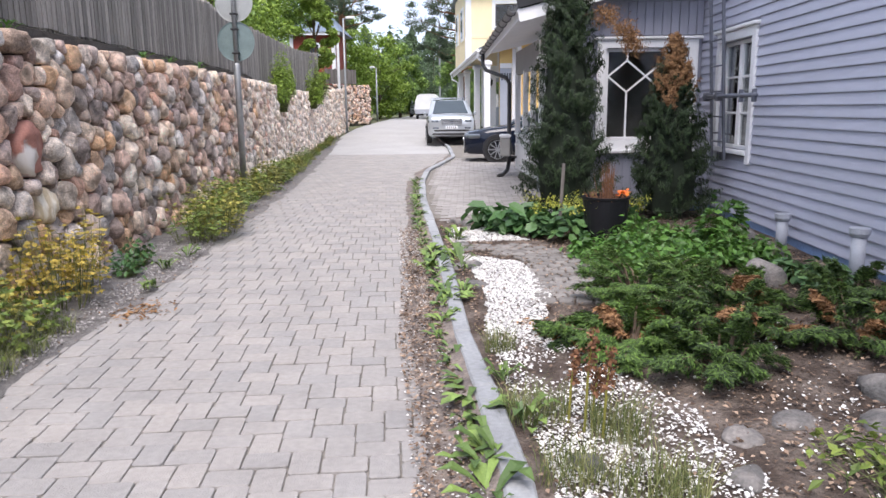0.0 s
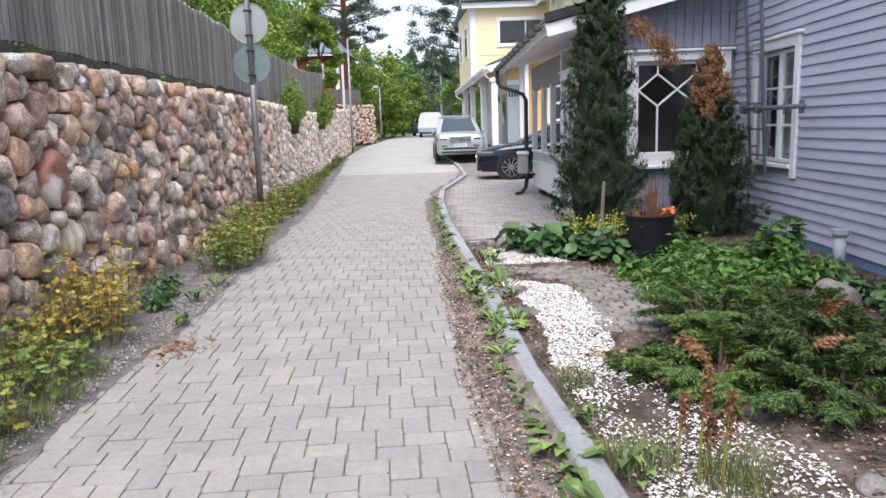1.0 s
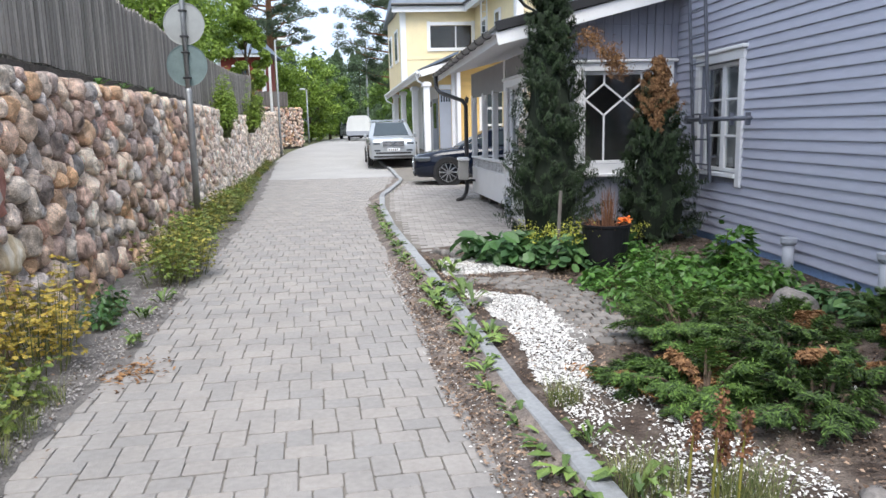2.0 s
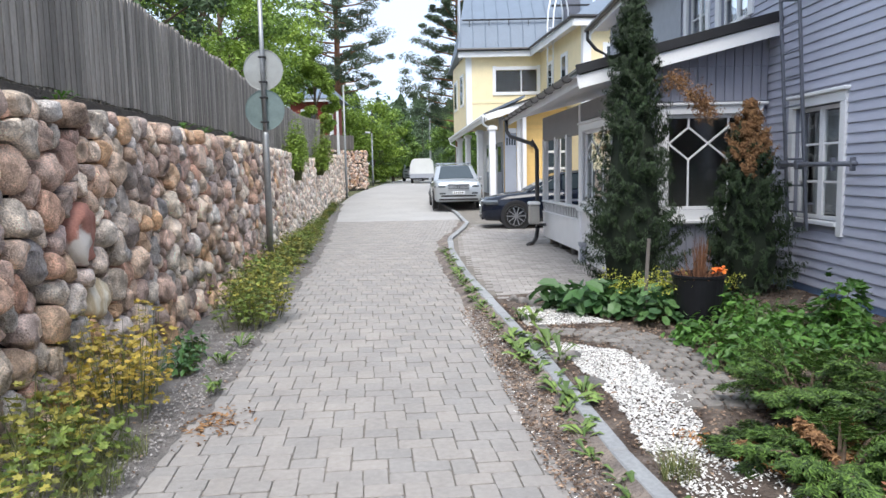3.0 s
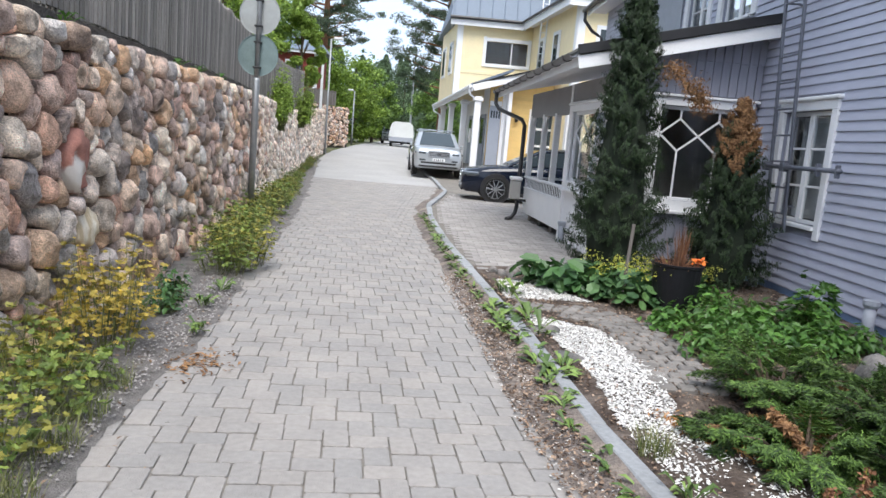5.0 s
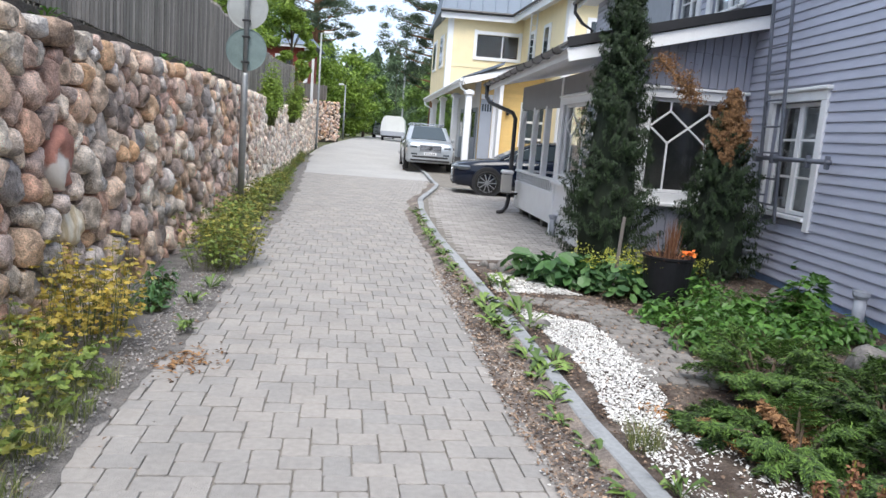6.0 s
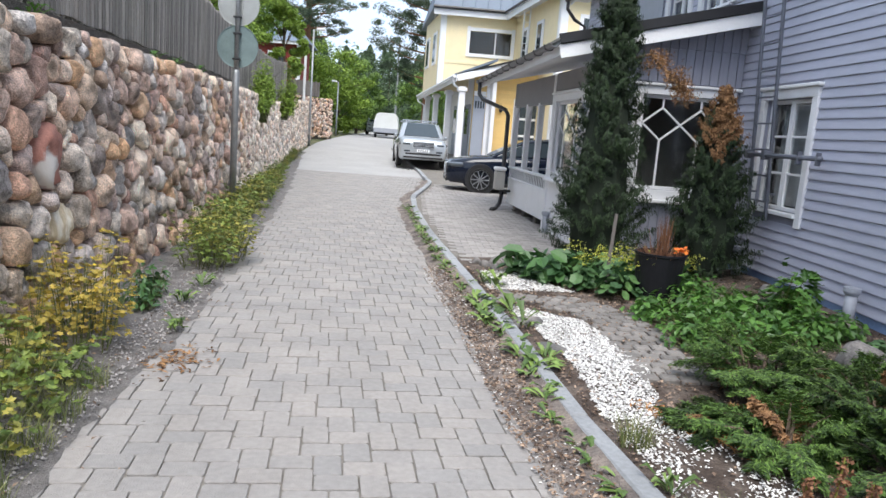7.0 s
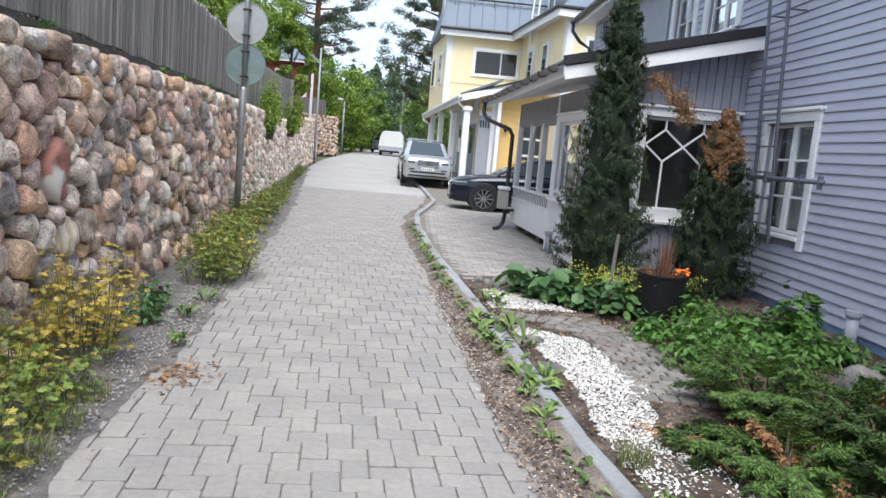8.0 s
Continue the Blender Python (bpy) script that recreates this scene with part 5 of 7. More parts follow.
for y in (9.86, 9.40):
    part("ladder_rail", Shape().beam(lad(y, 0.82 if y > 9.6 else 0.88), lad(y, 5.1), 0.045, 0.03, 0.004, (1, 0, 0)), M_LADDER, ladder)
for k in range(13):
    z = 1.1 + 0.31 * k
    part("rung", Shape().tube([lad(9.86, z), lad(9.40, z)], 0.011, 8), M_LADDER, ladder)
for z in (1.2, 3.6):
    for y in (9.86, 9.40):
        part("stand_off", Shape().tube([lad(y, z), (HOUSE_X - 0.01, y, z)], 0.012, 6), M_LADDER, ladder)
bar = thing("ladder_lock_bar", (3.28, 9.0, 1.62), "grey steel locking bar fixed across the ladder", "lock bar")
part("tube", Shape().tube([(3.29, 9.95, 1.655), (3.29, 8.22, 1.655)], 0.026, 10), M_LADDER, bar, smooth=True)
for y in (9.86, 9.42):
    part("bracket_plate", Shape().box(3.26, 3.33, y - 0.05, y + 0.05, 1.6, 1.71, 0.012), M_LADDER, bar)
for y in (8.65, 8.27):
    part("clip", Shape().box(3.265, 3.315, y - 0.018, y + 0.018, 1.58, 1.72, 0.006), M_LADDER, bar)

# ---- rainwater stubs along the foundation ----
def drain_stub(x, y, z0, h):
    root = thing("drain_pipe", (x, y, z0), "short grey capped drain pipe standing by the house foundation", "drain pipe", "drain pipes")
    part("pipe", Shape().tube([(x, y, z0 - 0.05), (x, y, z0 + h - 0.06)], 0.055, 14), M_PIPE_GREY, root, smooth=True)
    part("cap", Shape().lathe([(0.0, 0.0), (0.062, 0.0), (0.078, 0.03), (0.078, 0.07), (0.0, 0.072)], (x, y, z0 + h - 0.07), 16), M_PIPE_GREY, root)


for x, y, h in ((3.3, 9.75, 0.36), (3.32, 7.4, 0.36), (3.3, 5.95, 0.42)):
    drain_stub(x, y, bed_z(x, y), h)
drain_stub(1.5, 13.25, 0.03, 0.38)
M_MAIL = mat("mailbox_plastic", (0.36, 0.35, 0.33), 0.5, var=0.1, scale=6, bump=0.05)
mail = thing("mailbox", (1.02, 16.45, 0.6), "beige plastic mailbox hung at the veranda corner", "mailbox")
part("box", Shape().box(0.93, 1.14, 16.3, 16.6, 0.5, 0.9, 0.02), M_MAIL, mail)
part("lid", Shape().box(0.91, 1.16, 16.27, 16.63, 0.905, 0.98, 0.025), M_OFFWHITE, mail)
part("bracket", Shape().box(1.1, 1.3, 16.5, 16.6, 0.45, 0.5), M_CAR_BLACK, mail)

# ---- plant pot ----
PX, PY = 1.72, 8.12
pz = bed_z(PX, PY)
pot = thing("plant_pot", (PX, PY, pz), "tall round black plant pot with orange flowers and dry grass", "plant pot")
part("pot", Shape().lathe([(0.0, 0), (0.20, 0), (0.21, 0.02), (0.25, 0.46), (0.262, 0.47), (0.262, 0.49), (0.24, 0.49), (0.23, 0.42), (0.0, 0.41)], (PX, PY, pz), 28), M_POT, pot, smooth=False)
s = Shape()
for k in range(190):
    a, r = rng.uniform(0, 6.28), 0.2 * math.sqrt(rng.uniform())
    p = Vector((PX + r * math.cos(a), PY + r * math.sin(a), pz + 0.42))
    tall = rng.uniform() < 0.25
    q = p + Vector((rng.normal(0, 0.02), rng.normal(0, 0.02), rng.uniform(0.25, 0.45))) if tall else p + Vector((math.cos(a) * rng.uniform(0.04, 0.13), math.sin(a) * rng.uniform(0.04, 0.13), rng.uniform(0.03, 0.14)))
    if tall:
        p.x, p.y = PX + 0.02 + rng.normal(0, 0.03), PY + rng.normal(0, 0.04)
        q.x, q.y = p.x + rng.normal(0, 0.03), p.y + rng.normal(0, 0.04)
    s.tube([p, p * 0.45 + q * 0.55 + Vector((0.005, 0, 0.02)), q], [0.002, 0.0026, 0.001], 4)
part("dry_grass", s, L_RUST, pot, "rust-brown dry grass")
pp = [(PX + 0.16 + rng.normal(0, 0.035), PY - 0.12 + rng.normal(0, 0.05), pz + 0.5 + rng.uniform(0, 0.07)) for _ in range(13)]
part("blossom", leaves(pp, [(0, -0.5, 0.9)] * 13, 0.045, 0.9, 0.1, 0.6, "disc"), L_FLOWER, pot, "orange flowers")
stick = single("garden_stake", Shape().tube([(1.25, 8.34, 0.05), (1.265, 8.34, 0.5), (1.285, 8.34, 0.93)], [0.018, 0.02, 0.019], 8), M_FENCE_J, "weathered wooden stake standing among the plants", "stake")


# ---- cars ----
def wheel(parent, x, y, r, side_y, spokes=10):
    w = thing("wheel", (x, y, r))
    w.parent = parent
    w.location = (0, 0, 0)
    BASE[w.name] = Vector()
    m = pose(0, 0, 0, 90, 0, 0)
    t = 0.11
    part("tyre", Shape().lathe([(r * 0.71, -t), (r * 0.9, -t), (r * 0.98, -t * 0.75), (r, -t * 0.3), (r, t * 0.3), (r * 0.98, t * 0.75), (r * 0.9, t), (r * 0.71, t)], (x, y, r), 32, m, True), M_TYRE, w, smooth=True)
    yy = y + side_y * (t - 0.015)
    part("rim_barrel", Shape().lathe([(0.0, -0.02), (r * 0.72, -0.02), (r * 0.72, 0.0), (0.0, 0.0)], (x, yy - side_y * 0.05, r), 24, m), M_CAR_BLACK, w)
    rim = Shape()
    rim.lathe([(r * 0.69, -0.01), (r * 0.75, -0.01), (r * 0.75, 0.01), (r * 0.69, 0.01)], (x, yy + side_y * 0.005, r), 28, m, True)
    rim.lathe([(0.0, -0.02), (0.06, -0.02), (0.055, 0.02), (0.0, 0.02)], (x, yy, r), 12, m)
    for k in range(spokes):
        a = 2 * math.pi * k / spokes
        rim.beam((x + 0.04 * math.cos(a), yy, r + 0.04 * math.sin(a)), (x + r * 0.71 * math.cos(a), yy, r + r * 0.71 * math.sin(a)), 0.026, 0.04, 0.003, (0, 1, 0))
    part("rim", rim, M_RIM, w)


def car(name, label, paint, stations, cabin, half, wheels, r, grille_z, lamp_z, bumper_z, roof_bars=False):
    """A car built at the origin, nose towards +x: body and cabin are lofted from cross-sections."""
    root = thing(name, (0, 0, 0), label, "car")
    rings = []
    for x, w, lo, hi in stations:
        h = hi - lo
        hwid = half * w
        rings.append([(x, -hwid * 0.9, lo), (x, -hwid * 0.985, lo + 0.12 * h), (x, -hwid, lo + 0.5 * h), (x, -hwid * 0.985, lo + 0.8 * h), (x, -hwid * 0.93, hi - 0.03), (x, -hwid * 0.8, hi), (x, 0, hi + 0.025),
                      (x, hwid * 0.8, hi), (x, hwid * 0.93, hi - 0.03), (x, hwid * 0.985, lo + 0.8 * h), (x, hwid, lo + 0.5 * h), (x, hwid * 0.985, lo + 0.12 * h), (x, hwid * 0.9, lo)])
    part("body", Shape().loft(rings), paint, root, smooth=True)
    rings = []
    for x, w, lo, hi in cabin:
        hwid = half * w
        low = hi <= lo + 0.2
        a, b = (0.97, 0.9) if low else (0.86, 0.72)
        rings.append([(x, -hwid, lo), (x, -hwid * a, hi - 0.05 * (hi - lo)), (x, -hwid * b, hi), (x, 0, hi + 0.02), (x, hwid * b, hi), (x, hwid * a, hi - 0.05 * (hi - lo)), (x, hwid, lo)])
    part("cabin", Shape().loft(rings), paint, root, smooth=False)

    def pane_on(name, p00, p10, p11, p01, inset, lift):
        """A glass sheet with a black edge, laid on a four-cornered field of the cabin."""
        p00, p10, p11, p01 = (Vector(p) for p in (p00, p10, p11, p01))
        nrm = (p10 - p00).cross(p01 - p00).normalized()
        mid_ = (p00 + p10 + p11 + p01) / 4
        if nrm.dot(mid_ - Vector((mid_.x * 0.6, 0, 0.9))) < 0:
            nrm = -nrm

        def at(u, v):
            return p00.lerp(p10, u).lerp(p01.lerp(p11, u), v) + nrm * lift
        lo_, hi_ = inset, 1 - inset
        pts_ = [at(lo_, lo_), at(hi_, lo_), at(hi_, hi_), at(lo_, hi_)]
        sh_ = Shape().add(pts_ + [p - nrm * (lift + 0.01) for p in pts_], [(0, 1, 2, 3), (0, 4, 5, 1), (1, 5, 6, 2), (2, 6, 7, 3), (3, 7, 4, 0), (7, 6, 5, 4)])
        part(name, sh_, M_CAR_GLASS, root, "dark tinted glass")

    r0, r1 = rings[0], rings[1]
    pane_on("windscreen", r0[2], r0[4], r1[4], r1[2], 0.05, 0.03)
    e0, e1 = rings[-1], rings[-2]
    pane_on("rear_window", e0[2], e0[4], e1[4], e1[2], 0.07, 0.03)
    for a_, b_ in zip(rings[1:-2], rings[2:-1]):
        pane_on("side_window", a_[0], b_[0], b_[1], a_[1], 0.08, 0.008)
        pane_on("side_window", a_[6], b_[6], b_[5], a_[5], 0.08, 0.008)
    pane_on("side_window", r0[0], r1[0], r1[1], r0[1], 0.12, 0.008)
    pane_on("side_window", r0[6], r1[6], r1[5], r0[5], 0.12, 0.008)
    tops = [c for c in cabin if c[3] > c[2] + 0.3]
    roof = Shape()
    roof.loft([[(x, -half * w * 0.83, hi - 0.045), (x, -half * w * 0.7, hi + 0.012), (x, 0, hi + 0.035), (x, half * w * 0.7, hi + 0.012), (x, half * w * 0.83, hi - 0.045)] for x, w, lo, hi in tops], closed=False, caps=False)
    part("roof_panel", roof, paint, root, smooth=True)
    front, back = cabin[0], cabin[-1]
    f2, b2 = tops[0], tops[-1]
    for s1 in (-1, 1):
        part("pillar", Shape().tube([(front[0], s1 * half * front[1] * 0.99, front[2]), (f2[0], s1 * half * f2[1] * 0.82, f2[3] - 0.03)], 0.032, 6), paint, root)
        part("pillar", Shape().tube([(back[0], s1 * half * back[1] * 0.99, back[2]), (b2[0], s1 * half * b2[1] * 0.82, b2[3] - 0.03)], 0.045, 6), paint, root)
        mid = cabin[len(cabin) // 2]
        part("pillar", Shape().tube([(mid[0], s1 * half * mid[1] * 1.0, mid[2]), (mid[0] - 0.05, s1 * half * mid[1] * 0.84, mid[3] - 0.04)], 0.035, 6), M_CAR_BLACK, root)
        part("side_mirror", Shape().box(front[0] - 0.55, front[0] - 0.4, s1 * half * 1.0, s1 * half * 1.13, front[2] + 0.02, front[2] + 0.17, 0.04), paint, root)
        part("door_handle", Shape().box(mid[0] + 0.15, mid[0] + 0.33, s1 * half * 0.985, s1 * half * 1.005, mid[2] - 0.15, mid[2] - 0.12, 0.008), M_CHROME, root)
        part("sill_trim", Shape().box(wheels[1] + 0.42, wheels[0] - 0.42, s1 * half * 0.9, s1 * half * 0.99, stations[3][2] - 0.02, stations[3][2] + 0.07, 0.01), M_CAR_BLACK, root)
        part("headlamp", Shape().box(stations[0][0] - 0.3, stations[0][0] + 0.012, s1 * half * 0.5, s1 * half * 0.86, lamp_z, lamp_z + 0.15, 0.05), M_LAMP, root)
        part("headlamp", Shape().box(stations[0][0] - 0.46, stations[0][0] - 0.08, s1 * half * 0.84, s1 * half * 0.972, lamp_z + 0.01, lamp_z + 0.14, 0.04), M_LAMP, root)
        part("fog_lamp", Shape().box(stations[0][0] - 0.2, stations[0][0] + 0.012, s1 * half * 0.52, s1 * half * 0.78, bumper_z, bumper_z + 0.08, 0.02), M_LAMP, root)
        for x in wheels:
            part("wheel_arch", Shape().lathe([(r - 0.02, -0.03), (r + 0.055, -0.03), (r + 0.065, 0.0), (r + 0.055, 0.012), (r - 0.02, 0.012)], (x, s1 * (half - 0.006), r + 0.01), 30, pose(0, 0, 0, 90, 0, 0), True), M_CAR_BLACK, root)
            wheel(root, x, s1 * (half - 0.085), r, s1)
    x0 = stations[0][0]
    part("grille", Shape().box(x0 - 0.06, x0 + 0.012, -half * 0.42, half * 0.42, grille_z, grille_z + 0.22, 0.02), M_CAR_BLACK, root)
    gf_ = Shape()
    for ya, yb, za, zb in ((-0.44, 0.44, 0.21, 0.245), (-0.44, 0.44, -0.03, 0.0), (-0.44, -0.41, 0.0, 0.21), (0.41, 0.44, 0.0, 0.21)):
        gf_.box(x0 - 0.02, x0 + 0.02, half * ya, half * yb, grille_z + za, grille_z + zb, 0.008)
    part("grille_frame", gf_, M_RIM, root, "bright grille surround")
    for k in range(4):
        part("grille_bar", Shape().box(x0 + 0.0125, x0 + 0.024, -half * 0.4, half * 0.4, grille_z + 0.012 + k * 0.055, grille_z + 0.044 + k * 0.055, 0.004), M_RIM, root)
    part("grille_badge", Shape().lathe([(0.035, -0.01), (0.07, -0.01), (0.07, 0.01), (0.035, 0.01)], (x0 + 0.03, 0, grille_z + 0.11), 18, pose(0, 0, 0, 0, 90, 0), True), M_CHROME, root)
    part("lower_intake", Shape().box(x0 - 0.05, x0 + 0.014, -half * 0.72, half * 0.72, bumper_z - 0.1, bumper_z - 0.02, 0.02), M_CAR_BLACK, root)
    part("bumper_trim", Shape().box(x0 - 0.08, x0 + 0.01, -half * 0.8, half * 0.8, stations[0][2] - 0.02, stations[0][2] + 0.06, 0.02), M_CAR_BLACK, root)
    plate = part("number_plate", Shape().box(x0 + 0.014, x0 + 0.028, -0.24, 0.24, bumper_z + 0.01, bumper_z + 0.12, 0.004), M_WHITE, root)
    for k in range(5):
        part("plate_bar", Shape().box(x0 + 0.0285, x0 + 0.031, -0.19 + k * 0.08, -0.15 + k * 0.08, bumper_z + 0.03, bumper_z + 0.1, 0.001), M_CAR_BLACK, plate)
    if roof_bars:
        for s1 in (-1, 1):
            part("roof_rail", Shape().tube([(f2[0] - 0.1, s1 * half * 0.62, f2[3] + 0.02), (f2[0] - 0.25, s1 * half * 0.62, f2[3] + 0.09), (b2[0] + 0.25, s1 * half * 0.62, b2[3] + 0.09), (b2[0] + 0.1, s1 * half * 0.62, b2[3] + 0.02)], 0.02, 6), M_CHROME, root)
        for x in (f2[0] - 0.35, b2[0] + 0.6):
            part("roof_bar", Shape().box(x - 0.03, x + 0.03, -half * 0.78, half * 0.78, f2[3] + 0.09, f2[3] + 0.13, 0.01), M_CHROME, root)
    return root


suv = car("silver_suv", "silver off-road car parked at the edge of the lane", M_SILVER,
          [(2.42, 0.86, 0.36, 0.97), (2.33, 0.94, 0.3, 1.06), (1.7, 0.98, 0.27, 1.13), (1.0, 1.0, 0.27, 1.17), (-0.6, 1.0, 0.27, 1.16), (-1.9, 0.99, 0.28, 1.16), (-2.35, 0.95, 0.36, 1.12), (-2.46, 0.9, 0.45, 1.0)],
          [(1.3, 0.93, 1.11, 1.16), (0.45, 0.9, 1.12, 1.74), (-0.5, 0.88, 1.14, 1.80), (-1.4, 0.83, 1.15, 1.77), (-2.05, 0.81, 1.15, 1.7), (-2.36, 0.8, 1.12, 1.15)], 0.96, (1.45, -1.55), 0.385, 0.74, 0.80, 0.57, True)
suv.matrix_basis = pose(-0.6, 31.4, 0.13, 0, -1.6, -86)
navy = car("dark_estate_car", "glossy dark blue estate car parked beside the veranda", M_NAVY,
           [(2.35, 0.80, 0.3, 0.72), (2.22, 0.92, 0.24, 0.84), (1.6, 0.98, 0.22, 0.96), (0.95, 1.0, 0.22, 1.02), (-0.6, 1.0, 0.22, 1.06), (-1.8, 0.99, 0.24, 1.08), (-2.25, 0.95, 0.3, 1.05), (-2.36, 0.88, 0.4, 0.95)],
           [(1.1, 0.87, 1.0, 1.03), (0.2, 0.83, 1.03, 1.50), (-0.6, 0.83, 1.05, 1.57), (-1.5, 0.82, 1.06, 1.54), (-2.0, 0.8, 1.06, 1.45), (-2.28, 0.8, 1.04, 1.08)], 0.93, (1.42, -1.44), 0.36, 0.5, 0.66, 0.36)
navy.matrix_basis = pose(2.46, 21.65, 0.045, 0, 0, 180)
CX, CZ = -2.9, road_z(56)
van = thing("white_caravan", (CX, 56, CZ), "white rounded caravan parked past the crest of the lane", "caravan")
part("body", Shape().loft([[(CX - 0.87, y, CZ + 0.4), (CX - 0.92, y, CZ + 0.7), (CX - 0.87, y, CZ + 1.3), (CX - 0.72, y, CZ + 1.75), (CX - 0.5, y, CZ + 1.85), (CX + 0.6, y, CZ + 1.85), (CX + 0.82, y, CZ + 1.6), (CX + 0.92, y, CZ + 0.9), (CX + 0.87, y, CZ + 0.4)] for y in (55.4, 59.4)]), M_CARAVAN, van)
part("lower_band", Shape().box(CX - 0.9, CX + 0.9, 55.36, 55.398, CZ + 0.4, CZ + 0.72), M_PIPE_GREY, van)
part("chassis", Shape().box(CX - 0.78, CX + 0.78, 55.5, 59.2, CZ + 0.26, CZ + 0.39), M_CAR_BLACK, van)
for x in (CX - 0.78, CX + 0.78):
    part("wheel", Shape().lathe([(0.0, -0.09), (0.25, -0.09), (0.28, 0), (0.25, 0.09), (0.0, 0.09)], (x, 56.4, CZ + 0.28), 16, pose(0, 0, 0, 0, 90, 0)), M_TYRE, van)
far_car = copy_thing(suv, pose(-4.15, 68, road_z(68), 0, 0, -88))
far_car["label"] = "pale car parked far up the lane"


# ---- plants ----
def ball_points(n, c, rx, ry, rz, shell=0.55):
    """Points in the outer part of a squashed ball, with their outward normals."""
    d = rng.normal(size=(n, 3))
    d /= np.linalg.norm(d, axis=1)[:, None]
    r = (shell + (1 - shell) * rng.uniform(size=n)) ** 0.7
    p = d * r[:, None] * np.array([rx, ry, rz]) + np.array(c)
    return p, d


def conifer_column(name, x, y, z, h, r, n, label, brown_from=2.0, side_brown=None):
    """A columnar thuja: a trunk and flat upright sprays in uneven tufts."""
    root = thing(name, (x, y, z), label, "thuja")
    part("trunk", Shape().tube([(x, y, z - 0.05), (x, y, z + h * 0.5), (x, y, z + h * 0.9)], [0.05, 0.04, 0.01], 8), M_BARK, root)
    green, brown = [], []
    tufts = []
    for k in range(int(n / 80)):
        t = rng.uniform(0.0, 1.0) ** 0.95
        a = k * 2.399 + rng.normal(0, 0.25)
        prof = r * (1 - t) ** 0.68 * (1 + 0.13 * math.sin(a * 3 + t * 14)) if t > 0.1 else r * (0.75 + 2 * t)
        tufts.append((a, t, prof * rng.uniform(0.62, 1.04)))
    for a, t, rr in tufts:
        c = np.array([x + rr * math.cos(a), y + rr * math.sin(a), z + 0.05 + h * t])
        out = np.array([math.cos(a), math.sin(a), 0.3])
        big = rng.uniform(0.7, 1.25) * (r / 0.55) * (1 - 0.35 * t)
        m = 80
        axis = np.array([math.cos(a), math.sin(a), 0.55 + 0.5 * t]) + rng.normal(size=3) * 0.22
        axis /= np.linalg.norm(axis)
        flat = np.cross(axis, rng.normal(size=3))
        flat /= np.linalg.norm(flat)
        along_f = rng.uniform(0, 1, (m, 1))
        wide = (0.085 * np.sin(math.pi * (0.12 + 0.85 * along_f)) * big) * rng.uniform(-1, 1, (m, 1))
        pts = c + axis * (along_f - 0.45) * 0.26 * big + flat * wide + rng.normal(size=(m, 3)) * 0.012
        d = np.tile(np.cross(axis, flat), (m, 1)) * 0.6 + axis * 0.7 + flat * np.sign(wide) * 0.5
        is_brown = t + 0.07 * math.sin(a * 3 + 1) > brown_from and rng.uniform() < 0.85
        (brown if is_brown else green).append((pts, d + out))
    # solid dark core; its colour paints the shade between the sprays
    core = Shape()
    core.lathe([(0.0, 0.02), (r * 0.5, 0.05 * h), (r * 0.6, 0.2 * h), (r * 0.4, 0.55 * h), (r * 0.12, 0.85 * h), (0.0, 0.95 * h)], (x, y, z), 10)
    part("shade_core", core, M_CORE_SHADE, root)
    if green:
        part("foliage", leaves(np.concatenate([g[0] for g in green]), np.concatenate([g[1] for g in green]), 0.05, 0.24, 0.08, 0.3, "leaf", np.array([0, 0, 0.7]) + 0.7 * np.concatenate([g[1] for g in green])), L_THUJA, root, fix=False)
    if side_brown:
        a0, b0 = Vector(side_brown[0]), Vector(side_brown[1])
        for k in range(26):
            c = np.array(a0.lerp(b0, rng.uniform())) + rng.normal(size=3) * 0.05
            brown.append((c + rng.normal(size=(70, 3)) * 0.045, rng.normal(size=(70, 3))))
        part("branch", Shape().tube([(x, y, a0.z - 0.1), a0, b0], [0.02, 0.015, 0.006], 6), M_BARK, root)
    if brown:
        part("dead_foliage", leaves(np.concatenate([g[0] for g in brown]), np.concatenate([g[1] for g in brown]), 0.042, 0.34, 0.1, 0.4), L_BROWN, root, "dried brown foliage", fix=False)
    return root


conifer_column("tall_thuja", 1.5, 9.9, bed_z(1.5, 9.9), 3.62, 0.60, 52000, "tall dark green columnar thuja with a dried brown branch", 2.0, ((1.85, 9.65, 2.72), (2.35, 9.5, 2.25)))
conifer_column("short_thuja", 2.78, 9.55, bed_z(2.78, 9.55), 2.15, 0.56, 32000, "shorter dark green thuja with a browned top", 0.7)


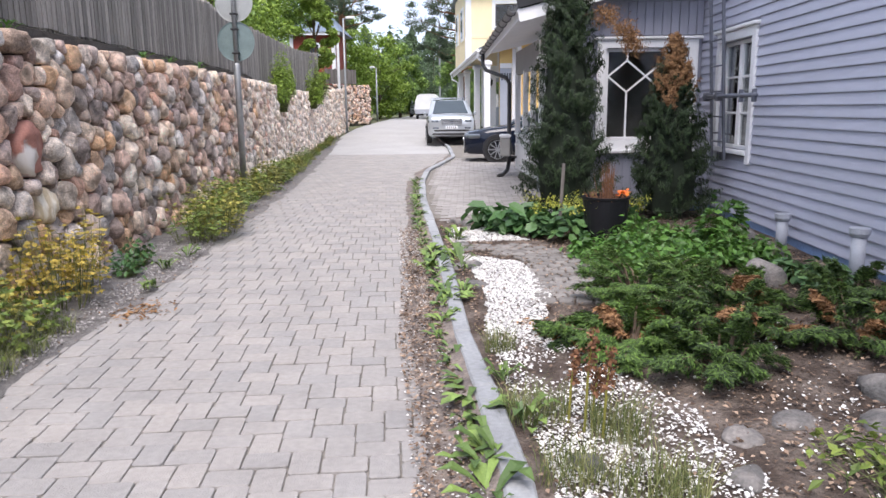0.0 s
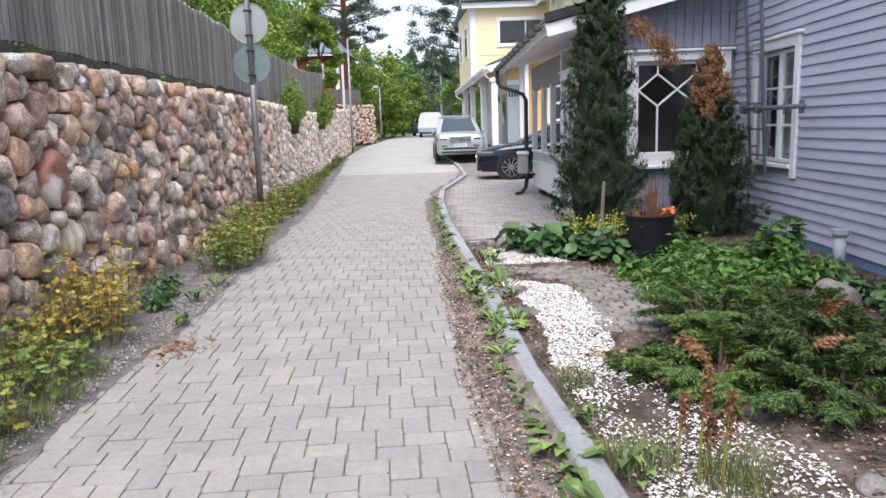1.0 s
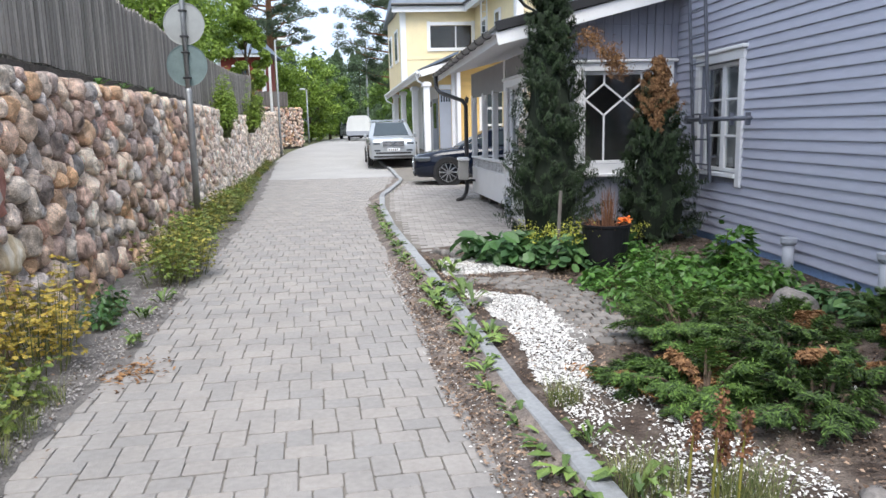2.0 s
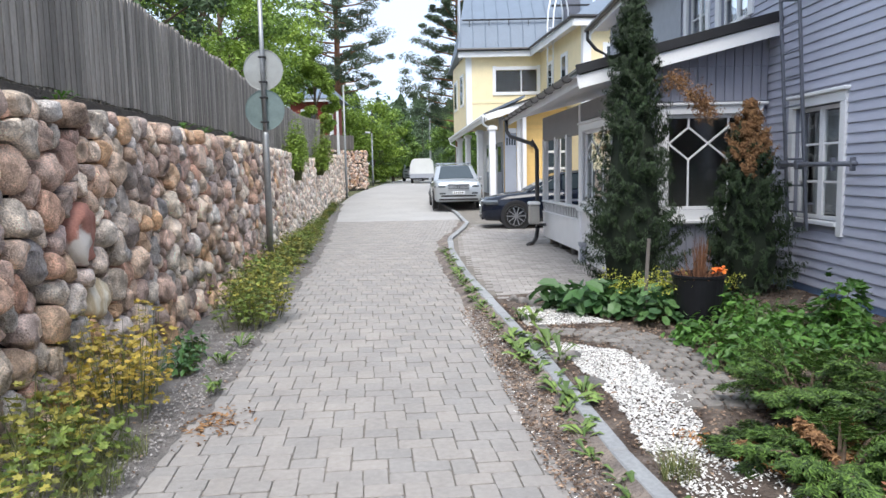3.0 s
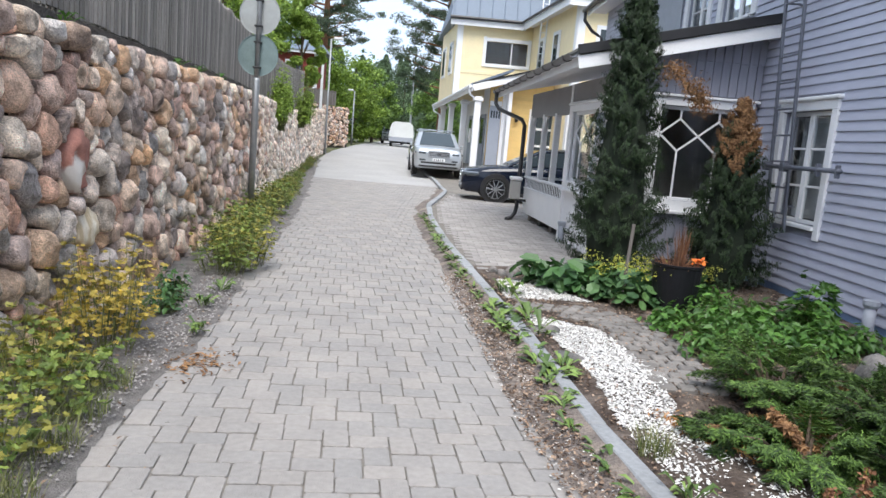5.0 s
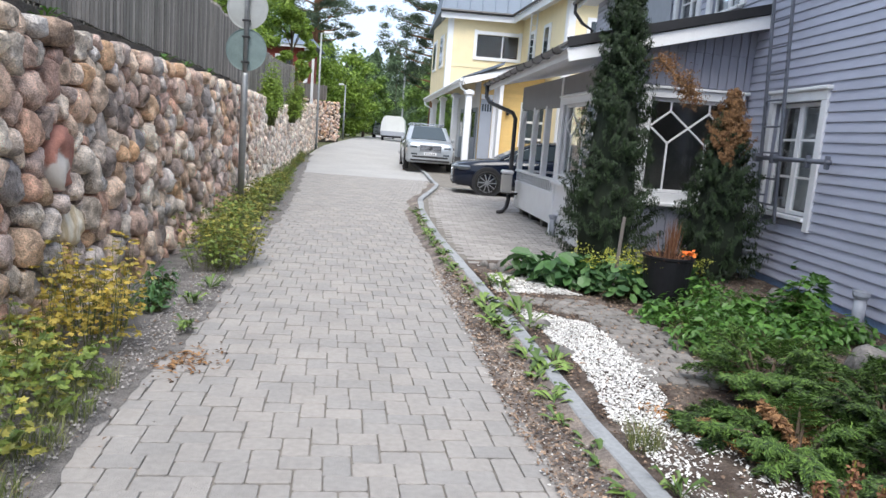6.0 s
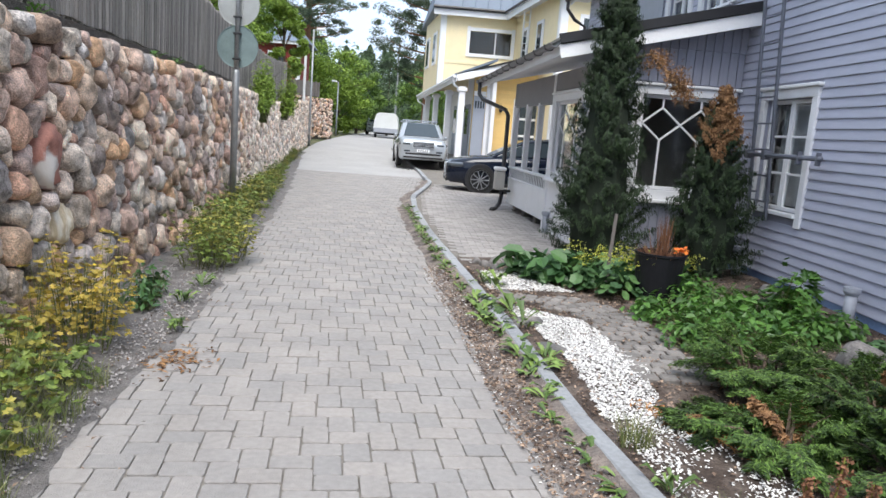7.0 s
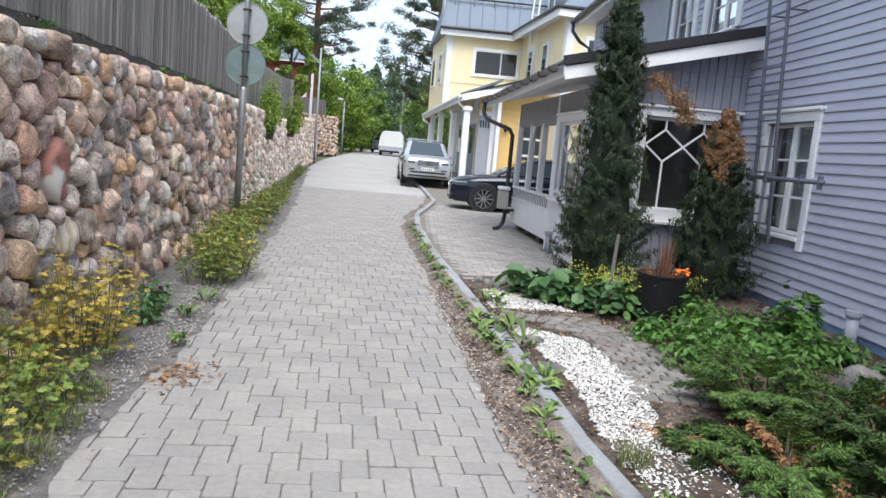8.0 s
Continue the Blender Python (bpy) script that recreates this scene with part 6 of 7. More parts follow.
def spreading_juniper(x, y, r, h, label, brown=0.06, lean=(0, 0), leaf=None):
    z = bed_z(x, y)
    root = thing("juniper_shrub", (x, y, z), label, "juniper", "junipers in the bed")
    st = Shape()
    pg, ng, pb, nb, ga = [], [], [], [], []
    arms = int(34 * r / 0.5)
    for k in range(arms):
        a = 2 * math.pi * k / arms + rng.normal(0, 0.2)
        ln = r * rng.uniform(0.3, 1.15)
        up = h * rng.uniform(0.25, 1.2) * (1.15 - 0.45 * ln / r)
        tip = Vector((x + ln * math.cos(a) + lean[0] * up, y + ln * math.sin(a) + lean[1] * up, z + up))
        base = Vector((x + 0.05 * math.cos(a), y + 0.05 * math.sin(a), z))
        mid = base.lerp(tip, 0.5) + Vector((0, 0, 0.22 * h))
        st.tube([base, mid, tip], [0.014, 0.009, 0.003], 5)
        dead = rng.uniform() < brown
        head = np.array((tip - mid).normalized())
        cross = np.array([-math.sin(a), math.cos(a), 0.0])
        for f in (0.35, 0.5, 0.62, 0.74, 0.85, 0.95, 1.03):
            c = np.array(base.lerp(mid, f * 2) if f < 0.5 else mid.lerp(tip, f * 2 - 1))
            for sd in (-1, 1):
                # a flat side twig, feathered on both edges
                reach = (0.17 - 0.08 * f) * rng.uniform(0.7, 1.3) * (r / 0.45)
                way = head * 0.8 + cross * sd * rng.uniform(0.5, 1.1) + np.array([0, 0, rng.normal(0.1, 0.2)])
                way /= np.linalg.norm(way)
                m = 44
                q = rng.uniform(0, 1, (m, 1))
                off = np.cross(way, [0, 0, 1.0]) * rng.uniform(-1, 1, (m, 1)) * 0.045 * (1.05 - q)
                pos = c + way * reach * q + off + np.array([0, 0, -0.03]) * q * q + rng.normal(size=(m, 3)) * 0.007
                (pb if dead else pg).append(pos)
                (nb if dead else ng).append(np.tile([0.3 * math.cos(a), 0.3 * math.sin(a), 1.0], (m, 1)))
                if not dead:
                    ga.append(np.tile(way, (m, 1)) + off * 12)
    part("branch", st, M_BARK, root)
    if pg:
        part("foliage", leaves(np.concatenate(pg), np.concatenate(ng), 0.04, 0.22, 0.05, 0.3, "leaf", np.concatenate(ga)), leaf or L_JUNIPER, root, fix=False)
    if pb:
        part("dead_foliage", leaves(np.concatenate(pb), np.concatenate(nb), 0.05, 0.35, 0.1, 0.4), L_BROWN, root, "rusty dead foliage", fix=False)


L_JUNIPER_LIGHT = leaf_mat("light_juniper_sprays", (0.035, 0.085, 0.016), (0.11, 0.19, 0.035), 0.65, 0.45, 0.15)
spreading_juniper(1.5, 5.4, 0.48, 0.38, "spreading feathery juniper with drooping sprays", 0.05, leaf=L_JUNIPER_LIGHT)
spreading_juniper(1.85, 4.7, 0.42, 0.33, "spreading dark green juniper with some brown tips", 0.12)
spreading_juniper(1.58, 4.02, 0.34, 0.34, "low dark juniper at the edge of the gravel", 0.03)
spreading_juniper(2.5, 4.45, 0.38, 0.3, "dark green juniper among the rocks", 0.05)
spreading_juniper(2.85, 5.2, 0.3, 0.34, "bushy juniper beside the house foundation", 0.0)
spreading_juniper(2.2, 5.4, 0.34, 0.22, "low spreading juniper with feathery sprays", 0.06, leaf=L_JUNIPER_LIGHT)
spreading_juniper(1.22, 4.5, 0.42, 0.22, "low juniper with rusty inner twigs at the edge of the gravel", 0.16, leaf=L_JUNIPER_LIGHT)
spreading_juniper(1.05, 4.8, 0.34, 0.1, "flat rusty juniper creeping over the gravel", 0.3)


L_STALK = leaf_mat("green_stalks", (0.10, 0.13, 0.04), (0.16, 0.17, 0.06), 0.6, 0.3, 0.1)


def leafy_clump(name, x, y, r, h, n, size, leaf, label, category, flower=None, nf=0, aspect=0.7, z=None, group="", shape="disc"):
    z = bed_z(x, y) if z is None else z
    root = thing(name, (x, y, z), label, category, group)
    st = Shape()
    pts, nor = [], []
    subs = [(rng.uniform(0, 6.283), r * 0.62 * math.sqrt(rng.uniform()), r * rng.uniform(0.3, 0.62), h * rng.uniform(0.5, 1.12)) for _ in range(9)]
    for k in range(n):
        sa, sr, rad, hh = subs[k % 9]
        a, q = rng.uniform(0, 6.283), math.sqrt(rng.uniform())
        lx, ly = x + sr * math.cos(sa) + rad * q * math.cos(a), y + sr * math.sin(sa) + rad * q * math.sin(a)
        lz = z + hh * (1 - 0.6 * q * q) * rng.uniform(0.3, 1.05)
        pts.append((lx, ly, lz))
        nor.append((0.7 * q * math.cos(a), 0.7 * q * math.sin(a), 0.85))
        if k % 3 == 0:
            st.tube([(x + 0.4 * r * q * math.cos(a), y + 0.4 * r * q * math.sin(a), z), (lx, ly, lz)], 0.0025, 3, False)
    part("stalk", st, L_STALK, root)
    part("foliage", leaves(pts, nor, size, aspect, 0.12, 0.28, shape), leaf, root, fix=False)
    if flower:
        fp = []
        for k in range(nf):
            a, q = rng.uniform(0, 6.283), math.sqrt(rng.uniform())
            c = np.array([x + r * q * math.cos(a), y + r * q * math.sin(a), z + h * rng.uniform(0.9, 1.25)])
            fp.append(c + rng.normal(size=(16, 3)) * 0.03)
        fp = np.concatenate(fp)
        part("blossom", leaves(fp, np.tile([0, 0, 1.0], (len(fp), 1)), 0.022, 0.8, 0.1, 0.8), flower, root, "frothy lime-yellow flowers", fix=False)


def stem_plant(name, x, y, z, r, h, stems, leaf, size, label, category, outline="lobed", group="", blossom=None):
    """An airy stand of upright stems, with leaves in threes at every node."""
    root = thing(name, (x, y, z), label, category, group)
    st = Shape()
    pts, nor, tips = [], [], []
    for _ in range(stems):
        a, q = rng.uniform(0, 6.283), math.sqrt(rng.uniform())
        b = Vector((x + 0.7 * r * q * math.cos(a), y + 0.7 * r * q * math.sin(a), z))
        hh = h * rng.uniform(0.45, 1.1) * (1.1 - 0.35 * q)
        tip = b + Vector((0.45 * r * q * math.cos(a) + rng.normal(0, 0.05), 0.45 * r * q * math.sin(a) + rng.normal(0, 0.05), hh))
        mid = b.lerp(tip, 0.55) + Vector((0, 0, 0.05 * hh))
        st.tube([b, mid, tip], [0.004, 0.003, 0.0015], 4, False)
        tips.append(tip)
        nodes = max(4, int(hh / 0.055))
        for k in range(nodes):
            f = 0.18 + 0.82 * (k + rng.uniform()) / nodes
            c = b.lerp(mid, f / 0.55) if f < 0.55 else mid.lerp(tip, (f - 0.55) / 0.45)
            t = k * 2.4 + rng.normal(0, 0.4)
            arm = size * rng.uniform(0.9, 1.9) * (1.25 - 0.6 * f)
            e = c + Vector((math.cos(t) * arm, math.sin(t) * arm, rng.normal(0.005, 0.012)))
            st.tube([c, e], 0.0012, 3, False)
            for u in (-0.9, 0, 0.9):
                reach = size * (0.55 if u else 0.7)
                pts.append((e.x + math.cos(t + u) * reach, e.y + math.sin(t + u) * reach, e.z - 0.1 * size))
                nor.append((0.3 * math.cos(t), 0.3 * math.sin(t), 1.0))
    part("stalk", st, L_STALK, root)
    part("foliage", leaves(pts, nor, size, 0.85, 0.12, 0.38, outline), leaf, root, fix=False)
    if blossom:
        fp = [tuple(p + Vector((rng.normal(0, 0.01), rng.normal(0, 0.01), 0.01))) for p in tips[::5]]
        part("blossom", leaves(fp, [(0, 0, 1.0)] * len(fp), 0.028, 1.0, 0.1, 0.5, "round"), blossom, root, "small yellow flowers", fix=False)
    return root


for x, y, r in ((0.55, 9.05, 0.36), (0.95, 9.3, 0.34), (0.75, 8.75, 0.26)):
    leafy_clump("hosta", x, y, r, 0.34, 70, 0.2, L_HOSTA, "clump of broad green hosta leaves", "hosta", group="hostas", aspect=0.55)
for x, y, r in ((1.1, 8.5, 0.26), (1.38, 8.15, 0.3), (1.5, 8.75, 0.3), (2.05, 8.3, 0.2)):
    leafy_clump("ladys_mantle", x, y, r, 0.36, 110, 0.12, L_MANTLE, "rounded leaves with frothy lime-yellow flowers", "lady's mantle", L_LIME, 16, 0.95, group="lady's mantles", shape="round")
for x, y, r, h in ((1.55, 7.3, 0.36, 0.28), (1.95, 7.65, 0.38, 0.32), (1.65, 6.8, 0.4, 0.28), (2.15, 7.0, 0.4, 0.3), (2.5, 7.5, 0.35, 0.3), (1.5, 6.25, 0.34, 0.25), (2.35, 8.0, 0.3, 0.26), (1.95, 7.25, 0.34, 0.3), (2.75, 6.85, 0.34, 0.32), (2.0, 6.4, 0.38, 0.26), (2.45, 6.7, 0.32, 0.28)):
    leafy_clump("ground_cover", x, y, r * 1.1, h, 330, 0.08, L_COVER, "bright green leafy ground cover plant", "ground cover", aspect=0.6, group="ground cover plants", shape="leaf")
leafy_clump("currant_bush", 2.6, 7.25, 0.36, 0.62, 190, 0.12, L_COVER, "taller bush with lobed light green leaves", "bush", aspect=0.9, shape="lobed")
leafy_clump("garden_perennial", 2.85, 6.1, 0.3, 0.2, 150, 0.09, L_MANTLE, "dark leafy perennial near the foundation", "perennial", aspect=0.6)
leafy_clump("garden_perennial", 3.0, 5.75, 0.3, 0.24, 150, 0.09, L_MANTLE, "dark leafy perennial near the foundation", "perennial", aspect=0.6)
leafy_clump("weed_clump", 1.85, 2.9, 0.36, 0.16, 150, 0.06, L_WEED, "low green weeds with broad leaves", "weeds", aspect=0.5, shape="leaf")
leafy_clump("weed_clump", 2.5, 3.2, 0.4, 0.25, 200, 0.06, L_WEED, "low green weeds with broad leaves", "weeds", aspect=0.5, shape="leaf")


def grass_clump(x, y, z, r, h, n, label, leaf=None, group="grass tufts"):
    s = Shape()
    for k in range(n):
        a, q = rng.uniform(0, 6.283), r * math.sqrt(rng.uniform())
        bx, by = x + q * math.cos(a), y + q * math.sin(a)
        hh = h * rng.uniform(0.5, 1.1)
        b = rng.uniform(0, 6.283)
        ln = hh * rng.uniform(0.2, 1.1)
        dx, dy = math.cos(b), math.sin(b)
        w = 0.0017
        s.add([(bx - dy * w, by + dx * w, z), (bx + dy * w, by - dx * w, z), (bx + dx * ln * 0.35 + dy * w, by + dy * ln * 0.35 - dx * w, z + hh * 0.65), (bx + dx * ln * 0.35 - dy * w, by + dy * ln * 0.35 + dx * w, z + hh * 0.65), (bx + dx * ln, by + dy * ln, z + hh)], [(0, 1, 2, 3), (3, 2, 4)])
    return single("grass_tuft", s, leaf or L_GRASS, label, "grass", group, fix=False)


for x, y, r, h in ((0.55, 3.55, 0.17, 0.16), (0.66, 2.95, 0.16, 0.16), (0.95, 2.8, 0.18, 0.2), (0.42, 4.55, 0.1, 0.16), (0.9, 3.35, 0.15, 0.22)):
    grass_clump(x, y, bed_z(x, y), r, h, int(330 * r / 0.2), "tuft of thin grass among the white chips")


def weed_rosette(x, y, z, r, n, label="dandelion-like weed growing along the kerb", leaf=None, upright=0.6):
    """A weed whose leaves are parts of their own."""
    root = thing("kerb_weed", (x, y, z), label, "weed", "weeds along the kerb")
    for k in range(n):
        s = Shape()
        a = rng.uniform(0, 6.283)
        ln = r * rng.uniform(0.6, 1.15)
        u = upright * rng.uniform(0.4, 1.4)
        d = Vector((math.cos(a), math.sin(a), 0))
        side_v = Vector((-d.y, d.x, 0))
        w = ln * rng.uniform(0.12, 0.21)
        c = Vector((x, y, z)) + Vector((rng.normal(0, r * 0.15), rng.normal(0, r * 0.35), 0))
        p = [c, c + d * ln * 0.35 + Vector((0, 0, ln * u * 0.5)), c + d * ln * 0.7 + Vector((0, 0, ln * u * 0.75)), c + d * ln + Vector((0, 0, ln * u * 0.6))]
        s.add([p[0], p[1] + side_v * w * 0.6, p[2] + side_v * w, p[3], p[2] - side_v * w * 0.9, p[1] - side_v * w * 0.5, p[1] - Vector((0, 0, 0.006)), p[2] - Vector((0, 0, 0.008))],
              [(0, 1, 6), (1, 2, 7, 6), (2, 3, 7), (7, 3, 4), (6, 7, 4, 5), (0, 6, 5)])
        part("leaf", s, leaf or L_KERB, root, fix=False)
    return root


L_KERB = mat("kerb_weed_leaves", (0.075, 0.14, 0.03), 0.55, var=0.2, scale=8, bump=0.0, rand="object", rvar=0.3, tint=(0.15, 0.22, 0.05))
wy = 2.7
while wy < 15.5:
    x = lerp_line(KERB_LINE, wy) - 0.11 + rng.normal(0, 0.03)
    weed_rosette(x, wy, 0.05, rng.uniform(0.09, 0.2) * (1.0 if wy < 9 else 0.8), int(rng.integers(9, 18)))
    wy += rng.uniform(0.1, 0.36)
for x, y, r in ((0.42, 4.05, 0.13), (0.5, 3.45, 0.14), (0.2, 6.0, 0.12), (0.14, 6.9, 0.17), (0.12, 7.4, 0.2), (-0.02, 8.6, 0.14), (0.1, 8.4, 0.18)):
    weed_rosette(x, y, bed_z(x, y), r, 12, "upright weed with pale green leaves beside the kerb", None, 1.1)


def dock_stalk(x, y, h):
    z = bed_z(x, y)
    root = thing("dock_plant", (x, y, z), "tall dock stalk with rusty dry seeds", "dock plant", "dock stalks")
    part("stalk", Shape().tube([(x, y, z), (x + 0.01, y, z + h * 0.6), (x + 0.03, y + 0.01, z + h)], [0.007, 0.005, 0.003], 6), L_SHRUB, root)
    f = rng.uniform(0.55, 1.0, 150)
    p = np.stack([x + 0.03 * f + rng.normal(0, 0.014, 150), y + rng.normal(0, 0.014, 150), z + h * f], axis=1)
    part("seed_head", leaves(p, rng.normal(size=(150, 3)), 0.02, 0.8, 0.1, 0.5), L_RUST, root, "rusty brown seeds", fix=False)


for x, y, h in ((0.76, 3.38, 0.5), (0.83, 3.3, 0.44), (0.7, 3.48, 0.36), (0.8, 3.42, 0.3)):
    dock_stalk(x, y, h)


def rock(x, y, r, h, label="rounded grey garden rock", z=None, material=None, group="garden rocks"):
    bm = bmesh.new()
    bmesh.ops.create_icosphere(bm, subdivisions=3, radius=1)
    o = rng.uniform(0, 50)
    z = bed_z(x, y) if z is None else z
    a = rng.uniform(0, 3.14)
    for v in bm.verts:
        k = 1 + 0.28 * noise.noise(v.co * 1.1 + Vector((o, 0, 0))) + 0.07 * noise.noise(v.co * 3.5 + Vector((0, o, 0)))
        px, py, pz_ = v.co * k
        v.co = (r * (px * math.cos(a) - py * 0.75 * math.sin(a)), r * (px * math.sin(a) + py * 0.75 * math.cos(a)), max(-0.3, pz_) * h)
    me = bpy.data.meshes.new("rock")
    bm.to_mesh(me)
    bm.free()
    me.materials.append(material or M_ROCK)
    me.polygons.foreach_set("use_smooth", [True] * len(me.polygons))
    ob = new("rock", me)
    ob.location = (x, y, z)
    return tagged(ob, label, "rock", group)


for x, y, r, h in ((2.62, 6.05, 0.19, 0.2), (3.0, 6.9, 0.17, 0.16), (3.15, 7.9, 0.16, 0.12), (2.3, 7.95, 0.13, 0.16), (3.1, 8.5, 0.14, 0.12), (2.9, 7.5, 0.12, 0.1), (2.35, 3.75, 0.17, 0.09), (1.45, 3.3, 0.11, 0.03), (1.75, 3.45, 0.13, 0.04), (1.35, 2.95, 0.1, 0.035), (0.72, 3.05, 0.09, 0.06), (2.0, 4.9, 0.12, 0.1), (2.15, 3.4, 0.16, 0.06)):
    rock(x, y, r, h)
for x, y, r in ((0.1, 9.55, 0.09), (0.25, 9.7, 0.1), (0.02, 9.8, 0.08), (0.4, 9.62, 0.08), (0.2, 9.4, 0.07), (0.34, 9.85, 0.09), (0.55, 9.8, 0.08)):
    rock(x, y, r, r * 0.8, "small rounded stone at the corner of the bed", group="bed edge stones")
for x, y, r in ((0.12, 7.75, 0.14), (0.22, 7.0, 0.16), (0.3, 6.25, 0.13), (0.16, 8.15, 0.1)):
    rock(x, y, r, r * 0.35, "flat grey stone set beside the kerb", group="flat stones")

# ---- white chips, litter, small paved path ----
def in_strip(x, y):
    """Where the white chips lie: a band that winds from the driveway's corner along the kerb."""
    k = lerp_line(KERB_LINE, y)
    if y > 8.25:
        return 0.15 < x - k < 1.05 - 0.5 * (y - 8.25)
    if y > 7.55:
        return False
    ragged = 0.05 * noise.noise((x * 5, y * 5, 11))
    lo = float(np.interp(y, [4.0, 5.0, 5.4, 6.4, 7.0, 7.5], [0.14, 0.16, 0.24, 0.3, 0.2, 0.14]))
    hi = float(np.interp(y, [2.6, 3.7, 4.6, 5.1, 5.6, 6.4, 7.1, 7.5], [1.0, 0.95, 0.6, 0.55, 0.74, 0.8, 0.74, 0.3]))
    return lo < x - k + ragged < hi


chips = Shape()
count = 0
while count < 19000:
    x, y = rng.uniform(0.0, 2.3), rng.uniform(2.6, 9.2)
    if not in_strip(x, y) and not (y < 5.0 and x > lerp_line(KERB_LINE, y) + 0.15 and rng.uniform() < 0.2 * max(0, noise.noise((x * 1.7, y * 1.7, 3)) + 0.35)):
        continue
    if y < 4.9 and rng.uniform() < 0.62 - 0.5 * noise.noise((x * 2.2, y * 2.2, 7)):
        continue
    count += 1
    r = rng.uniform(0.005, 0.0145)
    a = rng.uniform(0, 6.28)
    z = bed_z(x, y) + rng.uniform(0.004, 0.02)
    tx, ty = rng.normal(0, 0.3, 2)
    c, s1 = math.cos(a) * r, math.sin(a) * r
    q = 0.65
    chips.add([(x + c, y + s1, z + tx * r), (x - s1 * q, y + c * q, z + ty * r), (x - c, y - s1, z - tx * r), (x + s1 * q, y - c * q, z - ty * r), (x, y, z + 0.35 * r)], [(0, 1, 4), (1, 2, 4), (2, 3, 4), (3, 0, 4)])
for _ in range(1500):
    y = rng.uniform(2.6, 9.5)
    u = rng.uniform()
    x = lerp_line(KERB_LINE, y) - 0.09 - 0.34 * u ** 1.3
    r, a = rng.uniform(0.004, 0.011), rng.uniform(0, 6.28)
    z = 0.066 - 0.058 * u
    c, s1 = math.cos(a) * r, math.sin(a) * r
    chips.add([(x + c, y + s1, z), (x - s1 * 0.65, y + c * 0.65, z), (x - c, y - s1, z), (x + s1 * 0.65, y - c * 0.65, z), (x, y, z + 0.5 * r)], [(0, 1, 4), (1, 2, 4), (2, 3, 4), (3, 0, 4)])
single("white_gravel", chips, M_SHELL, "band of white stone chips along the kerb", "gravel", kind="stuff", fix=False)
lp, ln_ = [], []
while len(lp) < 15000:
    x, y = rng.uniform(-1.0, 3.4) if rng.uniform() < 0.75 else lerp_line(KERB_LINE, 5) + rng.normal(-0.3, 0.25), rng.uniform(2.4, 9.5)
    k = lerp_line(KERB_LINE, y)
    if -0.42 < x - k < -0.07:
        z = 0.012 + 0.045 * min(1.0, (x - k + 0.42) / 0.26)
    elif x - k > 0.1 and (not in_strip(x, y) or rng.uniform() < 0.16):
        z = bed_z(x, y) + 0.012
    else:
        continue
    lp.append((x, y, z + rng.uniform(0, 0.012)))
    ln_.append((0, 0, 1))
single("leaf_litter", leaves(lp, ln_, 0.027, 0.6, 0.12, 0.3), M_LITTER, "fallen brown leaves and bark over the bed", "leaf litter", kind="stuff", fix=False)
pp = []
for _ in range(420):
    f = rng.uniform()
    x, y = 0.66 + 0.36 * f + rng.normal(0, 0.05), 5.15 - 0.72 * f + rng.normal(0, 0.06)
    pp.append((x, y, bed_z(x, y) + 0.012 + rng.uniform(0, 0.02)))
single("dry_needles", leaves(pp, [(0, 0, 1)] * len(pp), 0.045, 0.2, 0.1, 0.4), leaf_mat("orange_needles", (0.36, 0.16, 0.05), (0.48, 0.26, 0.10), 0.8, 0.3, 0.1), "orange dead needles at the edge of the junipers", "dead needles", kind="stuff", fix=False)
pp = [(-2.35 + rng.normal(0, 0.11), 5.65 + rng.normal(0, 0.13), 0.006 + rng.uniform(0, 0.012)) for _ in range(150)]
single("dry_leaves", leaves(pp, [(0, 0, 1)] * 150, 0.05, 0.35, 0.1, 0.25), L_BROWN, "patch of dry orange-brown leaves on the paving", "dry leaves", kind="stuff", fix=False)
pp, nn = [], []
for _ in range(900):
    y = rng.uniform(2.5, 16)
    pp.append((lerp_line(ROAD_LEFT, y) + rng.normal(-0.15, 0.22), y, 0.02 + rng.uniform(0, 0.01)))
    nn.append((0, 0, 1))
single("verge_litter", leaves(pp, nn, 0.028, 0.6, 0.1, 0.3), M_LITTER, "scattered dry leaves on the gravel verge", "leaf litter", kind="stuff", fix=False)
grains = Shape()
for _ in range(5000):
    y = rng.uniform(3.4, 9.5)
    x = rng.uniform(lerp_line(WALL_LINE, y) + 0.15, lerp_line(ROAD_LEFT, y) + 0.08)
    r, z = rng.uniform(0.004, 0.012), 0.018 + 0.02 * (x < lerp_line(WALL_LINE, y) + 0.4)
    grains.add([(x + r, y, z), (x, y + r, z), (x - r, y, z), (x, y - r, z), (x, y, z + r)], [(0, 1, 4), (1, 2, 4), (2, 3, 4), (3, 0, 4)])
single("grit_grains", grains, mat("grit_grain", (0.30, 0.28, 0.27), 0.9, bump=0, rand="island", rvar=0.5), "loose grey grit on the verge", "grit", kind="stuff", fix=False)

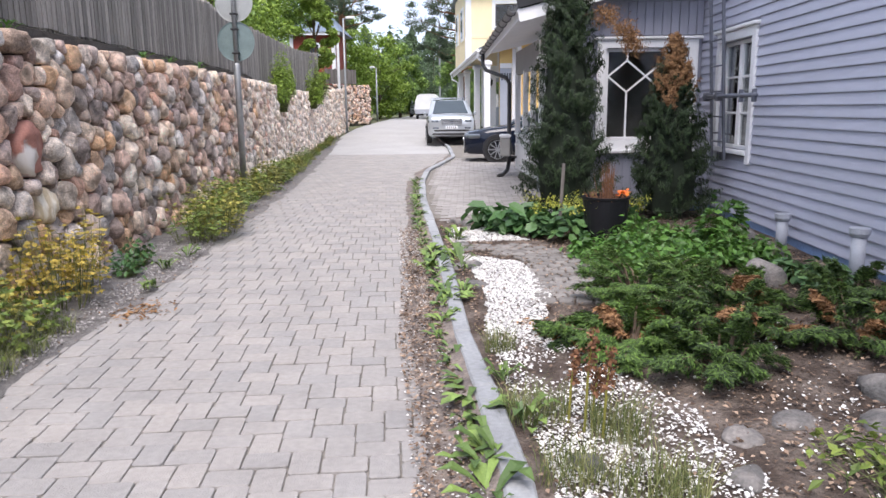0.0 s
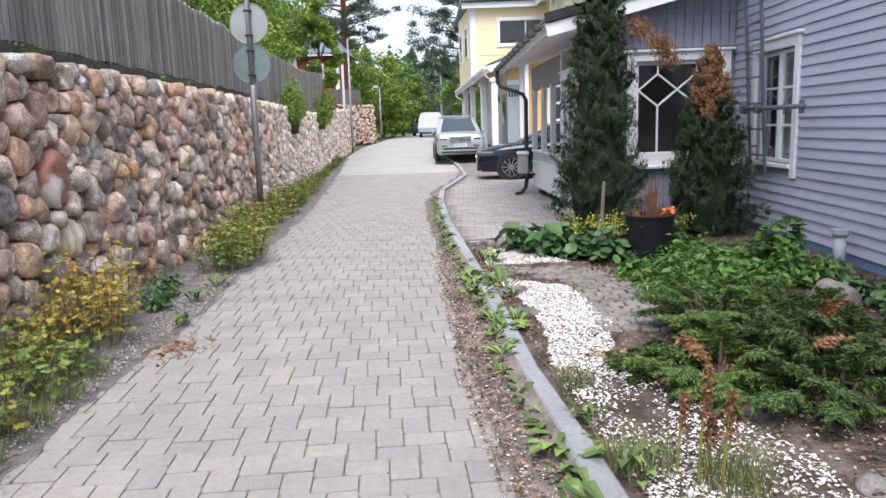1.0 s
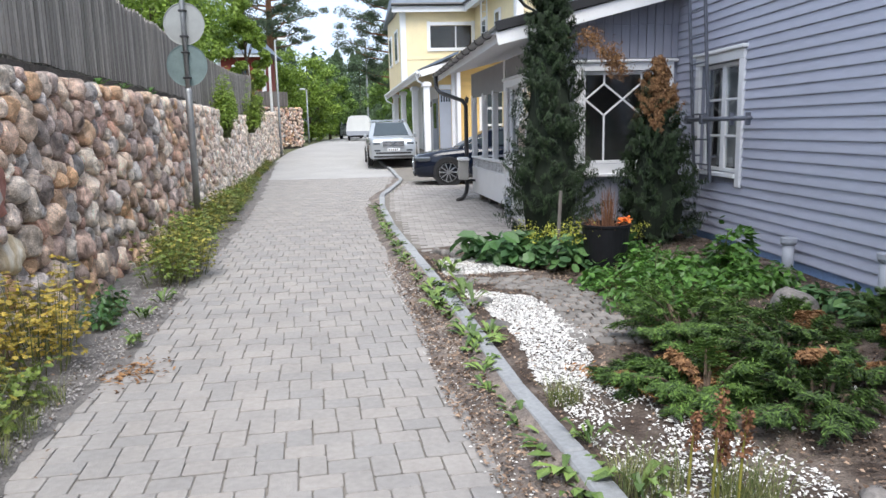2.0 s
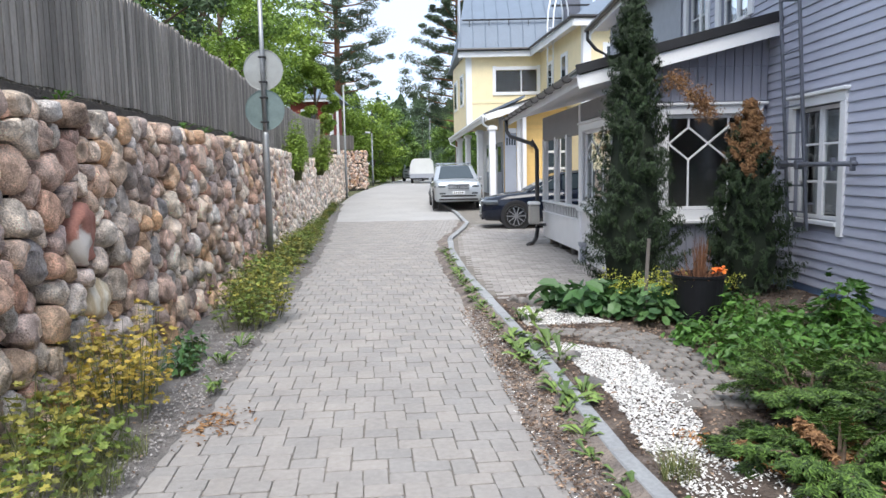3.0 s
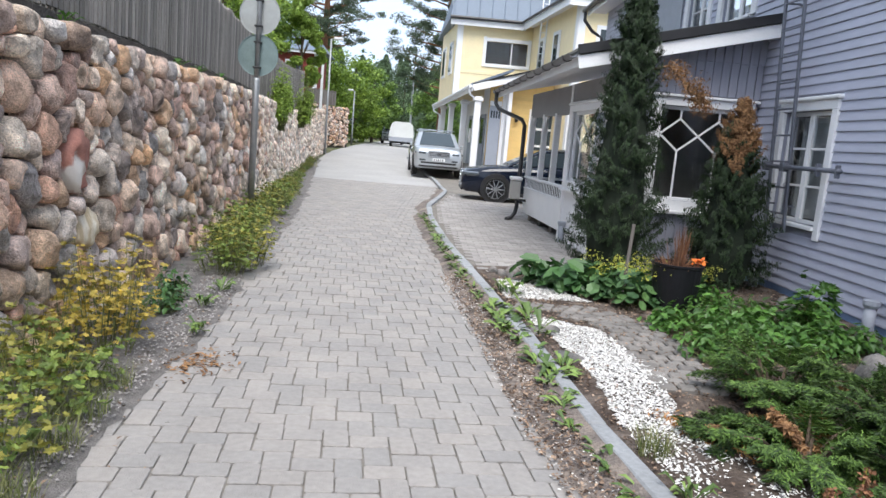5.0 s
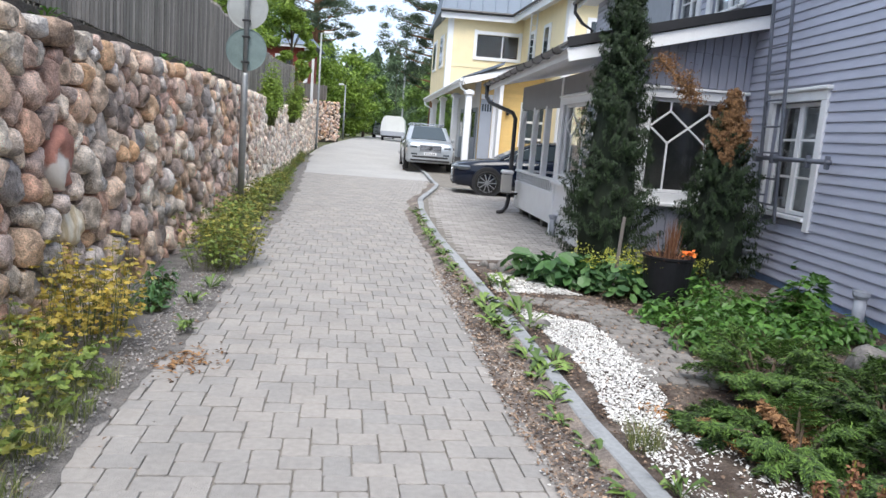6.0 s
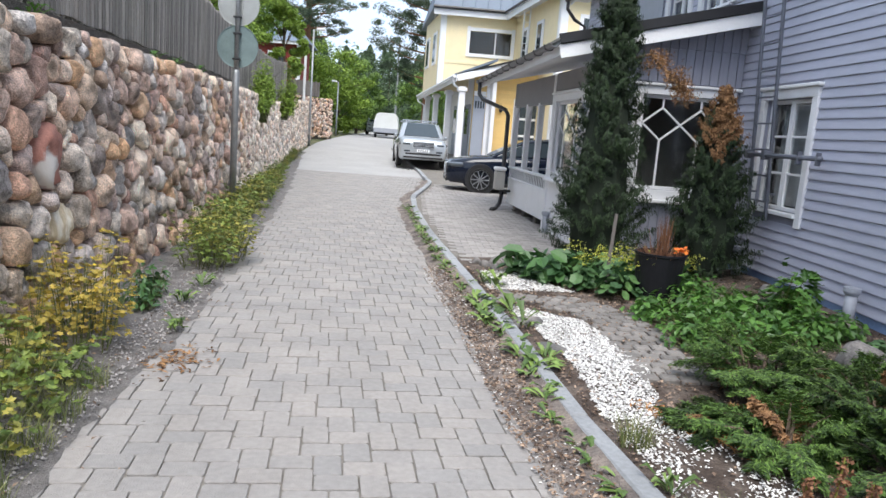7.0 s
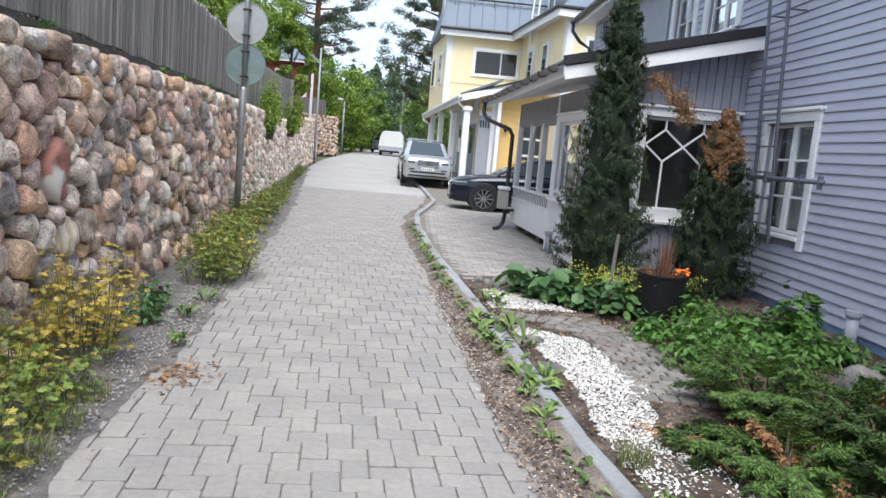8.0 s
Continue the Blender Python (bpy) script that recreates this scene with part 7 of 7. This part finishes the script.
# ---- plants at the foot of the stone wall ----
L_PETAL = leaf_mat("yellow_petals", (0.75, 0.48, 0.03), (0.8, 0.6, 0.05), 0.5, 0.15, 0.2)
for x, y, r, h, n, lf, lb in ((-3.0, 8.5, 0.34, 0.5, 34, L_WEED, "olive-green leafy shrub leaning on the stone wall"), (-2.92, 8.95, 0.4, 0.66, 46, L_SHRUB, "yellowish green leafy shrub leaning on the stone wall"),
                              (-3.1, 9.65, 0.4, 0.6, 40, L_WEED, "green leafy shrub at the foot of the wall"), (-3.15, 10.2, 0.34, 0.45, 30, L_SHRUB, "olive weeds at the foot of the wall")):
    stem_plant("verge_shrub", x, y, 0.03, r, h, n, lf, 0.042, lb, "shrub", "leaf", "verge shrubs")
for x, y, r, h, n in ((-3.08, 6.1, 0.28, 0.8, 26), (-2.98, 5.65, 0.3, 0.72, 26), (-3.1, 5.3, 0.2, 0.55, 14)):
    stem_plant("yellow_shrub", x, y, 0.03, r, h, n, L_YELLOWISH, 0.042, "airy yellowing plant with lobed leaves against the stone wall", "shrub", "lobed", "verge shrubs", L_PETAL)
for x, y, r, h, n, lf in ((-2.95, 5.1, 0.3, 0.46, 14, L_WEED), (-3.0, 4.75, 0.32, 0.56, 15, L_SHRUB), (-2.88, 4.35, 0.34, 0.5, 16, L_WEED), (-2.85, 3.9, 0.34, 0.46, 14, L_SHRUB), (-2.85, 3.4, 0.36, 0.44, 16, L_WEED)):
    stem_plant("verge_weeds", x, y, 0.03, r, h, n, lf, 0.055, "lush green weeds with lobed leaves at the foot of the wall", "weeds", "lobed", "verge shrubs")
for x, y, r in ((-2.98, 6.75, 0.2), (-3.1, 7.25, 0.2)):
    leafy_clump("verge_herb", x, y, r, 0.28, 150, 0.07, L_HOSTA, "dark green herb on the gravel verge", "herb", z=0.03, aspect=0.55, shape="leaf", group="verge herbs")
for x, y in ((-2.75, 7.1), (-2.55, 6.3), (-2.78, 7.7), (-2.7, 4.0)):
    weed_rosette(x, y, 0.02, 0.14, 14, "small green weed on the gravel verge", None, 0.9)
for x, y in ((-2.66, 4.6), (-2.6, 4.2), (-2.72, 5.05), (-2.56, 3.7)):
    grass_clump(x, y, 0.01, 0.16, 0.15, 200, "tuft of thin grass on the verge")
k = 10.4
i = 0
while k < 33:
    x = lerp_line(WALL_LINE, k) * 0.35 + lerp_line(ROAD_LEFT, k) * 0.65 - 0.12
    leafy_clump("verge_shrub", x, k, 0.3 + 0.12 * math.sin(k * 5), 0.3 + 0.14 * math.sin(k * 3), 420, 0.05, (L_WEED, L_SHRUB, L_GRASS)[i % 3], ("green", "olive", "pale green")[i % 3] + " weeds along the foot of the wall", "weeds", z=road_z(k) + 0.02, aspect=0.42, shape="leaf", group="verge shrubs")
    if k < 21:
        stem_plant("verge_shrub", x - 0.08, k + 0.3, road_z(k) + 0.02, 0.34, 0.42 + 0.16 * math.sin(k * 4.1), 24, (L_SHRUB, L_WEED, L_WEED)[i % 3], 0.05, ("olive", "green", "green")[i % 3] + " leafy weeds along the foot of the wall", "weeds", "leaf", "verge shrubs")
    k += 0.7 + 0.35 * math.sin(k * 9) if k < 18 else 1.1
    i += 1
# shrubs and weeds on top of the wall
for x, y, z, r, h, n in ((-4.72, 19.6, 1.5, 0.4, 1.7, 1100), (-5.5, 27.2, 1.6, 0.4, 1.7, 900), (-4.95, 20.8, 1.8, 0.36, 1.2, 600), (-5.72, 29.5, 1.9, 0.36, 1.3, 500)):
    leafy_clump("wall_top_shrub", x, y, r, h, n * 2, 0.085, L_TREE_BRIGHT, "light green shrub hanging over the wall", "shrub", z=z, aspect=0.5, shape="leaf", group="wall top shrubs")
for y in (5.0, 6.35, 9.5, 10.5, 12.0):
    weed_rosette(lerp_line(WALL_LINE, y) - 0.2, y, 2.2, 0.12, 12, "small weed growing on top of the wall", L_COVER, 1.0)


# ---- trees ----
def broad_tree(name, x, y, z, h, r, n, leaf, label, crown_low=0.25, size=0.2, group=""):
    root = thing(name, (x, y, z), label, "tree", group)
    tr = Shape()
    tr.tube([(x, y, z - 0.2), (x + 0.05, y, z + h * 0.3), (x - 0.05, y + 0.1, z + h * 0.6), (x, y, z + h * 0.92)], [0.05 + h * 0.016, h * 0.014, h * 0.009, 0.02], 9)
    part("trunk", tr, M_BARK, root, smooth=True)
    pts, nor = [], []
    m = 46
    for k in range(m):
        t = crown_low + (1 - crown_low) * rng.uniform(0.02, 0.98)
        a = k * 2.4 + rng.normal(0, 0.3)
        u = (t - crown_low) / (1 - crown_low)
        prof = r * math.sin(math.pi * (0.12 + 0.82 * u)) ** 0.7
        rr = prof * rng.uniform(0.35, 1.0)
        c = (x + rr * math.cos(a), y + rr * math.sin(a), z + h * t)
        limb = Shape().tube([(x, y, z + h * max(0.15, t - 0.22)), ((x + c[0]) / 2, (y + c[1]) / 2, z + h * (t - 0.06)), c], [h * 0.006, h * 0.004, 0.01], 5)
        if k < 14:
            part("limb", limb, M_BARK, root)
        cr = r * rng.uniform(0.2, 0.36)
        p, d = ball_points(int(n / m), c, cr, cr, cr * 0.7, 0.3)
        pts.append(p)
        nor.append(d * 0.6 + np.array([0, 0, 0.6]))
    part("crown", leaves(np.concatenate(pts), np.concatenate(nor), size, 0.6, 0.12, 0.4), leaf, root, fix=False)
    return root


def pine_tree(name, x, y, z, h, r, n, label, low=0.45, size=0.24, bark=None, leaf=None, group=""):
    root = thing(name, (x, y, z), label, "pine", group)
    part("trunk", Shape().tube([(x, y, z - 0.2), (x + 0.1, y, z + h * 0.5), (x, y, z + h * 0.97)], [0.06 + h * 0.014, h * 0.011, 0.03], 9), bark or M_PINE_BARK, root, smooth=True)
    pts, nor = [], []
    m = 58
    for k in range(m):
        t = low + (1 - low) * (k + rng.uniform()) / m
        a = k * 2.4 + rng.normal(0, 0.4)
        rr = r * (1.0 - 0.55 * (t - low) / (1 - low)) * rng.uniform(0.55, 1.0)
        tip = Vector((x + rr * math.cos(a), y + rr * math.sin(a), z + h * t + 0.12 * rr))
        base = Vector((x, y, z + h * (t - 0.03)))
        part("limb", Shape().tube([base, base.lerp(tip, 0.5) + Vector((0, 0, -0.05 * rr)), tip], [h * 0.005, h * 0.003, 0.01], 5), bark or M_PINE_BARK, root)
        for f in (0.4, 0.58, 0.75, 0.9, 1.04):
            c = base.lerp(tip, f) + Vector((rng.normal(0, 0.1 * rr), rng.normal(0, 0.1 * rr), rng.normal(0, 0.04 * rr)))
            cr = rr * rng.uniform(0.12, 0.24)
            p, d = ball_points(int(n / m / 5), c, cr, cr, cr * 0.55, 0.1)
            pts.append(p)
            nor.append(d * 0.5 + np.array([0, 0, 0.7]))
    part("crown", leaves(np.concatenate(pts), np.concatenate(nor), size, 0.3, 0.1, 0.5), leaf or L_PINE, root, fix=False)
    return root


def spruce_tree(x, y, z, h, r, n, label):
    root = thing("spruce_tree", (x, y, z), label, "spruce", "spruces behind the lane")
    part("trunk", Shape().tube([(x, y, z - 0.2), (x, y, z + h * 0.95)], [0.05 + h * 0.012, 0.02], 7), M_BARK, root)
    t = rng.uniform(0.04, 1, n) ** 0.8
    a = rng.uniform(0, 6.283, n)
    lump = 0.8 + 0.25 * np.sin(a * 3 + x) * np.sin(t * 19 + y) + 0.15 * np.sin(a * 7 + t * 31)
    q = r * (1 - t ** 1.6) ** 0.9 * lump * rng.uniform(0.3, 1.08, n) + 0.05
    p = np.stack([x + q * np.cos(a), y + q * np.sin(a), z + h * t - 0.12 * q], axis=1)
    d = np.stack([np.cos(a) * 0.5, np.sin(a) * 0.5, np.full(n, 0.7)], axis=1)
    part("crown", leaves(p, d, 0.34, 0.4, 0.1, 0.4), L_TREE_DARK, root, fix=False)
    return root


G = "trees behind the fence"
broad_tree("garden_tree", -7.4, 20.5, 2.3, 6.8, 2.4, 16000, L_TREE, "leafy green tree behind the fence", 0.15, 0.13, G)
broad_tree("garden_tree", -8.6, 26.5, 2.4, 8.0, 2.8, 14000, L_TREE_BRIGHT, "light green leafy tree behind the fence", 0.2, 0.16, G)
broad_tree("garden_tree", -9.6, 33.0, 2.6, 9.0, 3.2, 12000, L_TREE_BRIGHT, "tall light green tree in the upper garden", 0.15, 0.19, G)
broad_tree("garden_tree", -6.9, 15.2, 2.3, 6.5, 2.0, 14000, L_TREE_DARK, "dark tree overhanging the picket fence", 0.2, 0.12, G)
broad_tree("garden_tree", -8.2, 11.0, 2.3, 7.5, 2.2, 12000, L_TREE, "leafy tree above the picket fence", 0.3, 0.12, G)
broad_tree("garden_tree", -5.5, 17.0, 2.25, 2.3, 0.8, 3000, L_TREE_BRIGHT, "young light green tree peeping over the fence", 0.3, 0.1, G)
broad_tree("garden_tree", -10.2, 38.5, 2.6, 6.0, 2.4, 10000, L_TREE, "leafy tree half hiding the red house", 0.1, 0.18, G)
broad_tree("garden_tree", -7.05, 35.5, 2.4, 5.2, 1.05, 17000, L_TREE_BRIGHT, "light green tree beside the board fence", 0.05, 0.13, G)
pine_tree("tall_pine", -8.3, 50.5, 2.6, 16, 4.2, 40000, "tall pine rising over the red house", 0.3, 0.2)
pine_tree("tall_pine", -0.1, 57.0, 1.2, 17, 5.0, 60000, "tall pine with a reddish trunk behind the yellow house", 0.22, 0.2)
G2 = "trees at the end of the lane"
for x, y, h, r, lf in ((-9.2, 56, 6.2, 2.6, L_TREE_BRIGHT), (-7.0, 60, 6.3, 2.8, L_TREE_BRIGHT), (-5.9, 66, 6.0, 2.6, L_TREE), (-10.6, 63, 8.2, 3.2, L_TREE_BRIGHT), (-12.5, 55, 8.5, 3.4, L_TREE), (-14, 70, 11, 4, L_TREE), (2.5, 70, 8, 3.4, L_TREE), (0.2, 76, 7.5, 3.0, L_TREE)):
    broad_tree("lane_tree", x, y, 0.98, h, r, 9000, lf, "rounded leafy tree at the end of the lane", 0.04, 0.24, G2)
for x, y, h in ((-7, 96, 12.5), (-4.6, 104, 13.5), (-2.6, 98, 11), (-0.8, 108, 13), (1.5, 95, 11.5), (4.2, 100, 13), (-10, 100, 11), (7, 92, 14), (-13, 96, 13), (0.2, 88, 9.5), (3.0, 86, 10), (-5.8, 112, 14), (-3.4, 116, 13), (-1.6, 93, 10), (2.6, 112, 14), (5.6, 106, 13), (-8.5, 108, 13), (-11.5, 112, 14)):
    spruce_tree(x, y, 0.7, h * 0.88, h * 0.33, 5200, "dark spruce in the woods behind the lane")
pl = thing("telegraph_pole", (-3.0, 84, 0.8), "slender pole above the far trees", "pole")
part("pole", Shape().tube([(-3.0, 84, 0.8), (-3.0, 84, 11.2)], [0.13, 0.08], 8), M_STEEL, pl)
woods = []
wn_ = []
for x, y, h in [(float(xx), 125 + 8 * math.sin(xx), 12 + 3 * math.sin(xx * 0.37)) for xx in np.arange(-70, 60, 3.2)]:
    p, d = ball_points(700, (x, y, h * 0.45), 3.6, 3, h * 0.62, 0.3)
    woods.append(p)
    wn_.append(d + np.array([0, 0, 0.4]))
single("far_woods", leaves(np.concatenate(woods), np.concatenate(wn_), 0.95, 0.6, 0.1, 0.5), L_TREE_DARK, "dark green woods on the horizon", "woods", kind="stuff", fix=False)


# ---- pieces: stones of the wall, blocks of the paving ----
def quartz_mat():
    """Red granite with a white patch, on one big stone."""
    m = mat("red_granite", (0.36, 0.16, 0.12), 0.8, var=0.3, scale=7, bump=0.4, bscale=60)
    n, l = m.node_tree.nodes, m.node_tree.links
    b = n["Principled BSDF"]
    src = b.inputs["Base Color"].links[0].from_socket
    geo = n.new("ShaderNodeNewGeometry")
    off = n.new("ShaderNodeVectorMath")
    off.operation = 'DISTANCE'
    off.inputs[1].default_value = (lerp_line(WALL_LINE, 6.15), 6.1, 1.15)
    nz = n.new("ShaderNodeTexNoise")
    nz.inputs["Scale"].default_value = 14
    l.new(geo.outputs["Position"], nz.inputs["Vector"])
    dis = n.new("ShaderNodeVectorMath")
    dis.operation = 'MULTIPLY_ADD'
    dis.inputs[1].default_value, = [(0.14, 0.14, 0.14)]
    l.new(nz.outputs["Color"], dis.inputs[0]), l.new(geo.outputs["Position"], dis.inputs[2])
    sh = n.new("ShaderNodeVectorMath")
    sh.operation = 'SUBTRACT'
    sh.inputs[1].default_value = (0.07, 0.07, 0.07)
    l.new(dis.outputs[0], sh.inputs[0]), l.new(sh.outputs[0], off.inputs[0])
    r = n.new("ShaderNodeMapRange")
    r.inputs[1].default_value, r.inputs[2].default_value, r.inputs[3].default_value, r.inputs[4].default_value = 0.12, 0.16, 1.0, 0.0
    l.new(off.outputs["Value"], r.inputs[0])
    mx = n.new("ShaderNodeMix")
    mx.data_type = 'RGBA'
    mx.inputs[7].default_value = (0.62, 0.57, 0.52, 1)
    l.new(r.outputs[0], mx.inputs[0]), l.new(src, mx.inputs[6]), l.new(mx.outputs[2], b.inputs["Base Color"])
    return m


M_QUARTZ = quartz_mat()
M_BANDED = mat("banded_stone", (0.62, 0.50, 0.33), 0.8, var=0.3, scale=5, bump=0.3, stretch=(1, 5, 0.6), tint=(0.68, 0.62, 0.52))
for one, site in stone_shapes:
    part("stone", one, M_QUARTZ if site == RED_STONE else M_BANDED if site == BANDED_STONE else M_STONE, stone_wall, "", True, False)

U = 0.0702
COS, SIN = math.cos(radians(6.4)), math.sin(radians(6.4))
X0, Y0 = COS * -1.8 + SIN * 4.71, -SIN * -1.8 + COS * 4.71 + 2 * U


def block(shape, x0, y0, w, d, seed, turn=True, z=0.0, g=0.0032):
    """A paving block with worn, chamfered edges; x0, y0 in the paving's own grid."""
    c, ch = 0.011, 0.003
    jx, jy = 0.0036 * math.sin(seed * 12.9), 0.0036 * math.sin(seed * 78.2)
    dz, tx, ty = 0.0022 * math.sin(seed * 37.7), 0.006 * math.sin(seed * 5.1), 0.006 * math.sin(seed * 9.3)
    x0, x1, y0, y1 = x0 + g + jx, x0 + w - g + jx, y0 + g + jy, y0 + d - g + jy

    def ring(i, zz):
        return [(x0 + i + c, y0 + i, zz), (x1 - i - c, y0 + i, zz), (x1 - i, y0 + i + c, zz), (x1 - i, y1 - i - c, zz), (x1 - i - c, y1 - i, zz), (x0 + i + c, y1 - i, zz), (x0 + i, y1 - i - c, zz), (x0 + i, y0 + i + c, zz)]
    pts = []
    for i, zz in ((0, -0.03), (0, -0.004), (ch, 0.0)):
        for px, py, pz_ in ring(i, zz):
            q = pz_ + z + dz + (tx * (px - x0) + ty * (py - y0) if pz_ > -0.02 else 0)
            pts.append((COS * px - SIN * py, SIN * px + COS * py, q) if turn else (px, py, q))
    f = [(k * 8 + j, k * 8 + (j + 1) % 8, (k + 1) * 8 + (j + 1) % 8, (k + 1) * 8 + j) for k in (0, 1) for j in range(8)]
    f.append(tuple(range(16, 24)))
    return shape.add(pts, f)


blocks = []
for i in range(-80, 80):
    for j in range(-220, 120):
        for ox, oy, w, d in ((0, -2, 3, 2), (3, -3, 2, 3)):
            gx_, gy_ = X0 + (5 * i - 2 * j + ox) * U, Y0 + (-i - 2 * j + oy) * U
            if gy_ < 1.8 or gy_ > 26.5:
                continue
            cx, cy = gx_ + w * U / 2, gy_ + d * U / 2
            px, py = COS * cx - SIN * cy, SIN * cx + COS * cy
            if not 1.9 < py < 26.0:
                continue
            lo = lerp_line(ROAD_LEFT, py) - 0.12 + 0.08 * noise.noise((0, py * 0.9, 3))
            hi = lerp_line(KERB_LINE, py) - 0.2 + 0.08 * noise.noise((9, py * 0.8, 3))
            if lo < px < hi:
                blocks.append((py, gx_, gy_, w * U, d * U))
near_b = sorted((b for b in blocks if b[0] > 3.3), key=lambda b: b[0])[:300]
near_set = set(near_b)
for k, (py, gx_, gy_, w, d) in enumerate(near_b):
    part("paving_block", block(Shape(), gx_, gy_, w, d, gx_ * 3.7 + gy_ * 11.3), M_PAVER, paving, fix=False)
joined = Shape()
for b in blocks:
    if b not in near_set:
        block(joined, b[1], b[2], b[3], b[4], b[1] * 3.7 + b[2] * 11.3)
jb = part("paving_rest", joined, M_PAVER_FAR, paving, "", False, False)
jb["kind"] = "stuff"

# driveway blocks and the little path through the bed
dj = Shape()
k = 0
for r in range(0, 92):
    for c in range(0, 24):
        x, y = -0.7 + c * 0.21 + (r % 2) * 0.105, 9.75 + r * 0.14
        if x > lerp_line(KERB_LINE, y) + 0.09 and (x < 1.75 - 0.07 * (y - 10.7) + (3 if y > 17 else 0)) and not (y < 10.4 and x < 0.75 and x > 0.0 and y < 10.0):
            k += 1
            block(dj, x, y, 0.21, 0.14, k * 0.91, False, 0.055)
db = part("driveway_blocks", dj, M_PAVER_DARK, driveway, "", False, False)
db["kind"] = "stuff"
path = thing("garden_path", (0.7, 7.2, 0.06), "short curved path of small grey paving stones in the bed", "path", kind="structure")
centre = [(0.1, 8.0), (0.45, 7.88), (0.8, 7.68), (1.02, 7.3), (1.07, 6.75), (1.05, 6.1), (1.0, 5.5)]
cum = [0.0]
for a, b in zip(centre, centre[1:]):
    cum.append(cum[-1] + math.dist(a, b))
sgrid = np.arange(0.06, cum[-1], 0.125)
for i, s0 in enumerate(sgrid):
    cx, cy = float(np.interp(s0, cum, [p[0] for p in centre])), float(np.interp(s0, cum, [p[1] for p in centre]))
    ax, ay = float(np.interp(s0 + 0.05, cum, [p[0] for p in centre])), float(np.interp(s0 + 0.05, cum, [p[1] for p in centre]))
    d = Vector((ax - cx, ay - cy, 0)).normalized() if (ax, ay) != (cx, cy) else Vector((0, -1, 0))
    nrm = Vector((-d.y, d.x, 0))
    for j in range(4):
        off = (j - 1.5) * 0.135 + 0.05 * (i % 2) - 0.02
        if s0 < 0.5 and j in (0, 3):
            continue
        p = Vector((cx, cy, 0)) + nrm * off
        s = Shape()
        m = Matrix((d, nrm, Vector((0, 0, 1)))).transposed().to_4x4()
        m.translation = (p.x, p.y, bed_z(p.x, p.y) + 0.008)
        s.box(-0.058, 0.058, -0.062, 0.062, -0.04, 0.014 + 0.004 * math.sin(i * 3 + j), 0.012, m)
        part("path_stone", s, M_PATH, path, fix=False)
